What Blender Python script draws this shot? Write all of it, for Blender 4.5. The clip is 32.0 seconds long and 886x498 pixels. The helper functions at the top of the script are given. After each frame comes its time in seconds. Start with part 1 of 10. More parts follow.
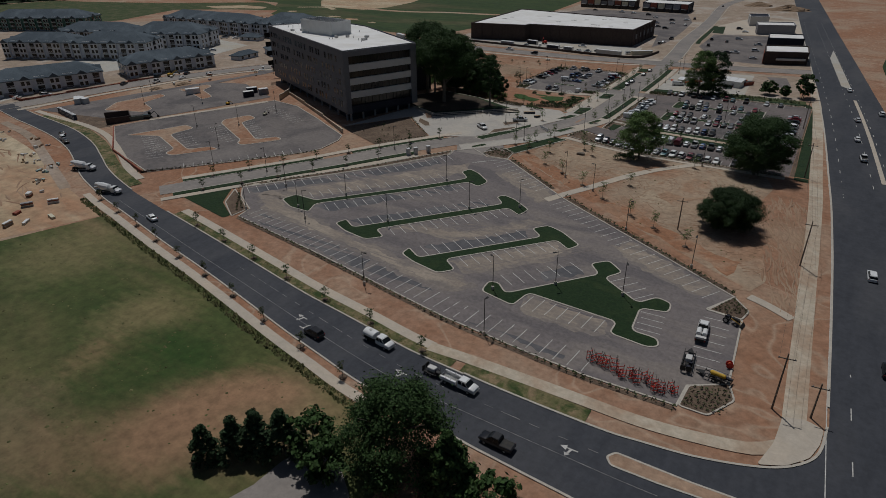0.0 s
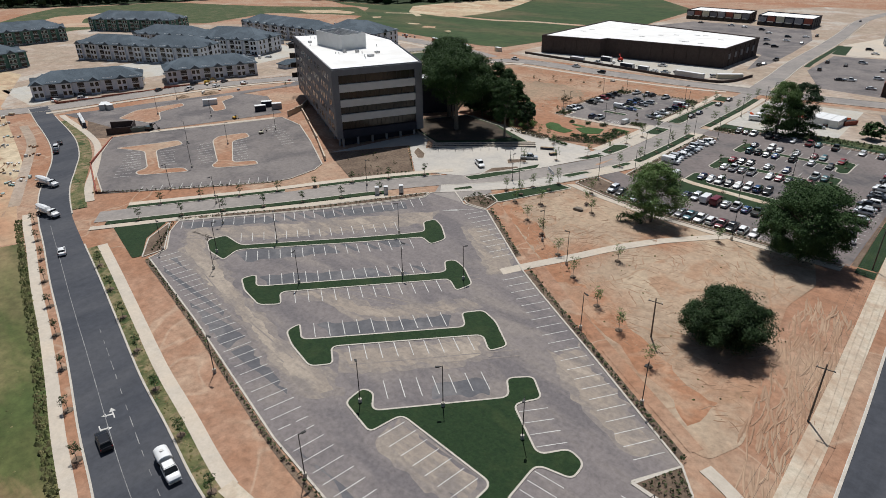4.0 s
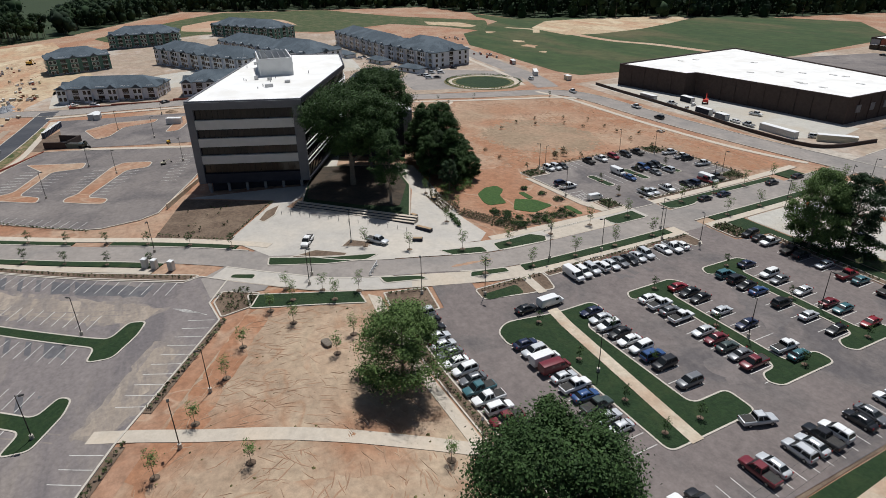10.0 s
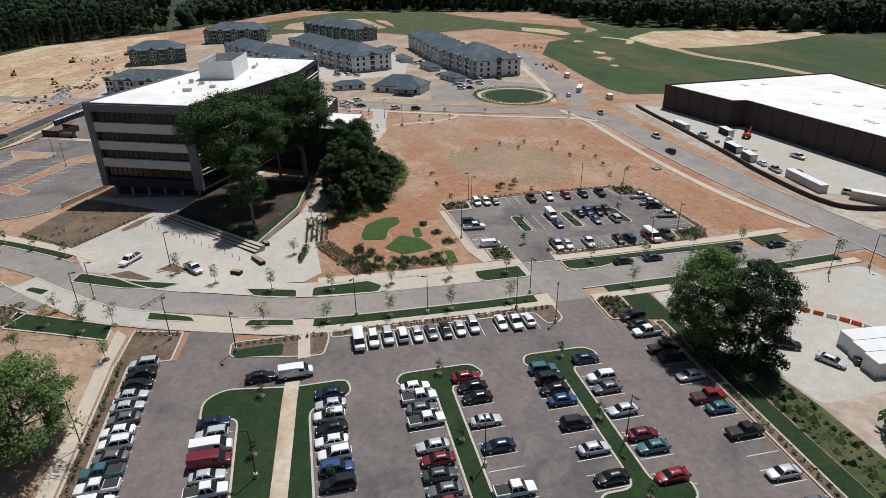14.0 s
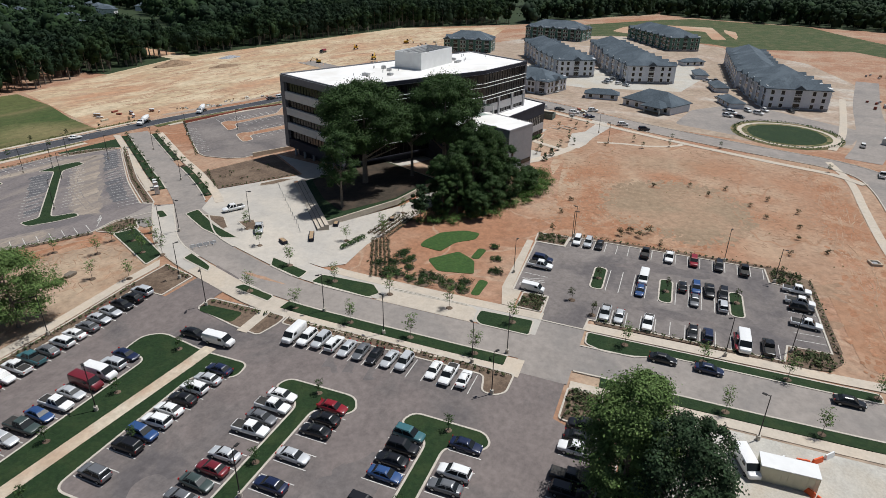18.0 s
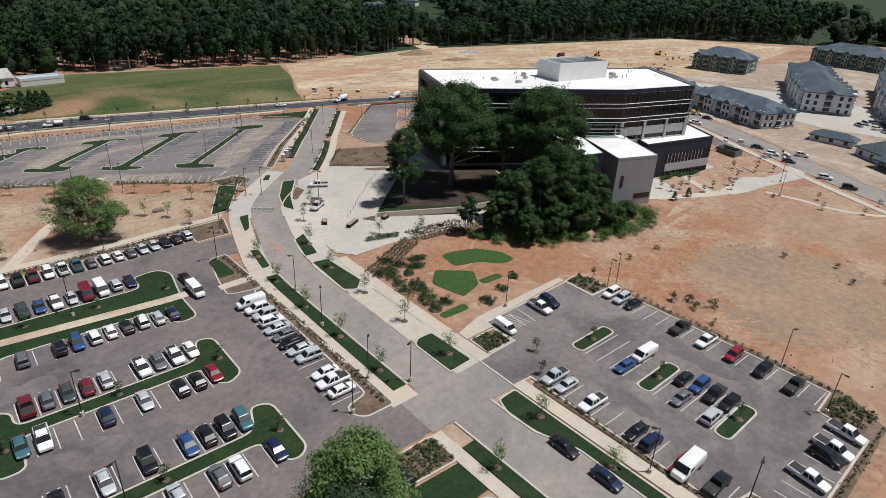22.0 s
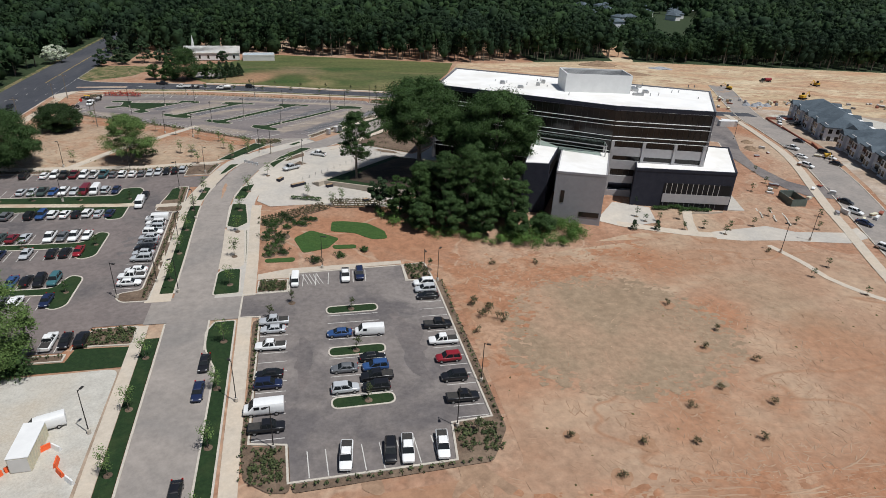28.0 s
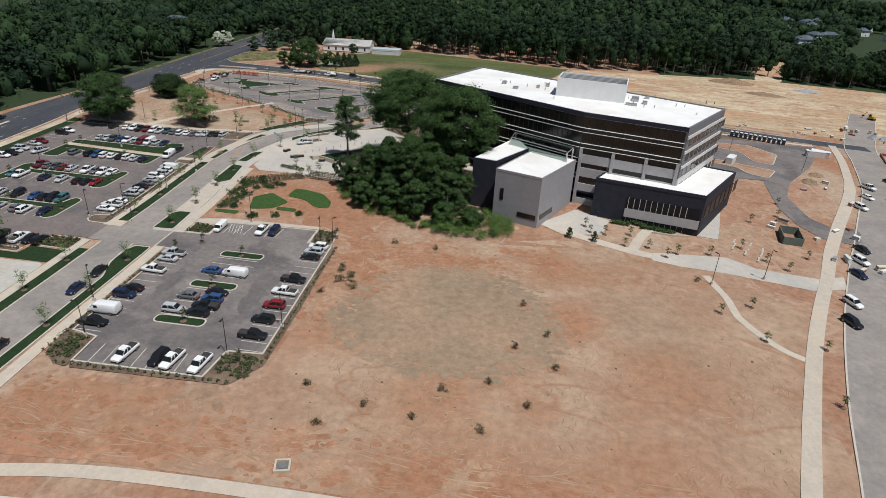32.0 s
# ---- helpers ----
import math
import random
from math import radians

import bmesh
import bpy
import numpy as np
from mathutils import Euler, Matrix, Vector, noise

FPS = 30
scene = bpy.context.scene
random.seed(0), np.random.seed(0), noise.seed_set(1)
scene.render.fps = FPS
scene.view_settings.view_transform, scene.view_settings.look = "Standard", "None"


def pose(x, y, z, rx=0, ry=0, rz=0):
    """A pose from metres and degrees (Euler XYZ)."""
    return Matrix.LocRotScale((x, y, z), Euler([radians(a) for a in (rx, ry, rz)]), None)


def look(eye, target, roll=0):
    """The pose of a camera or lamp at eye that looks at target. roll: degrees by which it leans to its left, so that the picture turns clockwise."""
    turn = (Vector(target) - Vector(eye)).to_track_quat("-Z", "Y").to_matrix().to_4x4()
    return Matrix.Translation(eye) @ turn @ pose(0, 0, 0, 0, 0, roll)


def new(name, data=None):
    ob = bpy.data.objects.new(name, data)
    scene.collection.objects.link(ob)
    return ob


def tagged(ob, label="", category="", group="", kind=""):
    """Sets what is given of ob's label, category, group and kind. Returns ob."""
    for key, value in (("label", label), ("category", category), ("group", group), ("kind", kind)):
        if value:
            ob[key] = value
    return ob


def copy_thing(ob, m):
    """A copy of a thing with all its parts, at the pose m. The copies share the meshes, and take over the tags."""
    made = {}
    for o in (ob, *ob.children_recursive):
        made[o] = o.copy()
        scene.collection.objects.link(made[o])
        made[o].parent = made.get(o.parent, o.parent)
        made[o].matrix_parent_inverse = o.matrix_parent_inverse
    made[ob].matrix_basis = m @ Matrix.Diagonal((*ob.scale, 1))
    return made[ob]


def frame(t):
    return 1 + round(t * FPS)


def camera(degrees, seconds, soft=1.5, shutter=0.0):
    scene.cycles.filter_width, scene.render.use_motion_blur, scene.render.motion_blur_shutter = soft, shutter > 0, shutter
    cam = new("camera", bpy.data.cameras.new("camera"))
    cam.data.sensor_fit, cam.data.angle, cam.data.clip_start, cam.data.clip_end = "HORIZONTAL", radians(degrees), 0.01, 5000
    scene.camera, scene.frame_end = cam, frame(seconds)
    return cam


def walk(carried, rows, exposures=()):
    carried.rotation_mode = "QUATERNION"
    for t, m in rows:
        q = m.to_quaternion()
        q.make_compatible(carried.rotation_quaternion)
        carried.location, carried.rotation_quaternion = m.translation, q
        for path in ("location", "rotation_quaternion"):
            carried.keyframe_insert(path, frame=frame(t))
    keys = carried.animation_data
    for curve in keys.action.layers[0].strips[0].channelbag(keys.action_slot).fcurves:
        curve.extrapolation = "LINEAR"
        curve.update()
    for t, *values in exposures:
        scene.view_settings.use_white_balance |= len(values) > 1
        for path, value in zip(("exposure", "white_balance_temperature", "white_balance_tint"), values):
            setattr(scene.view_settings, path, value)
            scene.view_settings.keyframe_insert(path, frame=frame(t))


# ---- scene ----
from mathutils.geometry import tessellate_polygon
cam = camera(72.1, 32.0, soft=0.85)
ROWS = [
    (0.0, -0.00, -0.01, 66.89, 62.43, 0.61, 31.81),
    (0.5, 1.24, 3.92, 66.98, 62.44, 0.63, 31.76),
    (1.0, 3.21, 9.30, 67.03, 62.46, 0.68, 32.47),
    (1.5, 5.32, 15.64, 66.93, 62.53, 0.68, 34.06),
    (2.0, 7.44, 22.79, 66.73, 62.63, 0.67, 37.78),
    (2.5, 9.24, 30.24, 66.63, 62.70, 0.70, 39.55),
    (3.0, 10.77, 38.34, 66.53, 62.79, 0.72, 41.52),
    (3.5, 12.08, 46.61, 66.42, 62.83, 0.80, 42.12),
    (4.0, 13.37, 54.63, 66.27, 62.89, 0.80, 43.32),
    (4.5, 15.00, 63.31, 66.11, 62.94, 0.84, 44.40),
    (6.5, 22.45, 98.90, 65.15, 60.89, 1.01, 52.71),
    (7.0, 23.59, 108.14, 64.89, 60.95, 1.00, 54.15),
    (7.5, 24.67, 117.78, 64.73, 61.04, 0.93, 57.24),
    (8.0, 25.50, 127.22, 64.58, 61.13, 1.02, 59.08),
    (8.5, 26.03, 136.92, 64.26, 61.24, 1.03, 60.11),
    (9.0, 26.38, 146.64, 64.11, 61.42, 1.04, 60.70),
    (9.5, 26.64, 155.87, 63.96, 63.06, 1.05, 61.05),
    (10.0, 26.80, 165.28, 63.65, 63.99, 1.03, 62.52),
    (10.5, 27.03, 174.79, 63.45, 64.07, 1.02, 64.64),
    (11.0, 27.04, 184.35, 63.34, 64.12, 1.04, 65.80),
    (11.5, 27.41, 193.44, 63.23, 64.14, 1.09, 66.49),
    (12.0, 28.24, 202.51, 62.97, 64.23, 1.01, 67.46),
    (12.5, 28.96, 211.44, 62.81, 64.29, 0.91, 69.82),
    (13.0, 29.36, 220.17, 62.60, 64.36, 0.74, 72.92),
    (13.5, 29.52, 228.88, 62.55, 64.39, 0.66, 75.01),
    (15.5, 28.40, 262.08, 62.31, 64.52, -0.06, 86.50),
    (16.0, 26.94, 270.04, 62.31, 64.50, -0.38, 92.03),
    (16.5, 24.53, 278.42, 62.21, 64.51, -0.39, 98.79),
    (17.0, 21.47, 285.91, 62.22, 64.45, -0.54, 104.02),
    (17.5, 17.68, 293.57, 62.17, 64.47, -0.62, 108.17),
    (18.0, 13.47, 300.79, 62.38, 64.41, -0.85, 111.35),
    (18.5, 9.08, 307.69, 62.48, 64.35, -1.00, 114.63),
    (19.0, 4.48, 314.33, 62.69, 64.28, -1.30, 119.36),
    (19.5, 0.18, 320.28, 62.99, 64.19, -1.53, 123.73),
    (20.0, -3.71, 325.18, 63.31, 64.05, -1.85, 129.00),
    (20.5, -7.70, 329.72, 63.47, 63.96, -2.01, 133.32),
    (21.0, -12.47, 334.21, 63.64, 63.84, -2.11, 136.03),
    (21.5, -17.92, 339.07, 63.91, 63.80, -2.11, 138.10),
    (22.0, -23.79, 343.99, 64.22, 63.82, -2.27, 139.68),
    (22.5, -29.79, 349.02, 64.43, 63.86, -2.31, 140.81),
    (23.0, -36.21, 354.42, 64.80, 63.86, -2.46, 141.73),
    (23.5, -42.56, 359.93, 65.06, 63.90, -2.52, 142.77),
    (24.0, -48.49, 365.27, 65.23, 63.96, -2.62, 144.63),
    (24.5, -54.76, 370.65, 65.45, 63.92, -2.69, 148.11),
    (25.0, -61.22, 375.72, 65.61, 63.89, -2.67, 151.42),
    (25.5, -67.62, 380.56, 65.82, 63.80, -2.66, 155.72),
    (27.5, -96.53, 395.90, 66.72, 63.64, -2.56, 165.20),
    (28.0, -104.35, 399.00, 66.93, 63.55, -2.54, 168.53),
    (28.5, -112.86, 401.88, 67.15, 63.51, -2.52, 170.95),
    (29.0, -121.58, 404.39, 67.42, 63.44, -2.56, 173.27),
    (29.5, -130.16, 406.67, 67.63, 63.41, -2.60, 175.17),
    (30.0, -139.09, 408.91, 67.91, 63.39, -2.60, 177.29),
    (30.5, -148.14, 410.98, 68.12, 63.33, -2.69, 180.17),
    (31.0, -157.22, 412.27, 68.38, 63.27, -2.76, 183.62),
    (31.5, -165.96, 413.01, 68.65, 63.24, -2.82, 186.51),
    (32.0, -174.89, 412.64, 68.97, 63.19, -2.85, 188.85),
]
walk(cam, [(t, pose(x, y, z, rx, ry, rz)) for t, x, y, z, rx, ry, rz in ROWS],
     exposures=[(0.0, -1.3), (0.4, -0.75), (0.8, -0.2), (1.2, 0.0), (3.0, -0.04), (9.0, -0.06), (12.0, -0.08), (16.0, -0.1), (18.0, -0.04), (26.0, -0.04), (29.0, -0.09), (32.0, -0.1)])

# ---- world and sun ----
SUN_AZ, SUN_EL = 136.0, 66.0   # degrees: direction to the sun in plan (counter-clockwise from x) and its height
world = bpy.data.worlds.new("world")
scene.world = world
world.use_nodes = True
wn = world.node_tree.nodes
sky = wn.new("ShaderNodeTexSky")
sky.sky_type = 'NISHITA'
sky.sun_disc = False
sky.sun_elevation = radians(SUN_EL)
sky.sun_rotation = radians(90 - SUN_AZ)
world.node_tree.links.new(sky.outputs[0], wn["Background"].inputs[0])
wn["Background"].inputs[1].default_value = 0.050
sun_data = bpy.data.lights.new("sun", 'SUN')
sun_data.energy = 4.45
sun_data.angle = radians(0.5)
sun_data.color = (0.988, 0.988, 0.98)
sun = new("sun", sun_data)
sd = Vector((math.cos(radians(SUN_AZ)) * math.cos(radians(SUN_EL)), math.sin(radians(SUN_AZ)) * math.cos(radians(SUN_EL)), math.sin(radians(SUN_EL))))
sun.matrix_world = look(sd * 300, (0, 0, 0))


# ---- lie of the land ----
BREAKS = ((140.0, -2.6), (200.0, -0.6), (260.0, -0.7), (290.0, -1.2), (340.0, -2.0))
KNOLL = ((96.0, 0.0), (125.0, 1.1), (150.0, 1.8), (190.0, 2.1), (210.0, 2.6), (224.0, 2.0), (240.0, 1.0), (264.0, 0.0))
YCUTS = [float(v) for v in range(96, 268, 4)] + [290.0, 340.0]
XCUTS = (-290.0, -282.0, -274.0, -266.0, -258.0, -250.0, -78.0, -71.0, -64.0, -57.0, -50.0, -2.0, 6.0, 14.0, 22.0)
rng = random.Random(7)


def between(table, y):
    """Value of a table of (place, value), linear between its rows."""
    if y <= table[0][0]:
        return table[0][1]
    for (a, p), (b, q) in zip(table, table[1:]):
        if y <= b:
            return p + (q - p) * (y - a) / (b - a)
    return table[-1][1]


def knoll(x, y):
    """How far the campus rises over the even fall of the land; it fades out west of the yard, at the main road and under the middle car park."""
    fade = min(1.0, max(0.0, (x + 290) / 40)) * min(1.0, max(0.0, (22 - x) / 24))
    fade *= 1 - min(1.0, max(0.0, (x + 78) / 28)) * min(1.0, max(0.0, (y - 184) / 20))
    return fade * sum(between(KNOLL, y + d) for d in (-6, -3, 0, 3, 6)) / 5


def H(y, x=-100.0):
    """Height of the ground."""
    return sum(between(BREAKS, y + d) for d in (-6, -3, 0, 3, 6)) / 5 + knoll(x, y)


def site(x, y):
    """A plan point on rising ground, slid towards the camera to fit its view."""
    k = knoll(x, y) / 66.0
    f = min(1.0, max(0.0, (y - 150) / 65))
    return x + k * (22 - 27 * f - x), y + k * (105 + 165 * f - y)


# ---- materials ----
def mat(name, a, b=None, scale=1.0, rough=0.85, c=None, scale2=0.07, bump=0.0, metal=0.0, spec=0.3, rand=0.0, island=0.0, lo=0.35, hi=0.65, lo2=0.45, hi2=0.65, dark=None, scale3=0.03, grain=0.0, gscale=3.0, stretch=None, vein=None, vscale=0.05, vw=0.02, zones=()):
    """A surface of two colours mixed by fine noise, a third by broad patches, with a fine relief."""
    m = bpy.data.materials.new(name)
    m.use_nodes = True
    nt = m.node_tree
    n, l = nt.nodes, nt.links
    bs = n["Principled BSDF"]
    bs.inputs["Roughness"].default_value = rough
    bs.inputs["Metallic"].default_value = metal
    bs.inputs["Specular IOR Level"].default_value = spec
    b = b or tuple(min(1, v * 0.82) for v in a)
    geo = n.new("ShaderNodeNewGeometry")
    coord = geo.outputs["Position"]
    if stretch:
        mp = n.new("ShaderNodeMapping")
        mp.inputs["Rotation"].default_value = (0, 0, radians(stretch[0]))
        mp.inputs["Scale"].default_value = (stretch[1], stretch[2], 1)
        l.new(coord, mp.inputs["Vector"])
        coord = mp.outputs[0]

    def noisy(sc, detail, low, high):
        t = n.new("ShaderNodeTexNoise")
        t.inputs["Scale"].default_value = sc
        t.inputs["Detail"].default_value = detail
        t.inputs["Roughness"].default_value = 0.62
        l.new(coord, t.inputs["Vector"])
        t.inputs["Distortion"].default_value = 0.4
        r = n.new("ShaderNodeMapRange")
        r.inputs[1].default_value, r.inputs[2].default_value = low, high
        l.new(t.outputs[0], r.inputs[0])
        return t, r.outputs[0]

    def mix(fac, x, y):
        k = n.new("ShaderNodeMix")
        k.data_type = 'RGBA'
        if isinstance(fac, float):
            k.inputs[0].default_value = fac
        else:
            l.new(fac, k.inputs[0])
        for sock, v in ((k.inputs[6], x), (k.inputs[7], y)):
            if isinstance(v, tuple):
                sock.default_value = (*v, 1)
            else:
                l.new(v, sock)
        return k.outputs[2]

    fine, f = noisy(scale, 6, lo, hi)
    col = mix(f, a, b)
    if c:
        _, g = noisy(scale2, 5, lo2, hi2)
        col = mix(g, col, c)
    if dark:
        _, g = noisy(scale3, 6, 0.48, 0.62)
        col = mix(g, col, dark)
    for zx, zy, zr, zcol in zones:
        ds = n.new("ShaderNodeVectorMath")
        ds.operation = 'DISTANCE'
        ds.inputs[1].default_value = (*site(zx, zy), H(site(zx, zy)[1], zx))
        l.new(geo.outputs["Position"], ds.inputs[0])
        zn, _ = noisy(1.6 / zr ** 0.6, 6, 0, 1)
        sc = n.new("ShaderNodeMath")
        sc.operation = 'MULTIPLY_ADD'
        sc.inputs[1].default_value = 1.0 / zr
        l.new(ds.outputs["Value"], sc.inputs[0])
        l.new(zn.outputs[0], sc.inputs[2])
        zm = n.new("ShaderNodeMapRange")
        zm.inputs[1].default_value, zm.inputs[2].default_value = 1.55, 0.85
        zm.inputs[3].default_value, zm.inputs[4].default_value = 0.0, 0.6
        l.new(sc.outputs[0], zm.inputs[0])
        col = mix(zm.outputs[0], col, zcol)
    if vein:
        vt, _ = noisy(vscale, 3, 0, 1)
        vs = n.new("ShaderNodeMath")
        vs.operation = 'SUBTRACT'
        vs.inputs[1].default_value = 0.5
        l.new(vt.outputs[0], vs.inputs[0])
        va = n.new("ShaderNodeMath")
        va.operation = 'ABSOLUTE'
        l.new(vs.outputs[0], va.inputs[0])
        vr2 = n.new("ShaderNodeMapRange")
        vr2.inputs[1].default_value, vr2.inputs[2].default_value = vw, 0.0
        vr2.inputs[3].default_value, vr2.inputs[4].default_value = 0.0, 0.7
        l.new(va.outputs[0], vr2.inputs[0])
        col = mix(vr2.outputs[0], col, vein)
    if grain:
        gt = n.new("ShaderNodeTexNoise")
        gt.inputs["Scale"].default_value = gscale
        gt.inputs["Detail"].default_value = 9
        gt.inputs["Roughness"].default_value = 0.72
        l.new(geo.outputs["Position"], gt.inputs["Vector"])
        gr = n.new("ShaderNodeMapRange")
        gr.inputs[1].default_value, gr.inputs[2].default_value = 0.3, 0.7
        gr.inputs[3].default_value, gr.inputs[4].default_value = 1 - grain, 1 + grain
        l.new(gt.outputs[0], gr.inputs[0])
        gh = n.new("ShaderNodeHueSaturation")
        l.new(gr.outputs[0], gh.inputs["Value"])
        l.new(col, gh.inputs["Color"])
        col = gh.outputs[0]
    if rand or island:
        src = n.new("ShaderNodeObjectInfo").outputs["Random"] if rand else geo.outputs["Random Per Island"]
        amt = rand or island
        hs = n.new("ShaderNodeHueSaturation")
        vr = n.new("ShaderNodeMapRange")
        vr.inputs[3].default_value, vr.inputs[4].default_value = 1 - amt, 1 + amt
        l.new(src, vr.inputs[0])
        l.new(vr.outputs[0], hs.inputs["Value"])
        l.new(col, hs.inputs["Color"])
        col = hs.outputs[0]
    l.new(col, bs.inputs["Base Color"])
    if bump:
        bp = n.new("ShaderNodeBump")
        bp.inputs["Strength"].default_value = min(1.0, bump)
        bp.inputs["Distance"].default_value = 0.3
        l.new(fine.outputs[0], bp.inputs["Height"])
        l.new(bp.outputs[0], bs.inputs["Normal"])
    return m


M = {}
M["clay"] = mat("clay", (0.345, 0.205, 0.135), (0.275, 0.145, 0.088), 0.16, 0.95, (0.37, 0.27, 0.19), 0.03, 0.9, dark=(0.30, 0.15, 0.086), scale3=0.014, grain=0.3, gscale=0.7, vein=(0.40, 0.285, 0.20), vscale=0.03, vw=0.012)
M["sand"] = mat("sand", (0.345, 0.255, 0.18), (0.29, 0.205, 0.14), 0.12, 0.95, (0.32, 0.19, 0.118), 0.03, 0.9, lo2=0.52, hi2=0.64, dark=(0.38, 0.29, 0.205), scale3=0.05, grain=0.28, gscale=0.7, vein=(0.30, 0.18, 0.11), vscale=0.025, vw=0.01, zones=[(-150, 279, 16, (0.30, 0.135, 0.07)), (-136, 290, 14, (0.30, 0.135, 0.07)), (-128, 262, 14, (0.30, 0.135, 0.07)), (-146, 262, 12, (0.30, 0.135, 0.07)), (-112, 345, 26, (0.30, 0.135, 0.07)), (-185, 301, 10, (0.30, 0.135, 0.07)), (-172, 352, 30, (0.30, 0.135, 0.07)), (-205, 320, 16, (0.30, 0.135, 0.07)), (-40, 152, 11, (0.30, 0.135, 0.07)), (-53, 160, 8, (0.30, 0.135, 0.07)), (-52, 170, 7, (0.30, 0.135, 0.07)), (-38, 185, 9, (0.30, 0.135, 0.07)), (-85, 183, 6, (0.30, 0.135, 0.07)), (-4, 150, 14, (0.30, 0.135, 0.07)), (-1, 172, 12, (0.30, 0.135, 0.07)), (-66, 187, 12, (0.40, 0.31, 0.215)), (-29, 172, 15, (0.40, 0.31, 0.215))])
M["plot"] = mat("plot", (0.347, 0.228, 0.154), (0.302, 0.188, 0.123), 0.1, 0.95, (0.31, 0.18, 0.11), 0.022, 0.9, lo2=0.5, hi2=0.62, dark=(0.365, 0.268, 0.186), scale3=0.03, grain=0.24, gscale=0.5, stretch=(35, 0.7, 1.2), vein=(0.29, 0.15, 0.085), vscale=0.02, vw=0.01, zones=[(-140, 318, 12, (0.33, 0.165, 0.095)), (-164, 283, 10, (0.33, 0.165, 0.095)), (-190, 300, 10, (0.33, 0.165, 0.095)), (-178, 322, 8, (0.33, 0.165, 0.095)), (-168, 295, 15, (0.29, 0.208, 0.138)), (-154, 298, 14, (0.29, 0.208, 0.138)), (-158, 311, 14, (0.29, 0.208, 0.138)), (-172, 308, 12, (0.29, 0.208, 0.138)), (-148, 308, 9, (0.29, 0.208, 0.138)), (-204, 296, 13, (0.29, 0.208, 0.138)), (-207, 310, 11, (0.29, 0.208, 0.138)), (-158, 336, 9, (0.40, 0.285, 0.195)), (-172, 333, 9, (0.40, 0.285, 0.195)), (-186, 326, 9, (0.40, 0.285, 0.195)), (-192, 312, 7, (0.40, 0.285, 0.195)), (-226, 300, 8, (0.40, 0.285, 0.195)), (-223, 330, 9, (0.40, 0.285, 0.195)), (-142, 326, 7, (0.40, 0.285, 0.195)), (-200, 340, 14, (0.315, 0.158, 0.09)), (-120, 346, 9, (0.29, 0.208, 0.138)), (-166, 327, 5, (0.315, 0.158, 0.09)), (-182, 330, 5, (0.315, 0.158, 0.09)), (-187, 304, 7, (0.315, 0.158, 0.09)), (-150, 279, 18, (0.31, 0.15, 0.082)), (-136, 292, 16, (0.31, 0.15, 0.082)), (-128, 262, 14, (0.31, 0.15, 0.082)), (-146, 264, 14, (0.31, 0.15, 0.082)), (-112, 347, 26, (0.31, 0.15, 0.082)), (-187, 303, 9, (0.31, 0.15, 0.082)), (-172, 352, 26, (0.31, 0.15, 0.082)), (-205, 318, 15, (0.31, 0.15, 0.082)), (-163, 330, 12, (0.31, 0.15, 0.082)), (-183, 280, 12, (0.31, 0.15, 0.082)), (-98, 353, 5, (0.40, 0.19, 0.11)), (-106, 353.5, 5, (0.40, 0.19, 0.11)), (-115, 352.5, 5, (0.40, 0.19, 0.11)), (-124, 350, 5, (0.40, 0.19, 0.11)), (-133, 348, 5, (0.40, 0.19, 0.11)), (-143, 345, 5, (0.40, 0.19, 0.11))])
M["pale_sand"] = mat("pale_sand", (0.45, 0.355, 0.235), (0.38, 0.28, 0.175), 0.06, 0.95, (0.39, 0.225, 0.135), 0.02, 0.5, dark=(0.49, 0.40, 0.275), scale3=0.03, grain=0.3, gscale=0.3, stretch=(15, 0.5, 1.4), vein=(0.34, 0.22, 0.14), vscale=0.03, vw=0.02)
M["field"] = mat("field", (0.062, 0.08, 0.024), (0.105, 0.108, 0.039), 0.05, 0.95, (0.195, 0.145, 0.075), 0.02, 0.4, lo2=0.5, hi2=0.68, dark=(0.04, 0.068, 0.018), scale3=0.016, grain=0.32, gscale=0.5, stretch=(20, 0.5, 1.5), zones=[(-96, 24, 18, (0.20, 0.145, 0.085)), (-74, 40, 13, (0.23, 0.155, 0.09)), (-66, 50, 10, (0.22, 0.155, 0.09)), (-84, 32, 18, (0.22, 0.14, 0.078)), (-62, 50, 16, (0.30, 0.20, 0.11)), (-108, 56, 12, (0.26, 0.20, 0.10)), (-92, 64, 9, (0.05, 0.08, 0.022)), (-150, 62, 18, (0.20, 0.17, 0.08)), (-100, 44, 10, (0.34, 0.21, 0.12)), (-94, 45, 13, (0.026, 0.062, 0.012)), (-99, 50, 9, (0.026, 0.062, 0.012)), (-94, 39, 12, (0.026, 0.062, 0.012)), (-88, 53, 7, (0.026, 0.062, 0.012)), (-75, 37, 11, (0.30, 0.17, 0.10)), (-75, 45, 9, (0.30, 0.17, 0.10)), (-73, 51, 7, (0.30, 0.17, 0.10)), (-67, 53, 6, (0.30, 0.17, 0.10))])
M["red_clay_far"] = mat("red_clay_far", (0.37, 0.215, 0.135), (0.40, 0.27, 0.18), 0.05, 0.95, (0.42, 0.32, 0.23), 0.012, grain=0.2, gscale=0.3)
M["far_green"] = mat("far_green", (0.027, 0.053, 0.016), (0.045, 0.068, 0.022), 0.06, 0.95, (0.09, 0.082, 0.037), 0.012, lo2=0.5, hi2=0.64, grain=0.3, gscale=0.15, stretch=(70, 0.4, 1.5))
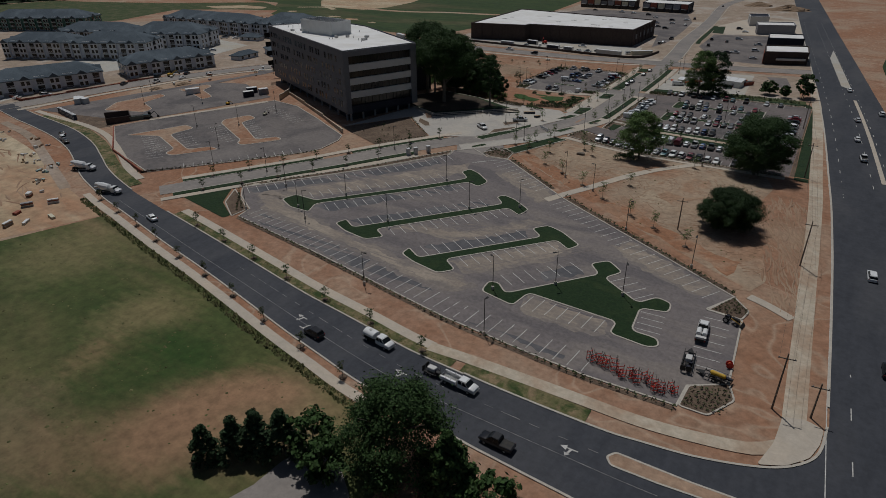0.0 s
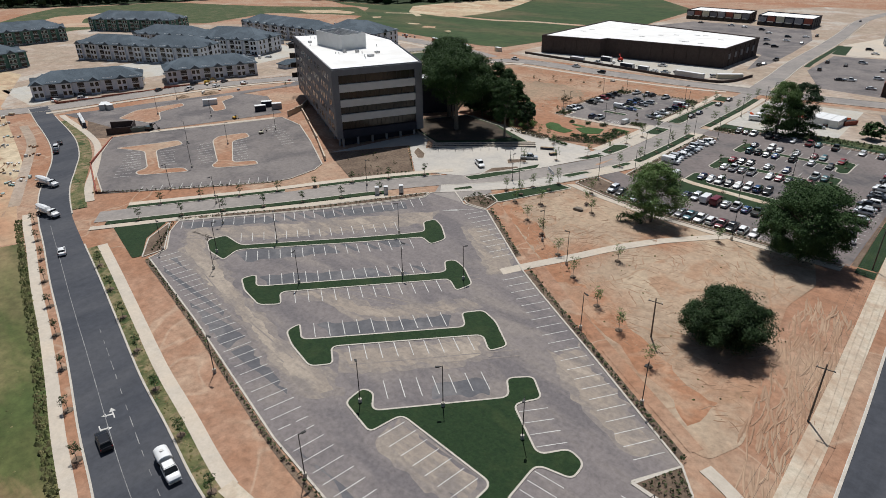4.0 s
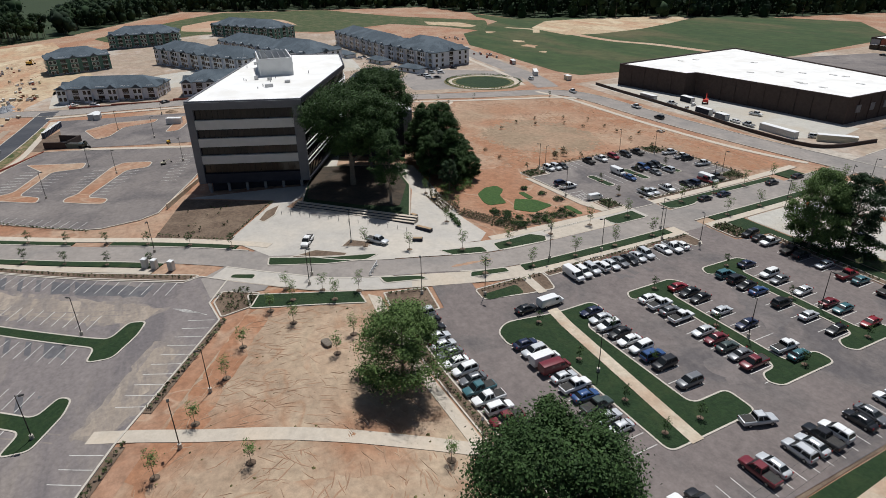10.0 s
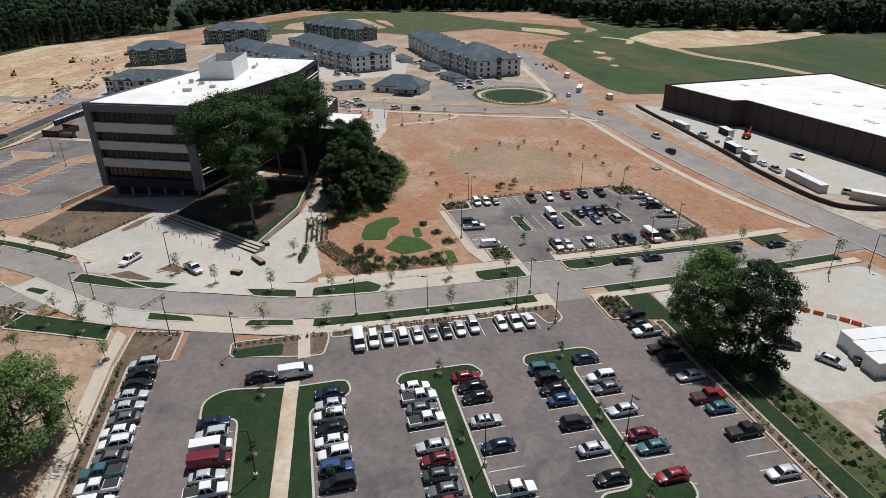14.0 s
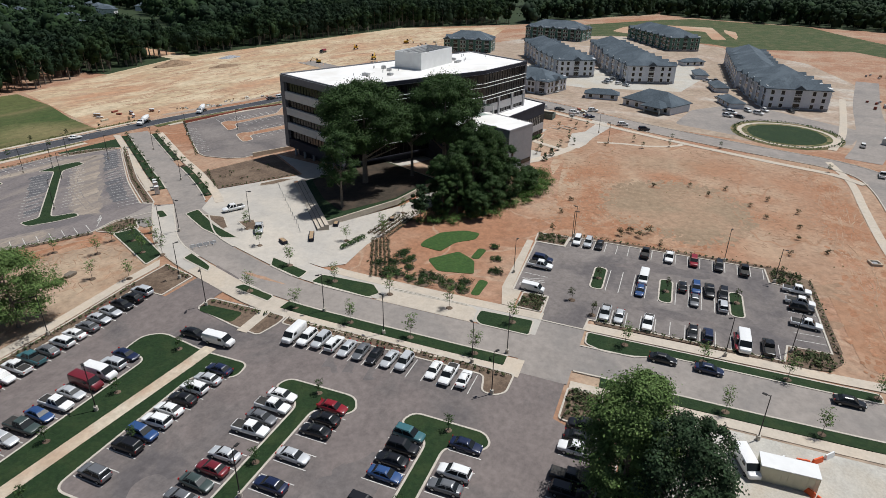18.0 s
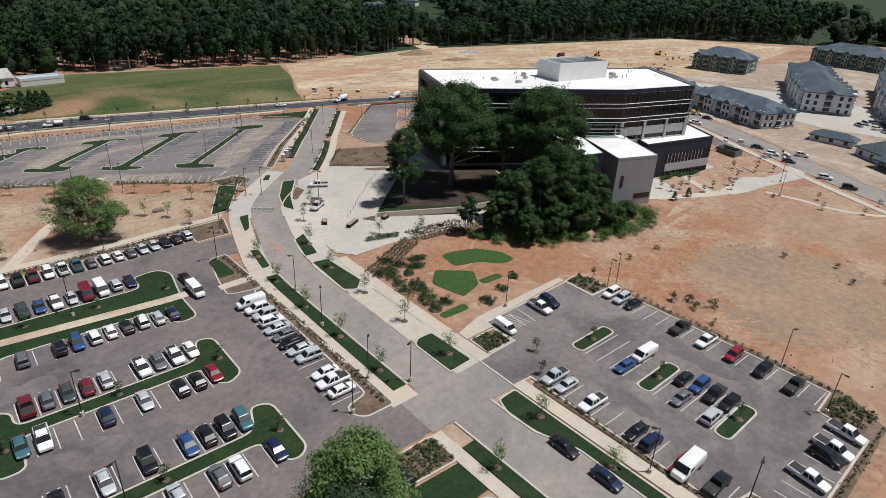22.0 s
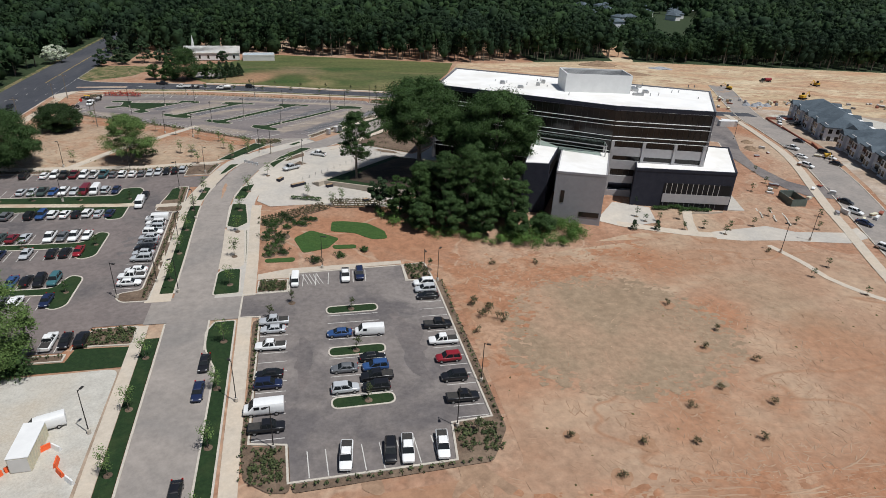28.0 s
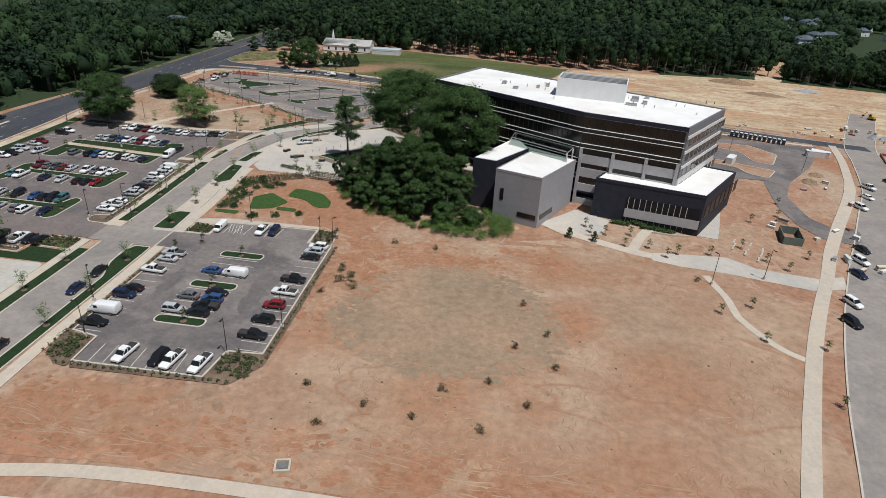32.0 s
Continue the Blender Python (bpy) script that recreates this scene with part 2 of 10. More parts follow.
M["turf"] = mat("turf", (0.009, 0.026, 0.007), (0.017, 0.038, 0.011), 1.4, 0.9, (0.027, 0.045, 0.014), 0.2, 0.6, lo2=0.5, hi2=0.7, grain=0.25, gscale=1.5)
M["weeds"] = mat("weeds", (0.075, 0.09, 0.03), (0.19, 0.155, 0.08), 0.45, 0.95, (0.25, 0.18, 0.105), 0.25, 0.6, lo2=0.5, hi2=0.62, dark=(0.04, 0.062, 0.018), scale3=0.3, grain=0.3, gscale=1.5)
M["weeds_green"] = mat("weeds_green", (0.03, 0.055, 0.016), (0.055, 0.075, 0.026), 0.5, 0.95, (0.10, 0.095, 0.045), 0.12, 0.6, grain=0.3, gscale=1.2)
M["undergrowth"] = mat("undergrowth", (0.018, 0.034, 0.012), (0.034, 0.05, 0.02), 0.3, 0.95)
M["asphalt_new"] = mat("asphalt_new", (0.044, 0.047, 0.056), (0.056, 0.059, 0.069), 0.5, 0.9, (0.074, 0.075, 0.082), 0.05, grain=0.18, gscale=0.8, stretch=(0, 1, 0.3))
M["asphalt_lot"] = mat("asphalt_lot", (0.172, 0.150, 0.145), (0.195, 0.170, 0.162), 0.3, 0.92, (0.215, 0.186, 0.168), 0.09, lo2=0.5, hi2=0.6, dark=(0.142, 0.126, 0.126), scale3=0.11, grain=0.24, gscale=1.3, stretch=(50, 0.4, 1.3))
M["silt"] = mat("silt", (0.30, 0.248, 0.20), (0.245, 0.206, 0.174), 0.5, 0.95, (0.34, 0.285, 0.23), 0.16, lo2=0.5, hi2=0.6, dark=(0.205, 0.177, 0.158), scale3=0.22, grain=0.22, gscale=1.3, stretch=(50, 0.35, 1.4))
M["silt_thin"] = mat("silt_thin", (0.225, 0.192, 0.168), (0.195, 0.170, 0.158), 0.5, 0.95, (0.26, 0.22, 0.185), 0.2, lo2=0.5, hi2=0.58, grain=0.24, gscale=1.3, stretch=(50, 0.35, 1.4))
M["asphalt_parked"] = mat("asphalt_parked", (0.155, 0.137, 0.130), (0.185, 0.162, 0.150), 0.15, 0.92, (0.22, 0.195, 0.18), 0.05, lo2=0.5, hi2=0.7, dark=(0.115, 0.103, 0.102), scale3=0.06, grain=0.24, gscale=0.9)
M["asphalt_sealed"] = mat("asphalt_sealed", (0.150, 0.126, 0.119), (0.178, 0.150, 0.140), 0.15, 0.92, (0.215, 0.185, 0.165), 0.05, lo2=0.5, hi2=0.64, dark=(0.104, 0.093, 0.093), scale3=0.05, grain=0.24, gscale=0.9)
M["drive"] = mat("drive", (0.25, 0.222, 0.20), (0.285, 0.253, 0.228), 0.25, 0.92, (0.21, 0.192, 0.178), 0.06, grain=0.16, gscale=0.8)
M["concrete"] = mat("concrete", (0.49, 0.43, 0.355), (0.42, 0.365, 0.30), 0.6, 0.9, (0.50, 0.42, 0.33), 0.08, rand=0.04, grain=0.12, gscale=1.2)
M["plaza"] = mat("plaza", (0.44, 0.41, 0.37), (0.385, 0.358, 0.322), 0.4, 0.9, (0.48, 0.435, 0.375), 0.06, rand=0.03, grain=0.12, gscale=0.8)
M["curb"] = mat("curb", (0.50, 0.455, 0.39), (0.42, 0.38, 0.325), 0.8, 0.9, grain=0.12)
M["gravel"] = mat("gravel", (0.46, 0.44, 0.395), (0.39, 0.37, 0.33), 0.4, 0.95, (0.42, 0.37, 0.30), 0.06, grain=0.18)
M["sandy_path"] = mat("sandy_path", (0.52, 0.45, 0.355), (0.45, 0.38, 0.29), 0.4, 0.92, (0.40, 0.29, 0.205), 0.1, grain=0.2, gscale=0.9)
M["mulch"] = mat("mulch", (0.10, 0.07, 0.05), (0.145, 0.10, 0.07), 1.1, 0.95, (0.18, 0.13, 0.092), 0.2, 0.6, grain=0.3, gscale=1.5)
M["paint_worn"] = mat("paint_worn", (0.30, 0.295, 0.285), (0.12, 0.12, 0.125), 0.6, 0.85)
M["paint"] = mat("paint", (0.60, 0.585, 0.55), (0.40, 0.385, 0.36), 0.9, 0.8)
M["yellow_paint"] = mat("yellow_paint", (0.62, 0.45, 0.10), (0.5, 0.35, 0.08), 1.0, 0.8)
M["leaf"] = mat("leaf", (0.027, 0.057, 0.015), (0.045, 0.086, 0.023), 0.5, 0.75, island=0.45, spec=0.2)
M["leaf_dark"] = mat("leaf_dark", (0.016, 0.034, 0.01), (0.03, 0.055, 0.017), 0.5, 0.75, island=0.45, spec=0.2)
M["leaf_mid"] = mat("leaf_mid", (0.026, 0.056, 0.016), (0.045, 0.084, 0.024), 0.5, 0.75, island=0.4, spec=0.2)
M["dust"] = mat("dust", (0.35, 0.282, 0.218), (0.285, 0.215, 0.158), 0.1, 0.95, (0.31, 0.195, 0.13), 0.03, 0.5, lo2=0.46, hi2=0.6, dark=(0.40, 0.35, 0.295), scale3=0.03, grain=0.3, gscale=0.4)
M["leaf_light"] = mat("leaf_light", (0.080, 0.136, 0.037), (0.114, 0.174, 0.053), 0.6, 0.75, island=0.35, spec=0.2)
M["leaf_pine"] = mat("leaf_pine", (0.022, 0.045, 0.02), (0.036, 0.062, 0.026), 0.6, 0.8, island=0.45, spec=0.2)
M["leaf_forest"] = mat("leaf_forest", (0.011, 0.026, 0.010), (0.026, 0.049, 0.0165), 0.075, 0.85, (0.015, 0.030, 0.016), 0.02, island=0.35, spec=0.15, lo=0.4, hi=0.6)
M["shrub"] = mat("shrub", (0.04, 0.06, 0.025), (0.075, 0.085, 0.035), 1.5, 0.85, island=0.45, spec=0.2)
M["bark"] = mat("bark", (0.15, 0.125, 0.10), (0.21, 0.175, 0.14), 3.0, 0.95, bump=0.6)
M["white_roof"] = mat("white_roof", (0.80, 0.79, 0.77), (0.74, 0.73, 0.71), 0.15, 0.7, (0.68, 0.66, 0.62), 0.08)
M["white_metal"] = mat("white_metal", (0.72, 0.72, 0.71), (0.66, 0.66, 0.65), 0.5, 0.5)
M["panel_light"] = mat("panel_light", (0.60, 0.585, 0.56), (0.55, 0.535, 0.51), 0.5, 0.6)
M["panel_grey"] = mat("panel_grey", (0.30, 0.295, 0.31), (0.265, 0.26, 0.275), 0.6, 0.6)
M["panel_soft"] = mat("panel_soft", (0.42, 0.41, 0.415), (0.37, 0.36, 0.365), 0.6, 0.6)
M["panel_mid"] = mat("panel_mid", (0.15, 0.15, 0.162), (0.175, 0.175, 0.188), 0.6, 0.6)
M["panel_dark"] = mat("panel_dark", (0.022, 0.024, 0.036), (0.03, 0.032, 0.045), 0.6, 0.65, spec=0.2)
M["glass_dark"] = mat("glass_dark", (0.010, 0.011, 0.013), (0.022, 0.019, 0.017), 0.25, 0.12, (0.03, 0.024, 0.02), 0.12, spec=0.4)
M["steel"] = mat("steel", (0.45, 0.45, 0.45), None, 2.0, 0.4, metal=0.7)
M["black_metal"] = mat("black_metal", (0.02, 0.02, 0.02), (0.03, 0.028, 0.026), 2.0, 0.5)
# Duller copy of glass_dark: keeps the bright ground's reflection out of the wing windows.
M["glass_tinted"] = mat("glass_tinted", (0.008, 0.009, 0.011), (0.016, 0.016, 0.017), 0.25, 0.35, spec=0.18)
M["shingle"] = mat("shingle", (0.075, 0.098, 0.118), (0.055, 0.073, 0.09), 1.2, 0.9, (0.105, 0.132, 0.155), 0.1, grain=0.2, gscale=1.5)
M["siding"] = mat("siding", (0.66, 0.68, 0.73), (0.58, 0.60, 0.65), 0.8, 0.85)
M["wrap_green"] = mat("wrap_green", (0.07, 0.16, 0.13), (0.09, 0.18, 0.15), 0.5, 0.8)
M["brick_dark"] = mat("brick_dark", (0.055, 0.04, 0.036), (0.075, 0.055, 0.048), 0.8, 0.9)
M["brick_red"] = mat("brick_red", (0.24, 0.075, 0.05), (0.3, 0.1, 0.07), 1.0, 0.9)
M["wood"] = mat("wood", (0.38, 0.27, 0.16), (0.3, 0.2, 0.12), 2.0, 0.85)
M["red_paint"] = mat("red_paint", (0.55, 0.045, 0.03), (0.45, 0.03, 0.02), 1.0, 0.5)
M["orange_plastic"] = mat("orange_plastic", (0.8, 0.13, 0.04), None, 1.0, 0.6)
M["rubber"] = mat("rubber", (0.018, 0.018, 0.018), None, 3.0, 0.85)
M["machine_yellow"] = mat("machine_yellow", (0.6, 0.36, 0.04), None, 2.0, 0.55)
M["cream"] = mat("cream", (0.62, 0.58, 0.44), (0.56, 0.52, 0.39), 0.8, 0.6)
M["blue_roof"] = mat("blue_roof", (0.42, 0.52, 0.60), None, 0.8, 0.6)

# ---- helpers of this scene ----
def mesh_of(name, bm):
    me = bpy.data.meshes.new(name)
    bm.to_mesh(me)
    bm.free()
    return me


def put(name, me, material, parent=None, label="", m=None):
    """Links a mesh under a thing (or at top level) as one object."""
    if material and not me.materials:
        me.materials.append(material)
    ob = new(name, me)
    if parent:
        ob.parent = parent
    if m is not None:
        ob.matrix_basis = m
    if label:
        ob["label"] = label
    return ob


def part(name, bm, material, parent=None, label="", m=None):
    return put(name, mesh_of(name, bm), material, parent, label, m)


def thing(name, m, label, category, group="", kind=""):
    return put_tags(name, m, label, category, group, kind)


def put_tags(name, m, label, category, group, kind):
    ob = new(name)
    ob.empty_display_size = 0.5
    ob.matrix_basis = m
    return tagged(ob, label, category, group, kind)


def at(x, y, rz=0.0, dz=0.0):
    x, y = site(x, y)
    return pose(x, y, H(y, x) + dz, 0, 0, rz)


def box(bm, x0, x1, y0, y1, z0, z1, bevel=0.0, m=None):
    vs = [bm.verts.new((x, y, z)) for z in (z0, z1) for y in (y0, y1) for x in (x0, x1)]
    fs = [bm.faces.new([vs[i] for i in q]) for q in ((0, 2, 3, 1), (4, 5, 7, 6), (0, 1, 5, 4), (2, 6, 7, 3), (0, 4, 6, 2), (1, 3, 7, 5))]
    if m is not None:
        bmesh.ops.transform(bm, matrix=m, verts=vs)
    if bevel:
        bmesh.ops.bevel(bm, geom=list({e for f in fs for e in f.edges}), offset=bevel, segments=2, affect='EDGES')
    return bm


def two_mats(name, bm_a, mat_a, bm_b, mat_b):
    """One mesh of two pieces, each with its own surface."""
    bm = bmesh.new()
    for k, b in enumerate((bm_a, bm_b)):
        for f in b.faces:
            f.material_index = k
        me = bpy.data.meshes.new("tmp")
        b.to_mesh(me)
        b.free()
        bm.from_mesh(me)
        bpy.data.meshes.remove(me)
    me = mesh_of(name, bm)
    me.materials.append(mat_a)
    me.materials.append(mat_b)
    return me


def boxed(*a, **k):
    return box(bmesh.new(), *a, **k)


def tube(bm, p, q, r0, r1, seg=8, caps=True):
    p, q = Vector(p), Vector(q)
    d = q - p
    m = Matrix.Translation((p + q) / 2) @ d.to_track_quat('Z', 'Y').to_matrix().to_4x4()
    bmesh.ops.create_cone(bm, cap_ends=caps, segments=seg, radius1=r0, radius2=r1, depth=d.length, matrix=m)
    return bm


def densify(pts, step=5.0, closed=True):
    out = []
    n = len(pts)
    for i in range(n if closed else n - 1):
        a, b = Vector(pts[i]), Vector(pts[(i + 1) % n])
        k = max(1, int((b - a).length / step))
        out += [tuple(a.lerp(b, j / k)) for j in range(k)]
    if not closed:
        out.append(tuple(pts[-1]))
    return out


def rounded(pts, r, seg=5):
    """The polygon with its corners rounded by radius r."""
    out = []
    n = len(pts)
    for i in range(n):
        p, a, b = Vector(pts[i]), Vector(pts[i - 1]), Vector(pts[(i + 1) % n])
        u, v = a - p, b - p
        k = min(r, u.length * 0.48, v.length * 0.48)
        s, e = p + u.normalized() * k, p + v.normalized() * k
        for j in range(seg + 1):
            t = j / seg
            out.append(tuple((1 - t) ** 2 * s + 2 * t * (1 - t) * p + t * t * e))
    return out


def signed(pts):
    return sum(a[0] * b[1] - b[0] * a[1] for a, b in zip(pts, pts[1:] + pts[:1])) / 2


def inset(pts, d):
    """The polygon moved inwards by d."""
    if signed(pts) < 0:
        pts = pts[::-1]
    out = []
    n = len(pts)
    for i in range(n):
        p, a, b = Vector(pts[i]), Vector(pts[i - 1]), Vector(pts[(i + 1) % n])
        u, v = (p - a), (b - p)
        if u.length < 1e-6 or v.length < 1e-6:
            out.append(tuple(p))
            continue
        u.normalize()
        v.normalize()
        n1, n2 = Vector((-u.y, u.x)), Vector((-v.y, v.x))
        w = n1 + n2
        out.append(tuple(p + w * (2 * d / max(0.9, w.length_squared))))
    return out


def cut_sheet(bm, pts):
    """Cuts a flat sheet where the ground bends."""
    lo, hi = min(p[1] for p in pts), max(p[1] for p in pts)
    left, right = min(p[0] for p in pts), max(p[0] for p in pts)
    for y in YCUTS:
        if lo < y < hi:
            bmesh.ops.bisect_plane(bm, geom=bm.verts[:] + bm.edges[:] + bm.faces[:], plane_co=(0, y, 0), plane_no=(0, 1, 0))
    if lo < 264 and hi > 96:
        for x in XCUTS:
            if left < x < right:
                bmesh.ops.bisect_plane(bm, geom=bm.verts[:] + bm.edges[:] + bm.faces[:], plane_co=(x, 0, 0), plane_no=(1, 0, 0))


def on_site(x, y, z):
    """A vertex of the plan set down on the ground, z above it."""
    x, y = site(x, y)
    return x, y, H(y, x) + z


def sheet_mesh(name, pts, lift=0.0, thick=0.0):
    """A polygon laid on the ground, lifted, with a skirt of the given depth."""
    if signed(list(pts)) < 0:
        pts = pts[::-1]
    bm = bmesh.new()
    flat = [Vector((p[0], p[1], 0)) for p in pts]
    vs = [bm.verts.new(p) for p in flat]
    for tri in tessellate_polygon([flat]):
        if len(set(tri)) == 3 and not bm.faces.get([vs[k] for k in tri]):
            bm.faces.new([vs[k] for k in tri])
    bmesh.ops.recalc_face_normals(bm, faces=bm.faces[:])
    cut_sheet(bm, pts)
    bmesh.ops.triangulate(bm, faces=bm.faces[:])
    rim = [e for e in bm.edges if e.is_boundary]
    for v in bm.verts:
        x, y = site(v.co.x, v.co.y)
        v.co = (x, y, H(y, x) + lift)
    if thick:
        res = bmesh.ops.extrude_edge_only(bm, edges=rim)
        for v in res["geom"]:
            if isinstance(v, bmesh.types.BMVert):
                v.co.z -= thick
    return mesh_of(name, bm)


def sheet(name, pts, material, lift=0.0, thick=0.0, parent=None, label="", category="", kind="structure"):
    ob = put(name, sheet_mesh(name, pts, lift, thick), material, parent)
    if not parent:
        tagged(ob, label, category or "ground", "", kind)
    elif label:
        ob["label"] = label
    return ob


def ring_mesh(name, pts, w=0.32, top=0.15, foot=-0.05):
    """A kerb round a polygon."""
    outer = densify(pts, 3.0)
    if signed(outer) < 0:
        outer = outer[::-1]
    inner = inset(outer, w)
    bm = bmesh.new()
    rows = []
    for (ox, oy), (ix, iy) in zip(outer, inner):
        rows.append([bm.verts.new(on_site(*v)) for v in ((ox, oy, foot), (ox, oy, top), (ix, iy, top), (ix, iy, foot))])
    for a, b in zip(rows, rows[1:] + rows[:1]):
        for i in range(3):
            bm.faces.new((a[i], b[i], b[i + 1], a[i + 1]))
    return mesh_of(name, bm)


def spline(pts, step=3.0):
    """A smooth line through the points."""
    p = [Vector(q) for q in pts]
    p = [2 * p[0] - p[1]] + p + [2 * p[-1] - p[-2]]
    out = []
    for a, b, c, d in zip(p, p[1:], p[2:], p[3:]):
        k = max(2, int((c - b).length / step))
        for j in range(k):
            t = j / k
            out.append(0.5 * ((2 * b) + (c - a) * t + (2 * a - 5 * b + 4 * c - d) * t * t + (3 * b - a - 3 * c + d) * t ** 3))
    out.append(p[-2])
    return out


def side(line, d):
    """The line moved to its left by d."""
    out = []
    for i, p in enumerate(line):
        t = (line[min(i + 1, len(line) - 1)] - line[max(i - 1, 0)]).normalized()
        out.append(Vector((p.x - t.y * d, p.y + t.x * d)))
    return out


def band_mesh(name, line, a, b, lift=0.06, thick=0.0):
    """A strip between the offsets a and b of a line, following the ground."""
    la, lb = side(line, a), side(line, b)
    bm = bmesh.new()
    va = [bm.verts.new(on_site(p.x, p.y, lift)) for p in la]
    vb = [bm.verts.new(on_site(p.x, p.y, lift)) for p in lb]
    for i in range(len(va) - 1):
        bm.faces.new((va[i], va[i + 1], vb[i + 1], vb[i]))
    bmesh.ops.recalc_face_normals(bm, faces=bm.faces[:])
    if sum(f.normal.z for f in bm.faces) < 0:
        bmesh.ops.reverse_faces(bm, faces=bm.faces[:])
    if thick:
        res = bmesh.ops.extrude_edge_only(bm, edges=[e for e in bm.edges if e.is_boundary])
        for v in res["geom"]:
            if isinstance(v, bmesh.types.BMVert):
                v.co.z -= thick
    return mesh_of(name, bm)


def band(name, line, a, b, material, lift=0.06, thick=0.0, parent=None, label="", category="road"):
    ob = put(name, band_mesh(name, line, a, b, lift, thick), material, parent)
    if not parent:
        tagged(ob, label, category, "", "structure")
    return ob


def island(name, pts, material, label, category="planting island", r=1.5, group="", kerb=True):
    """A kerbed island: its ground and its kerb are parts."""
    pr = rounded(pts, r) if r else list(pts)
    cx, cy = sum(p[0] for p in pts) / len(pts), sum(p[1] for p in pts) / len(pts)
    t = thing(name, pose(0, 0, 0), label, category, group)
    inner = inset(densify(pr, 6.0), 0.3 if kerb else 0.02)
    put("turf" if material == M["turf"] else "bed", sheet_mesh("turf", inner, 0.13), material, t)
    if kerb:
        put("curb", ring_mesh("curb", pr), M["curb"], t)
    return t

# ---- ground ----
bm = bmesh.new()
ys = [-2600.0] + [v - 2.0 for v in YCUTS] + [344.0, 348.0, 2600.0]
xs = [-2600.0, -400.0] + list(XCUTS) + [400.0, 2600.0]
grid = [[bm.verts.new((x, y, H(y, x) - 0.05)) for x in xs] for y in ys]
for a, b in zip(grid, grid[1:]):
    for i in range(len(xs) - 1):
        bm.faces.new((a[i], a[i + 1], b[i + 1], b[i]))
ground = part("ground", bm, M["clay"])
tagged(ground, "bare red clay and sand of a wide building site", "ground", "", "structure")

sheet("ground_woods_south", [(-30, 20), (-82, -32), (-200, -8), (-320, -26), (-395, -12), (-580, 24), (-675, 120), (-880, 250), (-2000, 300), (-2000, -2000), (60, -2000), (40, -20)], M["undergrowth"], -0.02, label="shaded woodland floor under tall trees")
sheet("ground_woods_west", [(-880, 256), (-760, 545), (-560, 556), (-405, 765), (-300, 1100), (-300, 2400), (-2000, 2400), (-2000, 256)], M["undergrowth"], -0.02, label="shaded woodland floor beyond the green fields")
sheet("pavement_court", [(-58, 31), (-55.8, 37.4), (-55.5, 42.5), (-54.1, 47.5), (-47.8, 46.7), (-42.7, 42.9), (-41, 30), (-48, 22)], M["drive"], 0.03, label="paved court behind the conifers", category="pavement")
sheet("verge_green", [(-20, 12), (-10, 40), (14, 60), (36, 150), (40, 60), (44, -300), (18, -300), (14, 10)], M["weeds"], 0.0, label="rough green verge beside the main road", category="verge")
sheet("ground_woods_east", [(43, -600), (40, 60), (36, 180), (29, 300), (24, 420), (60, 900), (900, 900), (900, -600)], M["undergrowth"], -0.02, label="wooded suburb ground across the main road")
sheet("field_south", [(-40, 45), (-50, 56.6), (-60, 59.6), (-79, 63.6), (-96, 67.7), (-114, 71.8), (-135, 76.2), (-163, 82), (-172, 56), (-186, 26), (-197, -10), (-82, -34), (-40, 10)], M["field"], -0.01, label="mown grass field with bare sandy patches")
sheet("ground_graded", [(-164, 81), (-200, 90), (-235, 101), (-300, 113), (-340, 120), (-420, 150), (-640, 118), (-580, 24), (-395, -12), (-320, -26), (-200, -8), (-174, 56)], M["pale_sand"], -0.01, label="graded pale sand of the building site")
sheet("field_green", [(-258, 402), (-254, 424), (-244, 498), (-236, 560), (-250, 700), (-330, 790), (-405, 765), (-560, 555), (-640, 548), (-600, 532), (-543, 524), (-518, 495), (-497, 482), (-472, 444), (-405, 412), (-370, 410), (-314, 402), (-275, 398)], M["far_green"], -0.01, label="green seeded field behind the flats")
sheet("field_green_far", rounded([(-640, 300), (-700, 300), (-740, 330), (-715, 400), (-640, 475), (-560, 520), (-520, 498), (-480, 470), (-535, 455), (-590, 425), (-612, 390), (-628, 340)], 8), M["weeds_green"], -0.005, label="weedy green land beyond the flats")
sheet("field_bare_far", rounded([(-560, 452), (-590, 462), (-556, 488), (-520, 486), (-512, 472), (-534, 466)], 5), M["pale_sand"], 0.0, label="bare sandy patch in the weeds beyond the flats")
band("field_tan_track", spline([(-440, 500), (-462, 512), (-490, 500)]), -3, 3, M["pale_sand"], 0.01, label="worn sandy track in the green field")
sheet("field_tan_patch", rounded([(-472, 516), (-516, 565), (-505, 632), (-475, 699), (-448, 700), (-425, 644), (-407, 590), (-402, 539), (-410, 511)], 8), M["pale_sand"], 0.0, label="bare sandy patch in the green field")
band("field_tan_stripe", spline([(-412, 519), (-380, 517), (-355, 519), (-325, 529), (-282, 533), (-240, 540)]), -4, 4, M["red_clay_far"], 0.004, label="bare clay stripe across the green field")
sheet("field_green_west", rounded([(-560, 173), (-640, 150), (-724, 213), (-776, 246), (-844, 300), (-810, 420), (-731, 440), (-640, 470), (-590, 425), (-560, 340), (-585, 316), (-578, 287), (-600, 240)], 8), M["weeds_green"], -0.008, label="rough green land west of the flats")
sheet("field_clay_west", rounded([(-640, 226), (-690, 232), (-733, 266), (-740, 320), (-700, 345), (-634, 339), (-620, 318), (-690, 312), (-695, 280), (-652, 262), (-600, 292), (-592, 280)], 6), M["red_clay_far"], 0.0, label="bare orange clay bank west of the flats")
